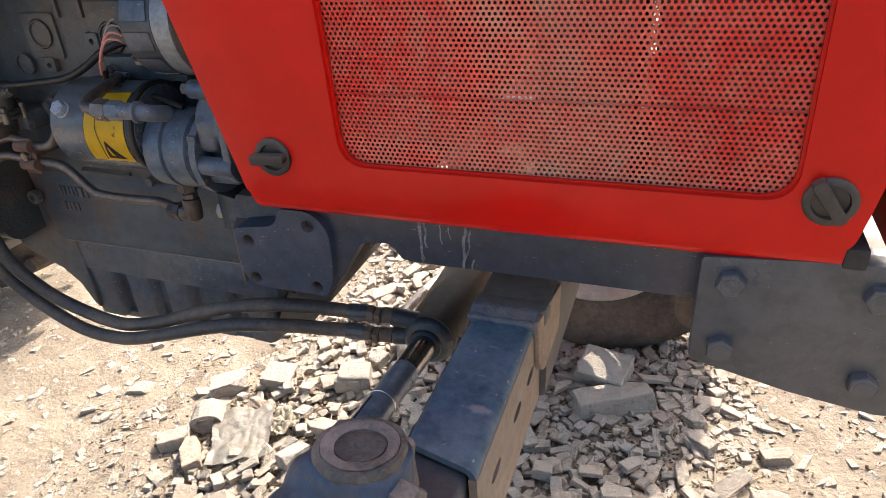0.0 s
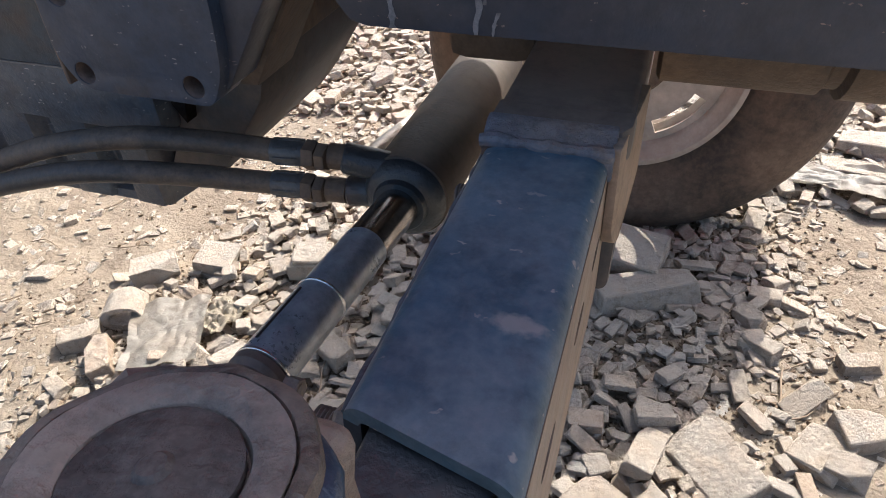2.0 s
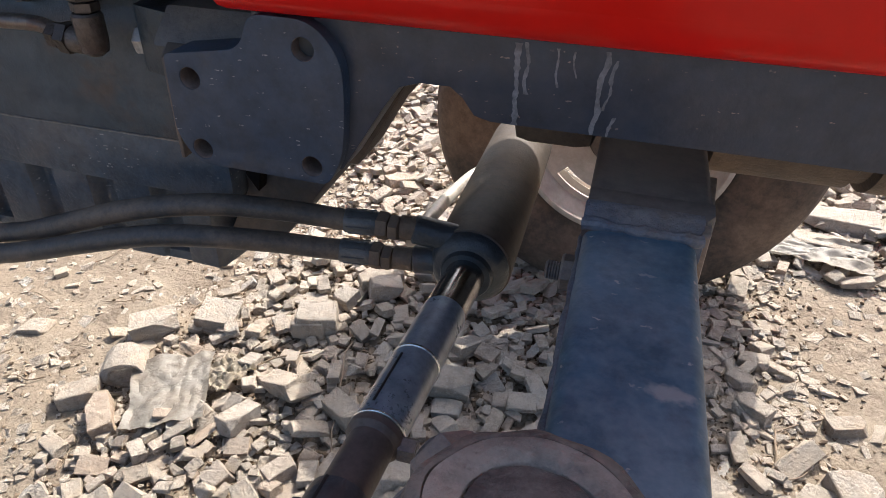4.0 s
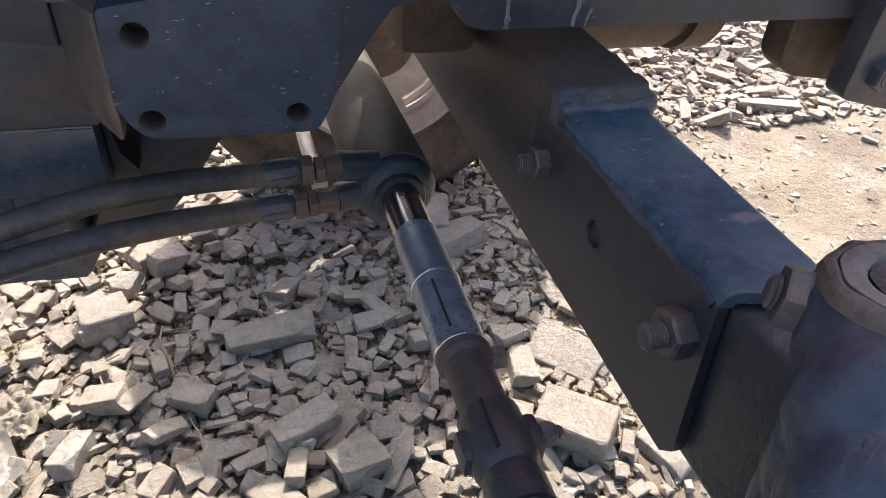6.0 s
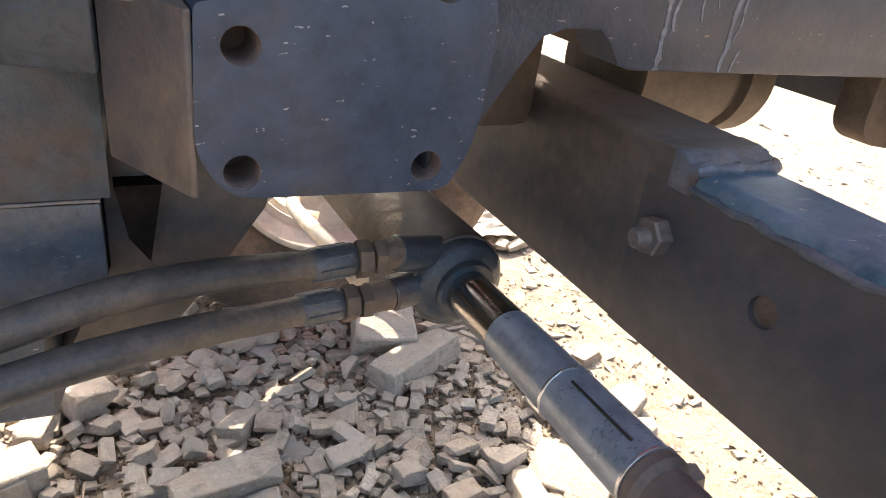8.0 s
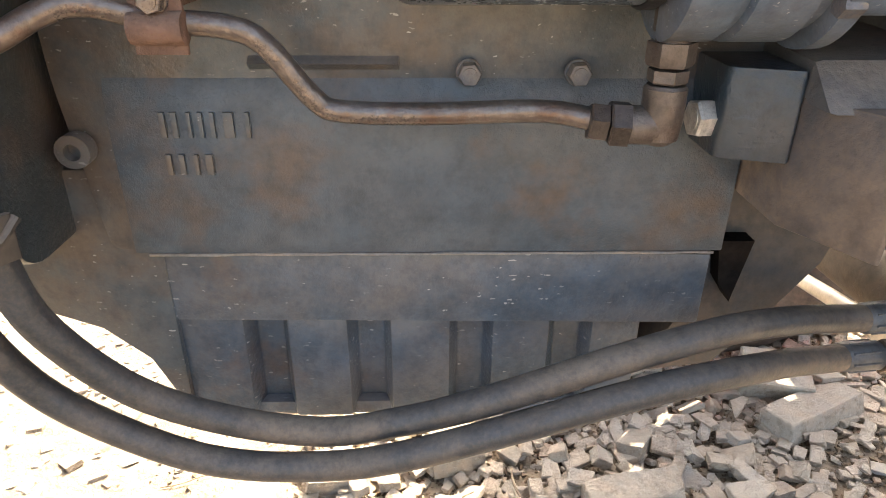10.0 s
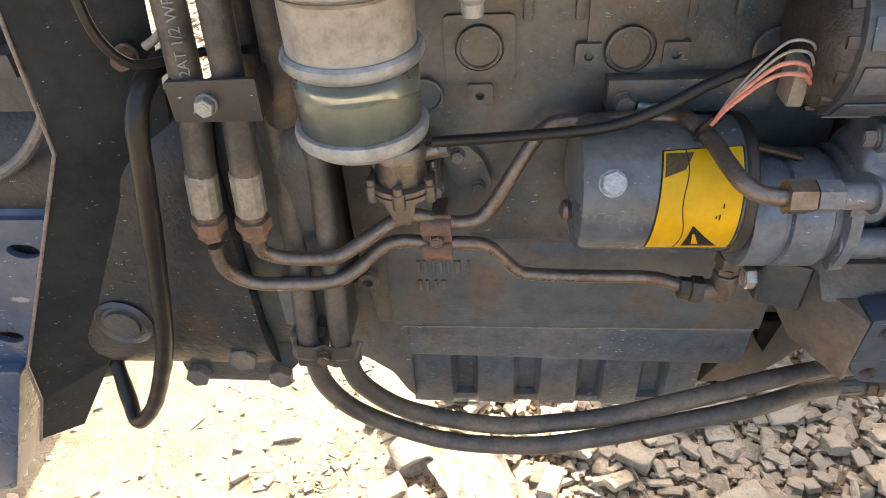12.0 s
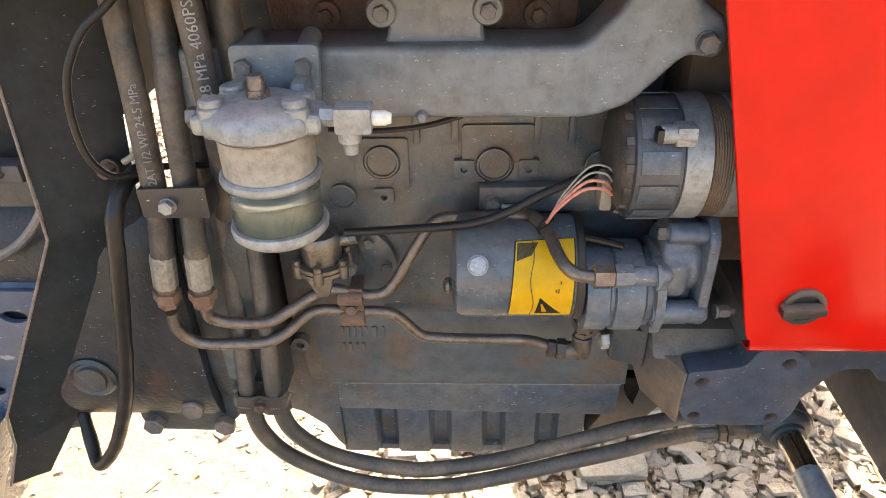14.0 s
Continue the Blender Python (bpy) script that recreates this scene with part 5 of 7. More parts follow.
lathe(bm, [(0.034, 0.0), (0.040, 0.004), (0.040, 0.040), (0.034, 0.052)], (-0.066, 0.064, 0.915), (1, 0.064, 0.915), 32)
box(bm, -0.062, -0.020, 0.036, 0.094, 0.862, 0.972, 0.016, 4)
box(bm, -0.064, -0.034, 0.020, 0.060, 0.882, 0.930, 0.012, 4)
adapter = part("pump_adapter", bm, M_PUMPBLUE, pump, "blue-grey cast pump mounting housing", 60)
soft = adapter.modifiers.new("blend", "REMESH")
soft.mode, soft.voxel_size, soft.use_smooth_shade = "VOXEL", 0.0028, True
adapter.modifiers.new("soften", "SMOOTH").iterations = 5
bm = bmesh.new()
prism(bm, "x", rounded([(0.012, 0.852), (0.030, 0.838), (0.090, 0.838), (0.104, 0.860), (0.100, 0.968), (0.080, 0.984), (0.036, 0.984), (0.014, 0.966)], 0.014, 5), -0.022, -0.010, (), 0.003, 3)
part("adapter_flange", bm, M_PUMPBLUE, adapter, "rounded flange plate")
bm = bmesh.new()
lathe(bm, [(0.0115, 0.0), (0.0130, 0.003), (0.0135, 0.058), (0.011, 0.062)], (-0.072, 0.020, 0.866), (1, 0.020, 0.866), 20)
part("bolt_boss", bm, M_PUMPBLUE, adapter)
for y, z in ((0.034, 0.964), (0.040, 0.846)):
    bm = bmesh.new()
    lathe(bm, [(0.0105, 0.0), (0.0125, 0.002), (0.0125, 0.040), (0.0110, 0.044)], (-0.064, y, z), (1, y, z), 18)
    ear = part("bolt_ear", bm, M_PUMPBLUE, adapter)
    bolt(ear, (-0.064, y, z), (-1, 0, 0), 0.013, 0.009, True)
bolt(pump, (0.002, 0.020, 0.866), (1, 0, 0), 0.014, 0.014, True, M_BOLT, "bolt", 0.3, 0.006)
# elbows on the pump
bm = bmesh.new()
hexagon(bm, (-0.134, -0.034, 0.954), (-0.115, -0.034, 0.954), 0.022, 0.1, 0.2)
lathe(bm, [(0.0105, 0), (0.0105, 0.008)], (-0.115, -0.034, 0.954), (1, -0.034, 0.954), 18)
tube(bm, [(-0.109, -0.034, 0.954), (-0.094, -0.034, 0.954), (-0.085, -0.032, 0.953), (-0.081, -0.023, 0.949), (-0.081, 0.000, 0.942)], 0.0105, 14)
lathe(bm, [(0.0135, 0), (0.0135, 0.004)], (-0.092, -0.035, 0.954), (1, -0.034, 0.954), 18)
part("outlet_elbow", bm, M_PUMPBLUE, pump, "grey hydraulic union")
bm = bmesh.new()
hexagon(bm, (-0.155, -0.034, 0.954), (-0.135, -0.034, 0.954), 0.024, 0.1, 0.2)
part("union_nut", bm, M_PIPE, pump, "rusty brown union nut")
bm = bmesh.new()
lathe(bm, [(0.011, 0.0), (0.0125, 0.003), (0.0125, 0.016), (0.0105, 0.018), (0.0105, 0.030)], (-0.138, 0.064, 0.838), (-0.138, 0.064, 0.5), 18)
hexagon(bm, (-0.138, 0.064, 0.816), (-0.138, 0.064, 0.802), 0.025, 0.15, 0.2)
hexagon(bm, (-0.138, 0.064, 0.800), (-0.138, 0.064, 0.792), 0.021, 0.15, 0.5)
lathe(bm, [(0.0115, 0), (0.0130, 0.002), (0.0130, 0.022), (0.0115, 0.033), (0.006, 0.037)], (-0.138, 0.064, 0.791), (-0.138, 0.064, 0.4), 18)
lathe(bm, [(0.0120, -0.004), (0.0120, 0.022)], (-0.140, 0.064, 0.766), (-0.2, 0.065, 0.7665), 18)
part("inlet_elbow", bm, surface("dull_fitting_steel", (0.105, 0.085, 0.073), 0.40, 0.5, amount=0.35, up=0.2, scale=40, dust=(0.20, 0.165, 0.14), stain=(0.06, 0.034, 0.025), stain_at=0.50, bump=0.4), pump, "worn steel elbow under the pump")
bm = bmesh.new()
hexagon(bm, (-0.158, 0.064, 0.7665), (-0.170, 0.065, 0.767), 0.025, 0.1, 0.1)
hexagon(bm, (-0.171, 0.065, 0.767), (-0.182, 0.066, 0.768), 0.021, 0.1, 0.3)
part("elbow_nut", bm, surface("oily_brown_steel", (0.045, 0.034, 0.028), 0.38, 0.3, amount=0.3, up=0.15, scale=45, dust=(0.13, 0.095, 0.075), bump=0.4), pump, "oily brown elbow nut")

# steel pipes with clamp
bm = bmesh.new()
tube(bm, [(-0.636, 0.008, 0.872), (-0.638, 0.012, 0.845), (-0.630, 0.018, 0.823), (-0.610, 0.020, 0.812), (-0.57, 0.021, 0.811), (-0.535, 0.024, 0.812), (-0.512, 0.034, 0.819), (-0.490, 0.05, 0.832), (-0.470, 0.058, 0.836),
          (-0.432, 0.068, 0.826), (-0.398, 0.073, 0.822), (-0.378, 0.077, 0.812), (-0.352, 0.083, 0.778), (-0.335, 0.085, 0.769), (-0.28, 0.083, 0.768), (-0.21, 0.078, 0.771), (-0.176, 0.068, 0.768)], 0.0072, 14, 6)
part("return_pipe", bm, M_PIPE, tractor, "bent rusty steel hydraulic pipe")
bm = bmesh.new()
tube(bm, [(-0.593, 0.008, 0.880), (-0.594, 0.012, 0.862), (-0.582, 0.017, 0.850), (-0.560, 0.020, 0.845), (-0.528, 0.022, 0.845), (-0.505, 0.034, 0.852), (-0.477, 0.054, 0.862), (-0.455, 0.062, 0.866), (-0.420, 0.068, 0.853),
          (-0.395, 0.070, 0.853), (-0.378, 0.074, 0.866), (-0.350, 0.085, 0.912), (-0.332, 0.093, 0.938), (-0.316, 0.096, 0.948), (-0.290, 0.095, 0.950), (-0.220, 0.075, 0.963), (-0.205, 0.056, 0.968), (-0.195, 0.030, 0.965),
          (-0.190, 0.000, 0.962), (-0.182, -0.024, 0.958), (-0.166, -0.034, 0.954), (-0.130, -0.034, 0.954)], 0.0072, 14, 6)
part("pressure_pipe", bm, M_PIPE, tractor, "bent rusty steel hydraulic pipe")
bm = bmesh.new()
box(bm, -0.447, -0.417, 0.0605, 0.064, 0.808, 0.866, 0.001)
tube(bm, [(-0.447, 0.060, 0.853), (-0.417, 0.060, 0.853)], 0.0095, 14)
tube(bm, [(-0.447, 0.061, 0.823), (-0.417, 0.061, 0.823)], 0.0095, 14)
box(bm, -0.440, -0.424, 0.064, 0.124, 0.832, 0.844, 0.001)
pc = part("pipe_clamp", bm, M_RUST, tractor, "rusty pipe clamp")
bolt(pc, (-0.432, 0.0605, 0.838), (0, -1, 0), 0.013, 0.006, True, M_PIPE)

# fuel filter
filt = empty("fuel_filter")
filt.parent = tractor
tagged(filt, "fuel filter with alloy head and murky glass bowl")
FX, FY = -0.466, -0.052


def on_filter(z):
    return (FX, FY, z)


bm = bmesh.new()
lathe(bm, [(0.044, 0.0), (0.0475, 0.003), (0.0475, 0.014), (0.043, 0.021), (0.032, 0.026), (0.016, 0.029)], on_filter(1.128), on_filter(2), 40)
head = part("filter_head", bm, M_ALU, filt, "dusty cast alloy filter head", 40)
bm = bmesh.new()
box(bm, FX - 0.058, FX + 0.056, FY - 0.022, FY + 0.020, 1.128, 1.147, 0.007, 3)
box(bm, FX - 0.046, FX + 0.044, FY - 0.032, FY + 0.034, 1.127, 1.1475, 0.011, 4)
part("side_ear", bm, M_ALU, head)
for dx, dy in ((-0.038, -0.012), (0.034, -0.014), (-0.030, 0.022), (0.030, 0.024)):
    bm = bmesh.new()
    lathe(bm, [(0.014, 0.0), (0.013, 0.02), (0.010, 0.022)], (FX + dx, FY + dy, 1.132), (FX + dx, FY + dy, 2), 16)
    part("plug_boss", bm, M_ALU, head)
for dx, dy in ((-0.038, -0.012), (0.034, -0.014), (-0.030, 0.022)):
    bm = bmesh.new()
    lathe(bm, [(0.0085, 0.0), (0.011, 0.001), (0.011, 0.005), (0.009, 0.007)], (FX + dx, FY + dy, 1.153), (FX + dx, FY + dy, 2), 16)
    part("head_plug", bm, M_ALU, head)
bm = bmesh.new()
hexagon(bm, on_filter(1.156), on_filter(1.164), 0.019, 0.1)
lathe(bm, [(0.008, 0.0), (0.008, 0.004), (0.0075, 0.005), (0.0075, 0.010), (0.006, 0.012)], on_filter(1.164), on_filter(2), 18)
part("bleed_screw", bm, M_PIPE, head)
bm = bmesh.new()
hexagon(bm, (FX - 0.056, FY, 1.138), (FX - 0.066, FY, 1.138), 0.017, 0.15)
part("side_plug", bm, M_PIPE, head)
bm = bmesh.new()
prism(bm, "y", rounded([(-0.505, 1.128), (-0.425, 1.128), (-0.420, 1.186), (-0.505, 1.186)], 0.008), 0.000, 0.010, (), 0.002)
box(bm, -0.500, -0.486, -0.030, 0.004, 1.128, 1.160, 0.004)
box(bm, -0.444, -0.430, -0.030, 0.004, 1.128, 1.160, 0.004)
for x in (-0.492, -0.436):
    lathe(bm, [(0.010, 0), (0.010, 0.04)], (x, 0.008, 1.176), (x, 0.1, 1.186), 16)
brk = part("filter_bracket", bm, M_MANIF, filt)
for x in (-0.492, -0.436):
    bolt(brk, (x, 0.000, 1.166), (0, -1, 0), 0.015, 0.008, False)
bm = bmesh.new()
lathe(bm, [(0.044, 0.0), (0.0445, 0.002), (0.0425, 0.006), (0.0425, 0.042), (0.045, 0.045)], on_filter(1.083), on_filter(2), 44)
part("filter_can", bm, surface("tan_can", (0.27, 0.25, 0.215), 0.5, 0.25, amount=0.5, up=0.2, dust=(0.33, 0.29, 0.24), scale=25), filt, "dull tan filter body")
bm = bmesh.new()
lathe(bm, [(0.044, 0), (0.0465, 0.002), (0.0475, 0.005), (0.0465, 0.009), (0.044, 0.011)], on_filter(1.079), on_filter(2), 44)
part("clamp_ring", bm, M_ALU, filt)
bm = bmesh.new()
made = bmesh.new()
n = 44
rings = [[made.verts.new((r * math.cos(2 * math.pi * i / n), r * math.sin(2 * math.pi * i / n), h)) for i in range(n)] for r, h in ((0.0425, 0.0), (0.0425, 0.048))]
for i in range(n):
    made.faces.new((rings[0][i], rings[0][(i + 1) % n], rings[1][(i + 1) % n], rings[1][i]))
merge(bm, made, frame_to(on_filter(1.034), on_filter(2)))
bowl = part("glass_bowl", bm, M_GLASS, filt, "murky glass sediment bowl")
bowl.modifiers.new("thick", "SOLIDIFY").thickness = 0.003
bowl.visible_shadow = False
bm = bmesh.new()
lathe(bm, [(0.036, 0.0), (0.0385, 0.010), (0.038, 0.026), (0.024, 0.032), (0.016, 0.036), (0.016, 0.044)], on_filter(1.035), on_filter(2), 32)
part("sediment", bm, M_FUEL, bowl, "cloudy fuel and element inside the bowl")
bm = bmesh.new()
lathe(bm, [(0.028, -0.011), (0.041, -0.009), (0.0462, -0.004), (0.0470, 0.001), (0.0455, 0.005), (0.0425, 0.006)], on_filter(1.0305), on_filter(2), 44)
part("base_ring", bm, M_ALU, filt, "dull alloy base ring")
bm = bmesh.new()
hexagon(bm, (FX + 0.055, FY - 0.008, 1.142), (FX + 0.070, FY - 0.010, 1.142), 0.016, 0.1)
prism(bm, "y", rounded([(-0.398, 1.131), (-0.366, 1.131), (-0.366, 1.154), (-0.398, 1.154)], 0.003), -0.078, -0.056, (), 0.002)
lathe(bm, [(0.010, 0.0), (0.0105, 0.012), (0.007, 0.016), (0.0065, 0.024)], (-0.387, -0.067, 1.134), (-0.387, -0.069, 0.9), 16)
part("fuel_union", bm, M_ALU, filt, "grey alloy fuel union")
bm = bmesh.new()
lathe(bm, [(0.0066, 0), (0.0066, 0.012), (0.0045, 0.017)], (-0.367, -0.067, 1.142), (-0.3, -0.067, 1.142), 14)
part("cut_sleeve", bm, M_WHITE, filt, "white plastic sleeve end")
bm = bmesh.new()
tube(bm, [(-0.43, 0.045, 1.085), (-0.38, 0.04, 1.085), (-0.33, 0.035, 1.092), (-0.29, 0.03, 1.105)], 0.0028, 8)
part("fuel_line", bm, M_CABLE, tractor)

# lift pump
M_PUMP = surface("dark_pump_alloy", (0.15, 0.14, 0.128), 0.30, 0.75, amount=0.35, up=0.15, scale=45, dust=(0.24, 0.2, 0.165), stain=(0.10, 0.07, 0.055), stain_at=0.55)
lift = empty("fuel_lift_pump")
lift.parent = tractor
tagged(lift, "small alloy fuel lift pump")
PX, PY = -0.462, 0.066
bm = bmesh.new()
lathe(bm, [(0.024, 0.0), (0.0245, 0.026), (0.0275, 0.028), (0.0275, 0.034), (0.024, 0.040), (0.016, 0.042)], (PX, PY, 0.908), (PX, PY, 2), 32)
for s in (-1, 1):
    tube(bm, [(PX + s * 0.018, PY, 0.934), (PX + s * 0.038, PY - 0.002, 0.940)], 0.0085, 14)
    hexagon(bm, (PX + s * 0.036, PY - 0.002, 0.939), (PX + s * 0.046, PY - 0.003, 0.942), 0.014, 0.1)
part("pump_dome", bm, M_PUMP, lift, "dull alloy dome")
bm = bmesh.new()
lathe(bm, [(0.030, 0.0), (0.032, 0.001), (0.032, 0.006), (0.030, 0.0065), (0.030, 0.0075), (0.032, 0.008), (0.032, 0.013), (0.028, 0.014)], (PX, PY, 0.896), (PX, PY, 2), 32)
flange = part("pump_flange", bm, M_PUMP, lift)
for i in range(6):
    a = 2 * math.pi * i / 6 + math.pi / 6
    p = Vector((PX + 0.0315 * math.cos(a), PY + 0.0315 * math.sin(a), 0.893))
    bm = bmesh.new()
    lathe(bm, [(0.0058, 0.0), (0.0062, 0.003), (0.0062, 0.017), (0.0048, 0.018), (0.0048, 0.024), (0.003, 0.025)], p, p + Vector((0, 0, 1)), 12)
    part("flange_screw", bm, M_PUMP, flange)
bm = bmesh.new()
prism(bm, "y", rounded([(PX - 0.018, 0.897), (PX + 0.016, 0.897), (PX + 0.008, 0.868), (PX - 0.006, 0.868)], 0.004), PY - 0.024, PY + 0.012, (), 0.003)
part("pump_foot", bm, M_PUMP, lift)
bm = bmesh.new()
box(bm, PX - 0.034, PX + 0.034, PY + 0.012, 0.124, 0.872, 0.902, 0.005)
part("pump_mount", bm, M_ENGINE, lift)
for x in (PX - 0.026, PX + 0.030):
    bolt(lift, (x, PY + 0.020, 0.882), (0, -1, 0), 0.013, 0.008, True)
bm = bmesh.new()
tube(bm, [(PX - 0.046, PY, 0.942), (PX - 0.07, PY + 0.004, 0.944), (PX - 0.1, PY + 0.01, 0.95)], 0.0032, 10)
part("feed_line", bm, M_STEEL, lift)

# ---- clutch housing and gearbox ----
gearbox = empty("gearbox")
gearbox.parent = tractor
tagged(gearbox, "blue-grey cast clutch housing and gearbox")
bm = bmesh.new()
prism(bm, "x", rounded([(0.055, 0.640), (0.030, 0.70), (0.030, 0.95), (0.075, 1.005), (0.13, 0.96), (0.44, 0.83), (0.51, 0.79), (0.51, 0.70), (0.485, 0.640)], 0.03, 5), -0.86, -0.6285, (), 0.002)
part("bell_housing", bm, surface("oily_cast_iron", (0.013, 0.022, 0.030), 0.36, gloss=0.32, amount=0.2, up=0.2, dust=(0.070, 0.052, 0.042), bump=0.5, bump_scale=120, stain=(0.06, 0.036, 0.027), stain_at=0.53, chips=PALE, chip_at=0.86), gearbox, "blue-grey cast bell housing with brown stains")
bm = bmesh.new()
prism(bm, "x", rounded([(0.060, 0.665), (0.043, 0.72), (0.043, 0.95), (0.085, 1.00), (0.14, 0.955), (0.44, 0.83), (0.44, 0.665)], 0.03, 5), -0.6275, -0.545, (), 0.003)
part("flywheel_housing", bm, surface("dark_flange_paint", (0.022, 0.034, 0.041), 0.34, amount=0.22, up=0.25, dust=(0.14, 0.10, 0.075), stain=(0.07, 0.045, 0.032), stain_at=0.54, bump=0.4), gearbox, "grey flywheel housing flange")
bm = bmesh.new()
box(bm, -0.600, -0.565, 0.030, 0.06, 0.740, 0.800, 0.006)
box(bm, -0.600, -0.560, 0.028, 0.06, 0.695, 0.725, 0.006)
part("casting_lug", bm, M_ENGINE, gearbox)
bm = bmesh.new()
prism(bm, "y", rounded([(-0.755, 0.700), (-0.755, 0.632), (-0.740, 0.616), (-0.640, 0.614), (-0.606, 0.650), (-0.604, 0.700)], 0.01), 0.055, 0.20, (), 0.005)
foot = part("lower_flange", bm, M_CAST, gearbox)
bolt(gearbox, (-0.664, 0.046, 0.680), (0, -1, 0), 0.029, 0.014, True, M_BOLT, "bolt", 0.2)
bolt(foot, (-0.632, 0.055, 0.633), (0, -1, 0), 0.026, 0.013, False, M_BOLT, "bolt", 0.4)
bolt(foot, (-0.735, 0.055, 0.633), (0, -1, 0), 0.026, 0.013, False, M_BOLT, "bolt", 0.1)
for p in ((-0.780, 0.030, 0.745),):
    bm = bmesh.new()
    lathe(bm, [(0.030, 0.0), (0.032, 0.003), (0.028, 0.007), (0.024, 0.004), (0.020, 0.004), (0.019, 0.008), (0.004, 0.009)], p, (p[0], -1, p[2]), 32)
    part("shaft_plug", bm, M_CAST, gearbox)
bm = bmesh.new()
lathe(bm, [(0.012, 0.0), (0.012, 0.012), (0.006, 0.0125), (0.006, 0.004)], (-0.522, 0.118, 0.735), (-0.522, 0.0, 0.735), 18)
part("dowel_boss", bm, M_ENGINE, engine)
bm = bmesh.new()
prism(bm, "z", [(-2.1, 0.09), (-1.3, 0.09), (-0.855, 0.06), (-0.855, 0.48), (-1.3, 0.45), (-2.1, 0.45)], 0.60, 0.90, (), 0.02)
part("gearbox_case", bm, M_CAST, gearbox)
bm = bmesh.new()
box(bm, -0.60, -0.55, 0.20, 0.42, 1.12, 1.40, 0.02)
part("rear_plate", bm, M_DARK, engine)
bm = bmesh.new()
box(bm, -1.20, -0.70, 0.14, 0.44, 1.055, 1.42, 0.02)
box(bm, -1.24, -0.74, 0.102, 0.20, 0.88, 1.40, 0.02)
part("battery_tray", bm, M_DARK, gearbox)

# riveted data plate, its print as plain bars
bm = bmesh.new()
prism(bm, "y", [(-0.905, 1.135), (-0.889, 1.137), (-0.862, 1.072), (-0.878, 1.068)], 0.1375, 0.1392)
plate = part("data_plate", bm, surface("worn_plate", (0.45, 0.36, 0.33), 0.5, amount=0.4, scale=50), gearbox, "small worn metal data plate")
for k in range(5):
    t = 0.18 + 0.16 * k
    x, z = -0.897 + 0.027 * t, 1.136 - 0.066 * t
    bm = bmesh.new()
    box(bm, x - 0.004, x + 0.005 - 0.002 * (k % 2), 0.1368, 0.1374, z - 0.003, z + 0.003, 0.0)
    part("print_bar", bm, M_BLACK, plate)

# footboard bracket on the gearbox side
M_STEP = surface("bright_blue_paint", (0.020, 0.052, 0.112), 0.26, amount=0.12, up=0.12, dust=(0.17, 0.15, 0.14), scale=9, chips=(0.42, 0.42, 0.42), chip_at=0.80, chip_sizes=((170.0, 0.22), (66.0, 0.14), (23.0, 0.15)))
step = empty("footboard_bracket")
step.parent = tractor
tagged(step, "bent blue steel footboard bracket with slotted holes")
bm = bmesh.new()
front = [(-0.716, 0.016, 1.27), (-0.735, 0.012, 1.167), (-0.749, 0.010, 0.972), (-0.905, 0.010, 0.690), (-0.920, 0.014, 0.625), (-0.960, 0.016, 0.540)]
back = [(-0.624, 0.060, 1.27), (-0.650, 0.060, 1.115), (-0.660, 0.050, 0.99), (-0.698, 0.050, 0.850), (-0.836, 0.044, 0.660), (-0.915, 0.040, 0.540)]
f = [bm.verts.new(p) for p in front]
k = [bm.verts.new(p) for p in back]
for i in range(5):
    bm.faces.new((f[i], f[i + 1], k[i + 1], k[i]))
bmesh.ops.solidify(bm, geom=bm.faces[:], thickness=0.006)
part("side_web", bm, surface("dark_bracket_paint", (0.020, 0.035, 0.048), 0.38, gloss=0.35, amount=0.14, up=0.12, scale=10, dust=(0.13, 0.10, 0.08), chips=PALE, chip_at=0.86), step, "dark dusty bracket web", 0)
bm = bmesh.new()
tube(bm, [Vector(p) + Vector((-0.001, -0.003, 0)) for p in front], 0.0018, 8, 1)
part("raw_edge", bm, surface("bare_pink_edge", (0.21, 0.170, 0.155), 0.6, amount=0.5, scale=50, dust=(0.10, 0.085, 0.075)), step)
bm = bmesh.new()
prism(bm, "y", [(-0.789, 0.895), (-0.905, 0.686), (-1.10, 0.672), (-1.10, 0.895)], 0.016, 0.024, [circle(-0.838, 0.856, 0.017, 20, 0.009, 0.3), circle(-0.912, 0.732, 0.016, 20, 0.009, 0.3), circle(-0.97, 0.84, 0.016, 20, 0.009, 0.3)], 0.001)
part("slotted_plate", bm, M_STEP, step, "blue plate with oval slots")
bm = bmesh.new()
prism(bm, "x", [(0.016, 0.889), (0.10, 0.945), (0.10, 0.939), (0.022, 0.885)], -1.10, -0.785)
part("sloped_top", bm, M_STEP, step)
bm = bmesh.new()
prism(bm, "y", rounded([(-0.995, 0.685), (-0.912, 0.690), (-1.035, 0.44), (-1.13, 0.42)], 0.01), 0.002, 0.050, (), 0.005)
part("step_leg", bm, M_STEP, step)
bolt(step, (-0.700, 0.046, 1.160), (0.3, -1, 0), 0.017, 0.009, True)
bolt(step, (-0.672, 0.062, 1.182), (0.3, -1, 0), 0.014, 0.008, True)
bolt(step, (-0.672, 0.038, 1.046), (0, -1, 0), 0.016, 0.012, True, M_RUST)
bm = bmesh.new()
box(bm, -1.10, -0.768, 0.03, 0.055, 1.030, 1.052, 0.004)
rod_bar = part("lever_bracket", bm, M_RAIL, step)
bolt(rod_bar, (-0.795, 0.03, 1.042), (0, -0.4, 1), 0.015, 0.008, True)
bm = bmesh.new()
box(bm, -1.10, -0.775, 0.060, 0.10, 0.945, 1.030, 0.01)
part("side_box", bm, M_CAST, step)
bm = bmesh.new()
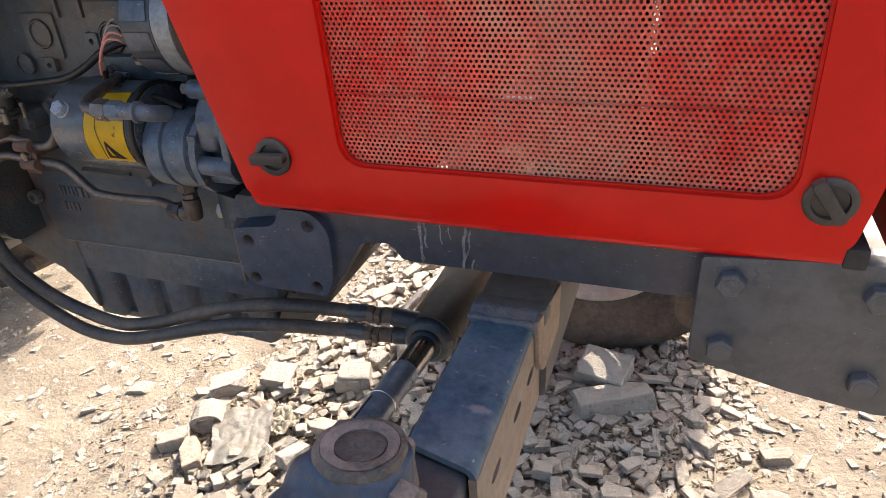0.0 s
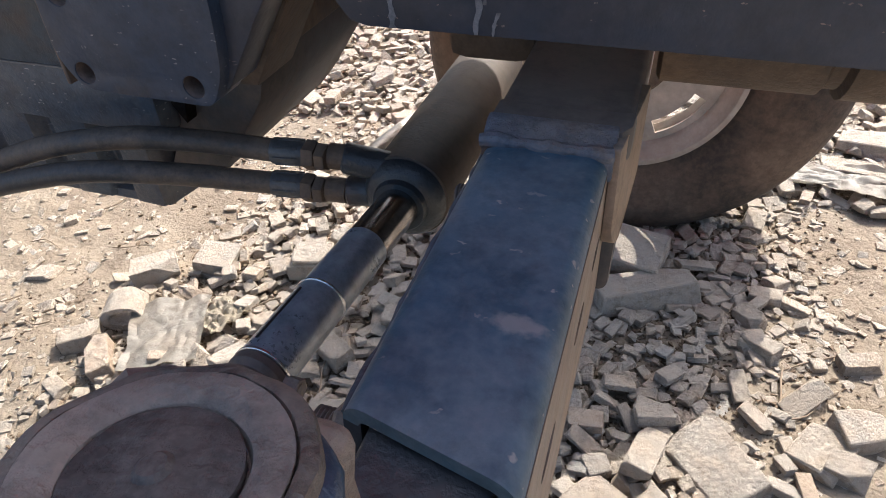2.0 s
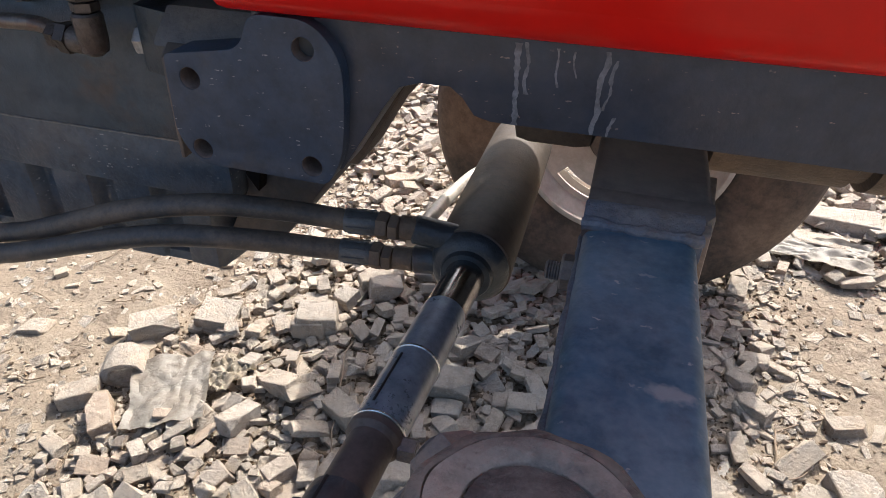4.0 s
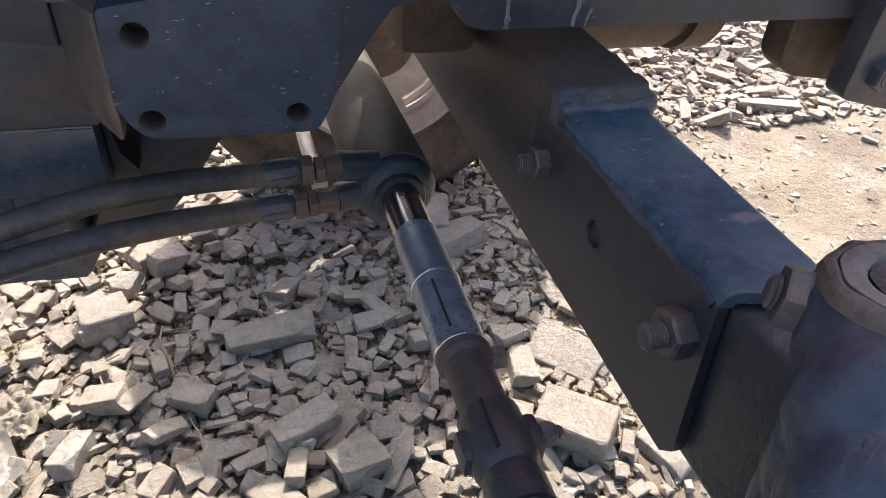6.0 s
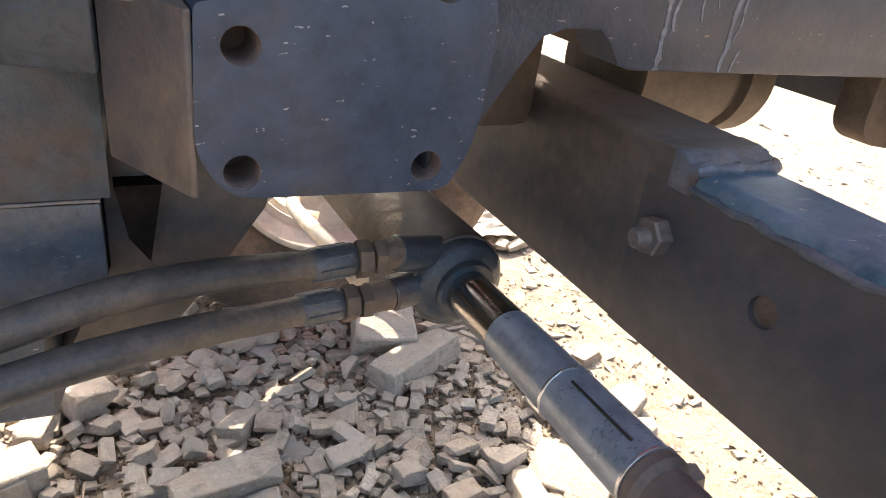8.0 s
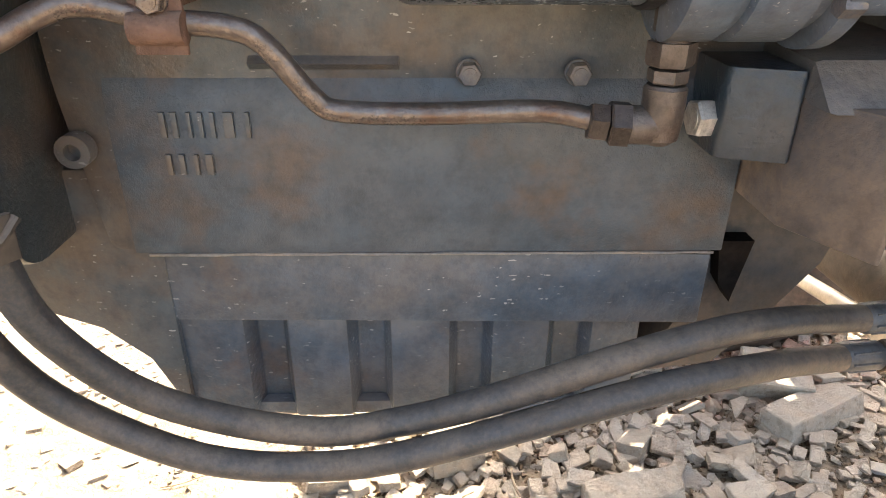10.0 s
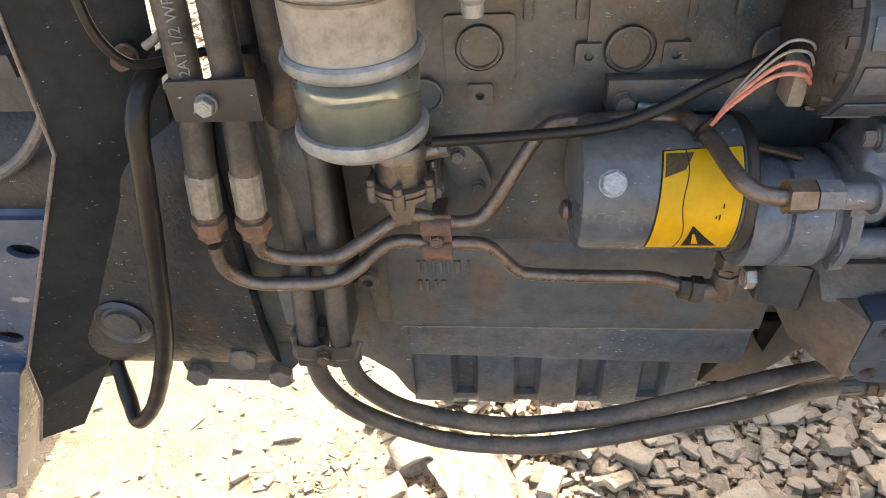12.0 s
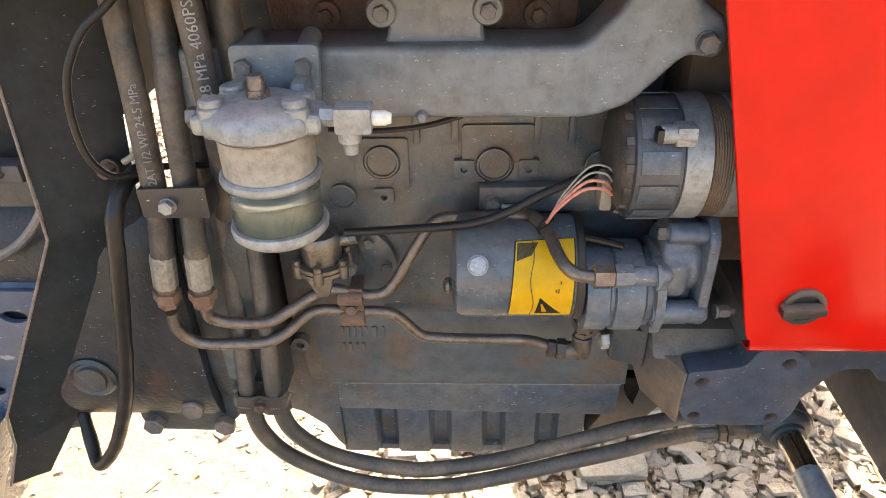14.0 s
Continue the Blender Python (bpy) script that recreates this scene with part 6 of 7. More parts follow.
tube(bm, [(-0.752, 0.035, 1.02), (-0.765, 0.030, 0.99), (-0.80, 0.025, 0.955), (-0.85, 0.02, 0.93)], 0.006, 10)
part("linkage_rod", bm, M_BOLT, step)

# ---- hoses ----
def hose(name, pts, r, label, mat=None, lumps=0.0):
    bm = bmesh.new()
    tube(bm, pts, r, 18, 8, lumps)
    return part(name, bm, mat or M_RUBBER, tractor, label)


UP = [(-0.556, 0.075, 1.22), (-0.545, 0.065, 1.06), (-0.540, 0.055, 0.93), (-0.538, 0.040, 0.83), (-0.540, 0.024, 0.745), (-0.538, 0.024, 0.70), (-0.528, 0.03, 0.645), (-0.49, 0.046, 0.582), (-0.43, 0.058, 0.543),
      (-0.36, 0.060, 0.529), (-0.30, 0.058, 0.540), (-0.25, 0.052, 0.559), (-0.20, 0.050, 0.579), (-0.15, 0.052, 0.597), (-0.10, 0.060, 0.608), (-0.05, 0.074, 0.611), (0.0, 0.092, 0.605), (0.04, 0.108, 0.596), (0.072, 0.1145, 0.592)]
LO = [(-0.592, 0.075, 1.22), (-0.580, 0.065, 1.06), (-0.574, 0.055, 0.93), (-0.573, 0.042, 0.83), (-0.575, 0.026, 0.745), (-0.576, 0.026, 0.70), (-0.572, 0.032, 0.640), (-0.545, 0.045, 0.575), (-0.48, 0.050, 0.525),
      (-0.42, 0.048, 0.508), (-0.35, 0.042, 0.512), (-0.30, 0.036, 0.526), (-0.25, 0.036, 0.541), (-0.20, 0.036, 0.558), (-0.15, 0.040, 0.572), (-0.10, 0.046, 0.582), (-0.05, 0.062, 0.580), (0.0, 0.088, 0.568), (0.03, 0.102, 0.560), (0.064, 0.1145, 0.554)]
hose("steering_hose", UP, 0.0113, "dusty black hydraulic hose sagging under the engine")
hose("steering_hose", LO, 0.0113, "dusty black hydraulic hose sagging under the engine")
bm = bmesh.new()
tube(bm, [(-0.592, 0.026, 0.722), (-0.590, 0.014, 0.712), (-0.576, 0.010, 0.709), (-0.557, 0.014, 0.711), (-0.541, 0.010, 0.709), (-0.526, 0.013, 0.712), (-0.518, 0.024, 0.724)], 0.003, 8)
prism(bm, "z", rounded([(-0.593, 0.020), (-0.588, 0.010), (-0.565, 0.008), (-0.557, 0.012), (-0.549, 0.008), (-0.526, 0.009), (-0.519, 0.022), (-0.523, 0.024), (-0.529, 0.013), (-0.546, 0.0115), (-0.557, 0.0155), (-0.568, 0.0115), (-0.586, 0.0135), (-0.589, 0.024)], 0.002), 0.699, 0.727)
saddle = part("hose_saddle", bm, M_PLASTIC, tractor, "black hose clamp bolted to the housing")
bolt(saddle, (-0.557, 0.012, 0.714), (0, -1, 0), 0.013, 0.007, True, M_PIPE)


def crimp_end(nut, top, parent):
    """Crimped hose end: pale sleeve, then two rusty nuts."""
    nut, top = Vector(nut), Vector(top)
    d = (nut - top).normalized()
    bm = bmesh.new()
    lathe(bm, [(0.0130, 0.0), (0.0142, 0.002), (0.0142, 0.042), (0.012, 0.045)], top, top + d, 12)
    part("crimp_sleeve", bm, M_ZINC, parent, "pale crimped steel sleeve", 20)
    bm = bmesh.new()
    q = top + d * 0.046
    lathe(bm, [(0.011, 0), (0.011, 0.004)], q, q + d, 16)
    hexagon(bm, q + d * 0.004, q + d * 0.018, 0.028, 0.2, 0.4)
    hexagon(bm, q + d * 0.0185, q + d * 0.027, 0.021, 0.15, 0.1)
    part("union_nut", bm, M_RUST, parent, "rusty union nut")


h1 = hose("pressure_hose", [(-0.600, 0.010, 1.30), (-0.604, 0.010, 1.20), (-0.609, 0.010, 1.11), (-0.616, 0.010, 1.02), (-0.624, 0.009, 0.965), (-0.627, 0.009, 0.948)], 0.0128, "black hydraulic hose with pale printed text")
crimp_end((-0.637, 0.008, 0.875), (-0.627, 0.009, 0.953), h1)
h2 = hose("pressure_hose", [(-0.570, 0.030, 1.30), (-0.571, 0.024, 1.20), (-0.575, 0.012, 1.12), (-0.581, 0.010, 1.02), (-0.586, 0.009, 0.965), (-0.588, 0.009, 0.948)], 0.0128, "black hydraulic hose with steel crimped end")
crimp_end((-0.594, 0.008, 0.88), (-0.588, 0.009, 0.953), h2)
h3 = hose("pressure_hose", [(-0.534, -0.004, 1.32), (-0.531, -0.002, 1.22), (-0.533, 0.004, 1.13), (-0.545, 0.03, 1.05), (-0.56, 0.05, 0.98)], 0.0128, "black hydraulic hose with pale printed text")
hose("breather_hose", [(-0.505, 0.02, 1.32), (-0.508, 0.024, 1.20), (-0.515, 0.035, 1.10), (-0.53, 0.05, 1.0)], 0.0135, "dusty grey breather hose")
bm = bmesh.new()
prism(bm, "y", rounded([(-0.624, 1.010), (-0.553, 1.010), (-0.552, 1.046), (-0.624, 1.044)], 0.003), -0.010, -0.0055, (), 0.001)
box(bm, -0.624, -0.620, -0.008, 0.024, 1.012, 1.043, 0.001)
box(bm, -0.557, -0.553, -0.008, 0.024, 1.012, 1.043, 0.001)
cl = part("hose_clamp_plate", bm, surface("black_clamp_paint", (0.009, 0.014, 0.022), 0.35, amount=0.06, up=0.08, chips=PALE, chip_at=0.85, grime_amount=0.2), tractor, "dark blue clamp plate holding two hoses")
bolt(cl, (-0.594, -0.010, 1.026), (0, -1, 0), 0.014, 0.007, True, M_ALU)
hose("wiring_loom", [(-0.634, 0.042, 1.045), (-0.645, 0.015, 1.040), (-0.652, -0.012, 1.018), (-0.662, -0.020, 0.96), (-0.679, -0.018, 0.887), (-0.698, -0.016, 0.81), (-0.712, -0.015, 0.760), (-0.732, -0.013, 0.710), (-0.757, -0.012, 0.658), (-0.782, -0.010, 0.624), (-0.800, -0.002, 0.614), (-0.818, 0.024, 0.624), (-0.845, 0.062, 0.655), (-0.885, 0.085, 0.69), (-0.97, 0.10, 0.72)],
     0.0090, "taped black wiring loom hanging in a loop", M_CABLE, 0.10)
hose("thin_cable", [(-0.57, -0.01, 1.25), (-0.596, -0.018, 1.226), (-0.622, -0.022, 1.205), (-0.645, -0.024, 1.17), (-0.655, -0.024, 1.13), (-0.655, -0.022, 1.09), (-0.646, -0.014, 1.064), (-0.634, 0.002, 1.054), (-0.612, 0.030, 1.050), (-0.575, 0.036, 1.049), (-0.545, 0.036, 1.048)],
     0.0038, "thin black cable looped behind the hoses", M_CABLE)
hose("thin_cable", [(-0.598, 0.0, 1.25), (-0.602, 0.02, 1.15), (-0.615, 0.03, 1.09), (-0.635, 0.03, 1.066), (-0.650, 0.03, 1.056)], 0.0035, "thin grey cable beside the hoses", M_SHEATH_W)


M_PRINT = surface("faded_print", (0.26, 0.27, 0.28), 0.6, amount=0.4, up=0.0, scale=60, dust=(0.16, 0.15, 0.14))


def print_text(body, at, up, size, parent):
    """Pale print that runs up a hose on the side that faces outwards."""
    cu = bpy.data.curves.new("print", "FONT")
    cu.body, cu.size, cu.extrude, cu.resolution_u = body, size, 0.0003, 2
    cu.align_x, cu.align_y = "LEFT", "CENTER"
    tmp = bpy.data.objects.new("print", cu)
    me = bpy.data.meshes.new_from_object(tmp)
    bpy.data.objects.remove(tmp)
    along_, out_ = Vector(up).normalized(), Vector((0.50, -1, 0.1))
    out_ = (out_ - along_ * out_.dot(along_)).normalized()
    side_ = out_.cross(along_)
    m = Matrix((along_, side_, out_)).transposed().to_4x4()
    m.translation = Vector(at) + out_ * 0.0145
    me.transform(m)
    me.materials.append(M_PRINT)
    ob = new("printed_text", me)
    ob.parent = parent
    return tagged(ob, "pale printed hose rating")


print_text("28 MPa 4060PSI", (-0.533, 0.000, 1.140), (0.012, -0.03, 1.0), 0.0145, h3)
print_text("2AT 1/2 WP 24.5 MPa", (-0.614, 0.010, 1.045), (0.065, 0.0, 1.0), 0.0118, h1)

# ---- ground and rubble ----
def ground_height(x, y):
    h = 0.010 * noise.noise((x * 1.3, y * 1.3, 0)) + 0.010 * noise.noise((x * 5, y * 5, 4)) + 0.006 * noise.noise((x * 15, y * 15, 9))
    return h - 0.012


def graded(lo, hi, step, far):
    near = list(np.arange(lo, hi + 1e-6, step))
    tail, d, p = [], step, hi
    while p < far:
        d *= 1.45
        p += d
        tail.append(p)
    return [lo - (t - hi) for t in tail][::-1] + near + tail


gx, gy = graded(-2.4, 2.6, 0.025, 400), graded(-1.0, 3.2, 0.025, 400)
verts = [(x, y, ground_height(x, y) if abs(x) < 30 and abs(y) < 30 else -0.012) for y in gy for x in gx]
w = len(gx)
faces = [(j * w + i, j * w + i + 1, (j + 1) * w + i + 1, (j + 1) * w + i) for j in range(len(gy) - 1) for i in range(w - 1)]
me = bpy.data.meshes.new("ground")
me.from_pydata(verts, [], faces)
me.materials.append(M_DIRT)
me.polygons.foreach_set("use_smooth", [True] * len(me.polygons))
tagged(new("ground", me), "dry tan dirt ground, trampled and littered", "ground", kind="structure")


def stone_mesh(rng, flat, long, chips=5):
    """A broken block: a box, a little out of square, with corners and edges knocked off."""
    bm = bmesh.new()
    bmesh.ops.create_cube(bm, size=1.0)
    for v in bm.verts:
        v.co = Vector((v.co.x * long, v.co.y, v.co.z * flat)) + Vector([rng.uniform(-0.075, 0.075) for _ in range(3)]) * Vector((long, 1, flat)).length * 0.5
    for _ in range(chips):
        d = Vector([rng.choice((-1, 1)) * rng.uniform(0.3, 1) for _ in range(3)])
        d = Vector((d.x / long, d.y, d.z / flat * 0.8)).normalized()
        reach = max(v.co.dot(d) for v in bm.verts)
        geom = bm.verts[:] + bm.edges[:] + bm.faces[:]
        cut = bmesh.ops.bisect_plane(bm, geom=geom, plane_co=d * reach * rng.uniform(0.72, 0.93), plane_no=d, clear_outer=True)
        edges = [g for g in cut["geom_cut"] if isinstance(g, bmesh.types.BMEdge)]
        if edges:
            bmesh.ops.edgeloop_fill(bm, edges=edges)
    bmesh.ops.recalc_face_normals(bm, faces=bm.faces)
    bmesh.ops.bevel(bm, geom=bm.edges[:], offset=0.036, segments=1, affect="EDGES", clamp_overlap=True)
    bmesh.ops.triangulate(bm, faces=[f for f in bm.faces if len(f.verts) > 4])
    low = min(v.co.z for v in bm.verts)
    for v in bm.verts:
        v.co.z -= low
    return bm


def shard_mesh(rng, flat, long):
    """A broken shard: the hull of a few scattered points, with angular faces."""
    bm = bmesh.new()
    for _ in range(rng.randint(9, 13)):
        d = Vector([rng.gauss(0, 1) for _ in range(3)])
        d /= max(abs(c) for c in d) ** 0.75 * d.length ** 0.25
        bm.verts.new((d.x * 0.5 * long, d.y * 0.5, d.z * 0.5 * flat))
    bmesh.ops.convex_hull(bm, input=bm.verts)
    bmesh.ops.delete(bm, geom=[v for v in bm.verts if not v.link_faces], context="VERTS")
    bmesh.ops.dissolve_limit(bm, angle_limit=radians(14), verts=bm.verts, edges=bm.edges)
    bmesh.ops.bevel(bm, geom=bm.edges[:], offset=0.025, segments=1, affect="EDGES", clamp_overlap=True)
    bmesh.ops.triangulate(bm, faces=[f for f in bm.faces if len(f.verts) > 4])
    low = min(v.co.z for v in bm.verts)
    for v in bm.verts:
        v.co.z -= low
    return bm


rng = random.Random(5)
SHAPES = []
for k in range(40):
    flat = rng.choice((0.32, 0.42, 0.50, 0.60, 0.75))
    if k % 5 < 4:
        bm = stone_mesh(rng, flat, rng.choice((1.0, 1.25, 1.5, 1.8, 2.2)), rng.randint(2, 5))
    else:
        bm = shard_mesh(rng, flat, rng.choice((1.1, 1.35, 1.7, 2.1)))
    me = bpy.data.meshes.new("broken_stone")
    bm.to_mesh(me)
    bm.free()
    me.materials.append(M_STONE)
    SHAPES.append(me)


def density(x, y):
    """How thickly the rubble lies: heaped under the front axle, thin on the trodden dirt to both sides."""
    n = 0.25 * noise.noise((x * 1.6, y * 1.6, 7)) + 0.15 * noise.noise((x * 5, y * 5, 2))
    mid = 0.10 * (y - 0.4)
    heap = 1.0 - max(0.0, (mid - 0.36 - x) / 0.34, (x - mid - 0.50) / 0.26)
    far = 0.9 - max(0.0, abs(x - 1.05 - 0.1 * y) - 0.45) * 1.5 if y > 1.12 - 0.1 * x else 0.0
    behind = 0.8 - max(0.0, abs(x - 0.1) - 1.1) * 0.8 - max(0.0, y - 2.2) * 0.5 if y > 1.3 else 0.0
    aside = 0.55 if x < -1.2 and y > 1.5 else 0.0
    return max(0.03, min(1.0, max(heap, far, behind, aside) + n))


cells = {}


def is_free(x, y, r, tight):
    i, j = int(x // 0.14), int(y // 0.14)
    for a in (i - 1, i, i + 1):
        for b_ in (j - 1, j, j + 1):
            for px, py, pr in cells.get((a, b_), ()):
                if (px - x) ** 2 + (py - y) ** 2 < ((pr + r) * tight) ** 2:
                    return False
    return True


def take(x, y, r):
    cells.setdefault((int(x // 0.14), int(y // 0.14)), []).append((x, y, r))


def slab(name, x, y, sx, sy, sz, turn, label, tip=(0, 0), seed=1, z=0.0, chips=4):
    r = random.Random(seed)
    bm = stone_mesh(r, sz / sy, sx / sy, chips)
    s = sy * 0.86
    bmesh.ops.scale(bm, verts=bm.verts, vec=(s, s, s))
    ob = part(name, bm, M_STONE, None, "", 0)
    ob.matrix_world = pose(x, y, ground_height(x, y) - 0.004 + z, tip[0], tip[1], turn)
    k = max(1, int(sx / sy + 0.5))
    for i in range(k):
        d = (i - (k - 1) / 2) * sy
        take(x + d * math.cos(radians(turn)), y + d * math.sin(radians(turn)), sy * 0.5)
    return tagged(ob, label, "stone", "rubble")


# pieces that stand out
slab("long_brick", 0.415, 0.640, 0.215, 0.075, 0.060, 22, "long grey brick lying under the axle", (-8, 0), 3)
slab("stone_slab", 0.375, 0.745, 0.15, 0.11, 0.075, -12, "wedge-shaped grey slab leaning behind a long brick", (8, 6), 8, 0.01)
slab("long_brick", 0.022, 0.476, 0.185, 0.060, 0.050, 2, "long narrow grey brick piece among the rubble", (0, 0), 13, 0.012)
slab("pale_rock", 0.483, 0.140, 0.140, 0.100, 0.075, -40, "chunky pale rock half in the sun", (0, 0), 21)
slab("pale_slab", 0.368, 0.155, 0.15, 0.085, 0.045, 62, "flat pale slab beside the tie rod", (0, 5), 33)
slab("pale_slab", 0.540, 0.300, 0.16, 0.11, 0.030, -48, "flat pale slab with chipped edges", (5, 0), 41)
slab("pale_slab", 0.610, 0.064, 0.11, 0.055, 0.030, -65, "thin pale slab on the dirt", (0, 0), 52)
slab("pale_rock", 0.722, 0.338, 0.065, 0.055, 0.035, -20, "pale angular rock on bare dirt", (0, 0), 61)
slab("brick_block", 0.612, 0.560, 0.075, 0.038, 0.034, -35, "pale oblong brick block at the edge of the shade", (0, 0), 66)
slab("brick_block", -0.161, 0.720, 0.085, 0.055, 0.050, 25, "sunlit cream brick block on the heap", (0, 10), 71, 0.02)
slab("rough_rock", -0.278, 0.575, 0.080, 0.060, 0.050, 10, "rough cream rock on the heap", (0, 0), 72, 0.01)
slab("brick_block", -0.170, 0.215, 0.060, 0.040, 0.035, 55, "blue-grey brick block in the rubble", (0, 0), 73, 0.012)
slab("brick_block", 0.060, 0.250, 0.125, 0.052, 0.045, 24, "oblong grey brick block in the rubble", (0, 0), 74, 0.010)
slab("grey_rock", 0.130, 0.165, 0.085, 0.075, 0.055, 20, "chunky grey rock with chipped corners in the rubble", (0, 0), 76, 0.004, 7)
slab("brick_block", -0.118, 0.372, 0.085, 0.050, 0.040, -30, "grey brick block tilted on the heap", (8, 0), 75, 0.012)
slab("long_slab", 0.900, 1.310, 0.20, 0.10, 0.045, -14, "long pale slab in the sun", (0, 0), 81)
slab("long_slab", 0.830, 1.190, 0.16, 0.08, 0.040, -8, "long pale slab beside flat fragments", (0, 0), 82)
slab("long_slab", 1.55, 1.05, 0.20, 0.05, 0.035, -25, "long pale kerb piece on the dirt", (0, 0), 83)
slab("pale_rock", -0.62, 0.50, 0.11, 0.075, 0.045, 40, "pale rock at the edge of the heap", (0, 0), 84)
slab("tan_rock", -0.50, 0.56, 0.10, 0.085, 0.050, 10, "tan rock with a rounded face", (0, 8), 85)
slab("pale_rock", 0.748, 0.412, 0.085, 0.070, 0.045, 20, "pale triangular rock on the dirt", (0, 0), 86)
slab("pale_slab", 0.690, 0.365, 0.10, 0.085, 0.028, 60, "flat pale three-cornered slab on the dirt", (0, 0), 87)
slab("brick_block", 0.627, 0.703, 0.070, 0.042, 0.035, -8, "pale brick block beside the axle shade", (0, 0), 88)
slab("brick_block", 0.597, 0.630, 0.060, 0.040, 0.035, -40, "pale brick block beside the axle shade", (0, 0), 89)
slab("brick_block", 0.768, 0.562, 0.075, 0.040, 0.030, 15, "pale oblong brick block on bare dirt", (0, 0), 90)
slab("big_block", -0.188, 0.768, 0.115, 0.060, 0.050, 38, "cream brick block tipped on the heap", (6, 0), 91, 0.015)
slab("big_block", -0.269, 0.592, 0.100, 0.085, 0.055, 15, "cracked cream block on the heap", (0, 0), 92, 0.01)
slab("brick_block", -0.300, 0.300, 0.085, 0.045, 0.045, 70, "cream brick block tipped on end", (0, 12), 93, 0.008)
slab("brick_block", -0.560, 0.250, 0.120, 0.050, 0.045, -50, "long cream brick block on the dirt", (0, 0), 94)
slab("brick_block", -0.640, 0.285, 0.090, 0.055, 0.045, 35, "cream brick block on the dirt", (0, 0), 95)


def sheet(name, x, y, sx, sy, turn, high, mat, label, category, seed):
    """A thin crumpled sheet with an uneven rim, lying on the rubble."""
    bm = bmesh.new()
    n = 30
    grid = []
    for j in range(n + 1):
        row = []
        for i in range(n + 1):
            u, v = i / n - 0.5, j / n - 0.5
            k = 1 + 0.35 * noise.noise((math.atan2(v, u) * 1.3, seed, 3))
            w = abs(noise.noise((u * 2.6 + seed, v * 2.6, 1))) + 0.35 * abs(noise.noise((u * 7, v * 7 + seed, 5)))
            row.append(bm.verts.new((u * sx * k, v * sy * k, high * (0.25 + w * 1.3))))
        grid.append(row)
    for j in range(n):
        for i in range(n):
            bm.faces.new((grid[j][i], grid[j][i + 1], grid[j + 1][i + 1], grid[j + 1][i]))
    bmesh.ops.solidify(bm, geom=bm.faces[:], thickness=0.0006)
    ob = part(name, bm, mat, None, "", 25)
    ob.matrix_world = pose(x, y, ground_height(x, y) + 0.020, 0, 0, turn)
    take(x, y, min(sx, sy) * 0.5)
    return tagged(ob, label, category)


M_FILM = surface("dusty_plastic_film", (0.42, 0.40, 0.355), 0.32, amount=0.5, up=0.2, dust=(0.40, 0.335, 0.26), scale=22, bump=1.0, bump_scale=70)
M_SCRAP = surface("yellowed_paper", (0.50, 0.44, 0.34), 0.7, amount=0.3, up=0.2, dust=(0.46, 0.38, 0.28), scale=20)
sheet("plastic_sheet", -0.465, 0.335, 0.15, 0.19, 25, 0.013, M_FILM, "crumpled dusty clear plastic sheet on the rubble", "plastic sheet", 4)
sheet("paper_scrap", -0.380, 0.405, 0.09, 0.07, 60, 0.022, M_SCRAP, "crumpled yellowed paper scrap in the rubble", "paper scrap", 9)
sheet("plastic_sheet", 0.80, 1.13, 0.26, 0.12, -10, 0.018, M_FILM, "flat dusty plastic sheet among the far rubble", "plastic sheet", 15)

# hollow broken pipe piece
bm = bmesh.new()
prism(bm, "y", circle(0, 0.025, 0.042, 20, 0.030), -0.035, 0.035, [circle(0.004, 0.026, 0.030, 18, 0.018)], 0.004)
for v in bm.verts:
    v.co += 0.005 * Vector(noise.noise_vector(v.co * 40))
ob = part("hollow_rock", bm, M_STONE, None, "", 25)
ob.matrix_world = pose(-0.597, 0.372, ground_height(-0.597, 0.372) + 0.002, 0, 0, 25)
take(-0.597, 0.372, 0.045)
tagged(ob, "tan hollow pipe fragment half buried in dirt", "stone", "rubble")

# stick and twigs
bm = bmesh.new()
box(bm, -0.011, 0.011, -0.055, 0.055, 0.0, 0.012, 0.002)
ob = part("wood_stick", bm, surface("grey_wood", (0.26, 0.21, 0.16), 0.8, amount=0.3, scale=40, bump=0.6), None)
ob.matrix_world = pose(0.672, 0.262, ground_height(0.672, 0.262) + 0.004, 0, 0, 12)
tagged(ob, "short flat grey wooden stick on the dirt", "stick")
M_TWIG = surface("dry_straw", (0.22, 0.165, 0.11), 0.8, amount=0.2, scale=60)
r = random.Random(3)
for k in range(20):
    x, y = (r.uniform(-0.55, -0.1), r.uniform(0.15, 0.5)) if k < 8 else (r.uniform(-1.1, -0.55), r.uniform(0.3, 0.9))
    if k > 16:
        x, y = r.uniform(0.55, 1.0), r.uniform(0.3, 0.7)
    length = r.uniform(0.05, 0.14)
    bm = bmesh.new()
    tube(bm, [(-length / 2, 0, 0), (-length / 6, r.uniform(-0.012, 0.012), 0.003), (length / 5, r.uniform(-0.012, 0.012), 0.004), (length / 2, r.uniform(-0.01, 0.01), 0.001)], r.uniform(0.0010, 0.0020), 6, 3)
    ob = part("dry_twig", bm, M_TWIG, None)
    ob.matrix_world = pose(x, y, ground_height(x, y) + (0.022 if -0.4 < x < 0.5 else 0.003), 0, 0, r.uniform(0, 180))
    tagged(ob, "thin dry straw-coloured twig on rubble", "twig", "twigs")

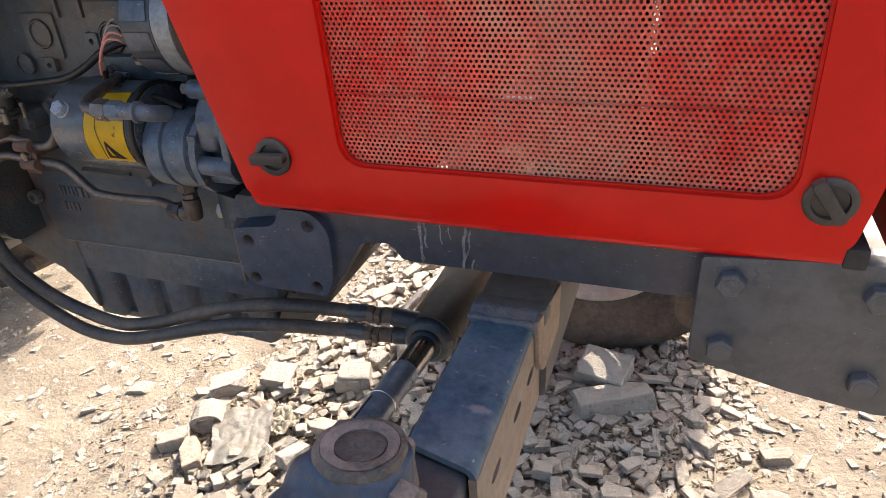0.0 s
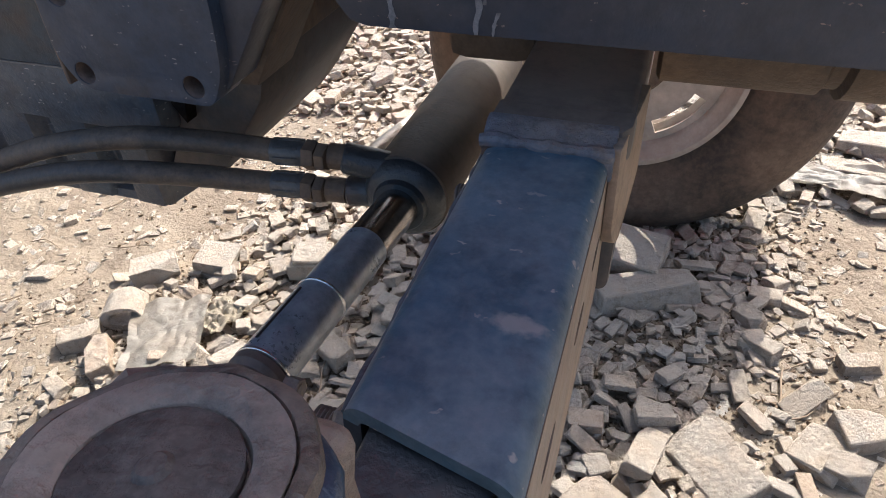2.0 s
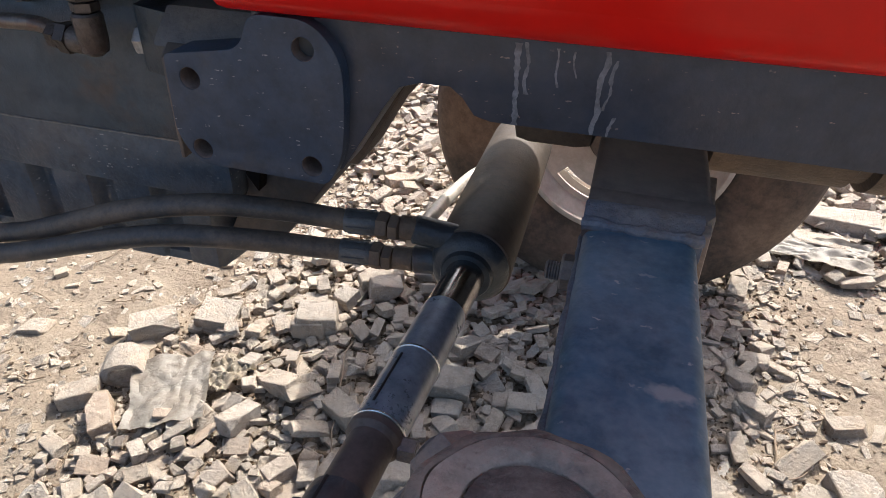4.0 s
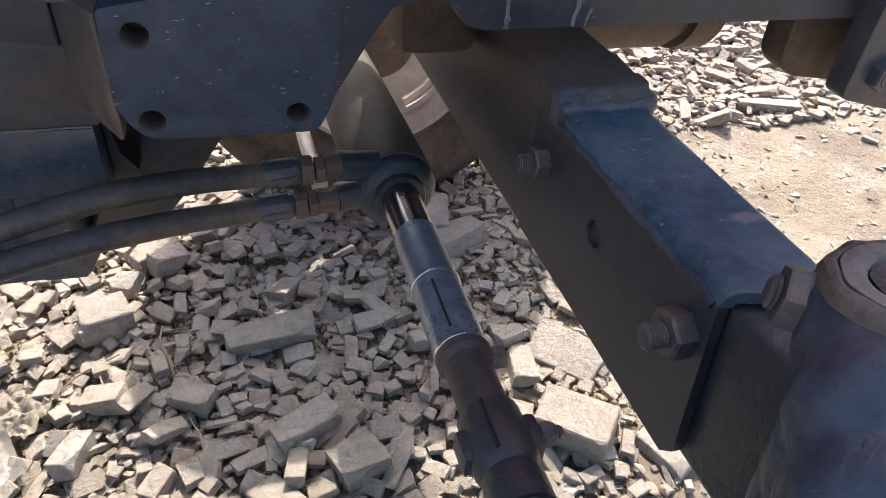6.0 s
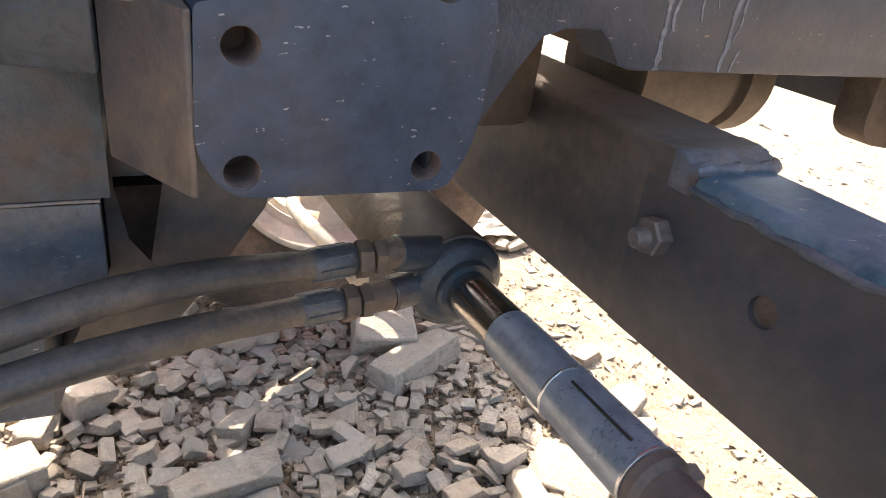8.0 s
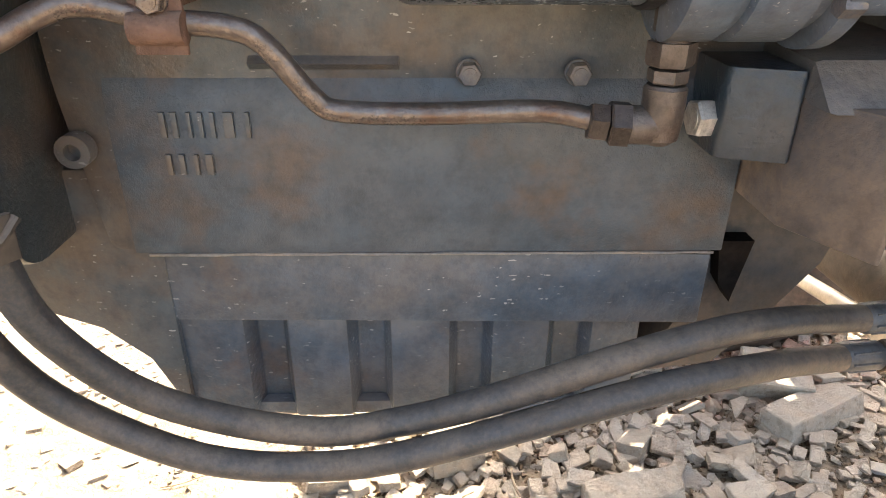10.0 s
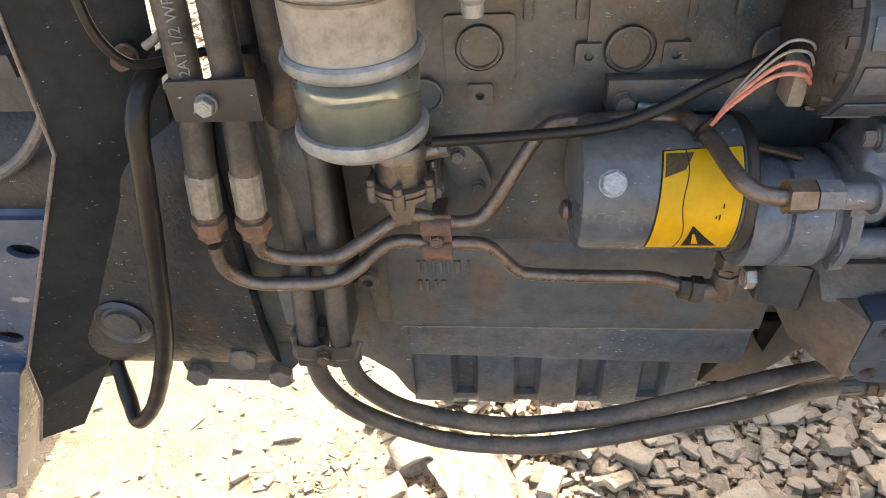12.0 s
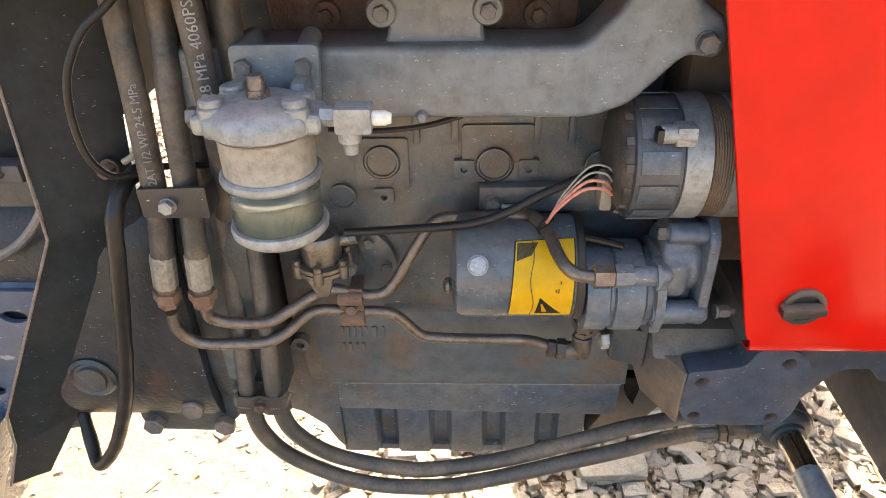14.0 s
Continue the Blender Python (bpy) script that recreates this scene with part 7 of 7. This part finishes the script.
rng = random.Random(17)
singles = 0
small_v, small_f = [], []
SHAPE_DATA = [(np.array([v.co for v in me.vertices]), [tuple(p.vertices) for p in me.polygons]) for me in SHAPES]
for size_lo, size_hi, tries, tight, high in ((0.052, 0.068, 900, 0.72, 0.018), (0.036, 0.050, 11000, 0.58, 0.028), (0.024, 0.036, 60000, 0.55, 0.018), (0.012, 0.024, 90000, 0.52, 0.012), (0.006, 0.012, 52000, 0.5, 0.0)):
    for _ in range(tries):
        x, y = rng.uniform(-2.6, 3.2), rng.uniform(-0.4, 4.2)
        if y > 1.5 and size_hi < 0.03:
            continue
        if rng.random() > density(x, y) ** (1.3 if size_hi > 0.03 else 0.7):
            continue
        if size_lo > 0.025 and x > 0.36 and y < 1.0 and rng.random() < (0.8 if size_lo > 0.035 else 0.45):
            continue
        s = rng.uniform(size_lo, size_hi)
        r = s * 0.55
        if not is_free(x, y, r, tight):
            continue
        take(x, y, r)
        k = rng.randrange(len(SHAPES))
        z = ground_height(x, y) - 0.12 * s + rng.uniform(0, high) * (density(x, y) > 0.6)
        m = Matrix.LocRotScale((x, y, z), Euler((rng.gauss(0, 0.24), rng.gauss(0, 0.24), rng.uniform(0, 6.28))), (s * 0.74, s * 0.74, s * (0.74 if density(x, y) > 0.35 else 0.42)))
        # the heap thins out in a ragged border
        if min(x + 2.6, 3.2 - x, 4.2 - y) < 0.35 + 0.5 * noise.noise((x * 1.4, y * 1.4, 11)) + 0.45 * noise.noise((x * 9, y * 9, 3)):
            continue
        near = -0.45 < x < 0.75 and 0.12 < y < 0.85 and size_lo > 0.03
        if near and singles < 290:
            ob = new("broken_stone", SHAPES[k])
            ob.matrix_world = m
            tagged(ob, "broken grey-tan stone in the rubble heap", "stone", "rubble")
            singles += 1
        else:
            vs, fs = SHAPE_DATA[k]
            base = len(small_v)
            mm = np.array(m)
            small_v.extend(map(tuple, vs @ mm[:3, :3].T + mm[:3, 3]))
            small_f.extend(tuple(i + base for i in f) for f in fs)
M_SOIL = surface("dark_soil", (0.155, 0.112, 0.078), 0.95, amount=0.35, up=0.15, dust=(0.30, 0.235, 0.165), scale=20, bump=0.6, gloss=0.1)
rng = random.Random(29)
crumbs = []
for _ in range(10):
    bm = bmesh.new()
    for _ in range(9):
        d = Vector([rng.gauss(0, 1) for _ in range(3)]).normalized() * rng.uniform(0.35, 0.55)
        bm.verts.new((d.x, d.y, d.z * 0.7))
    bmesh.ops.convex_hull(bm, input=bm.verts)
    bmesh.ops.delete(bm, geom=[v for v in bm.verts if not v.link_faces], context="VERTS")
    bm.verts.index_update()
    crumbs.append((np.array([v.co for v in bm.verts]), [tuple(v.index for v in f.verts) for f in bm.faces]))
    bm.free()
soil_v, soil_f = [], []
for _ in range(42000):
    x, y = rng.uniform(-0.9, 1.3), rng.uniform(-0.1, 1.3)
    if rng.random() > density(x, y) * 0.9:
        continue
    size = rng.uniform(0.003, 0.010) if rng.random() < 0.85 else rng.uniform(0.010, 0.018)
    vs, fs = crumbs[rng.randrange(10)]
    a = rng.uniform(0, 6.28)
    turn = np.array([[math.cos(a), -math.sin(a), 0], [math.sin(a), math.cos(a), 0], [0, 0, 1]]) * size
    base = len(soil_v)
    soil_v.extend(map(tuple, vs @ turn.T + np.array((x, y, ground_height(x, y) + size * 0.2))))
    soil_f.extend(tuple(i + base for i in f) for f in fs)
me = bpy.data.meshes.new("soil_crumbs")
me.from_pydata(soil_v, [], soil_f)
me.materials.append(M_SOIL)
tagged(new("soil_crumbs", me), "dark brown crumbly soil between the stones", "soil", kind="stuff")
me = bpy.data.meshes.new("rubble")
me.from_pydata(small_v, [], small_f)
me.materials.append(M_GRAVEL)
tagged(new("rubble", me), "scattered broken brick and stone rubble on dirt", "rubble", kind="stuff")
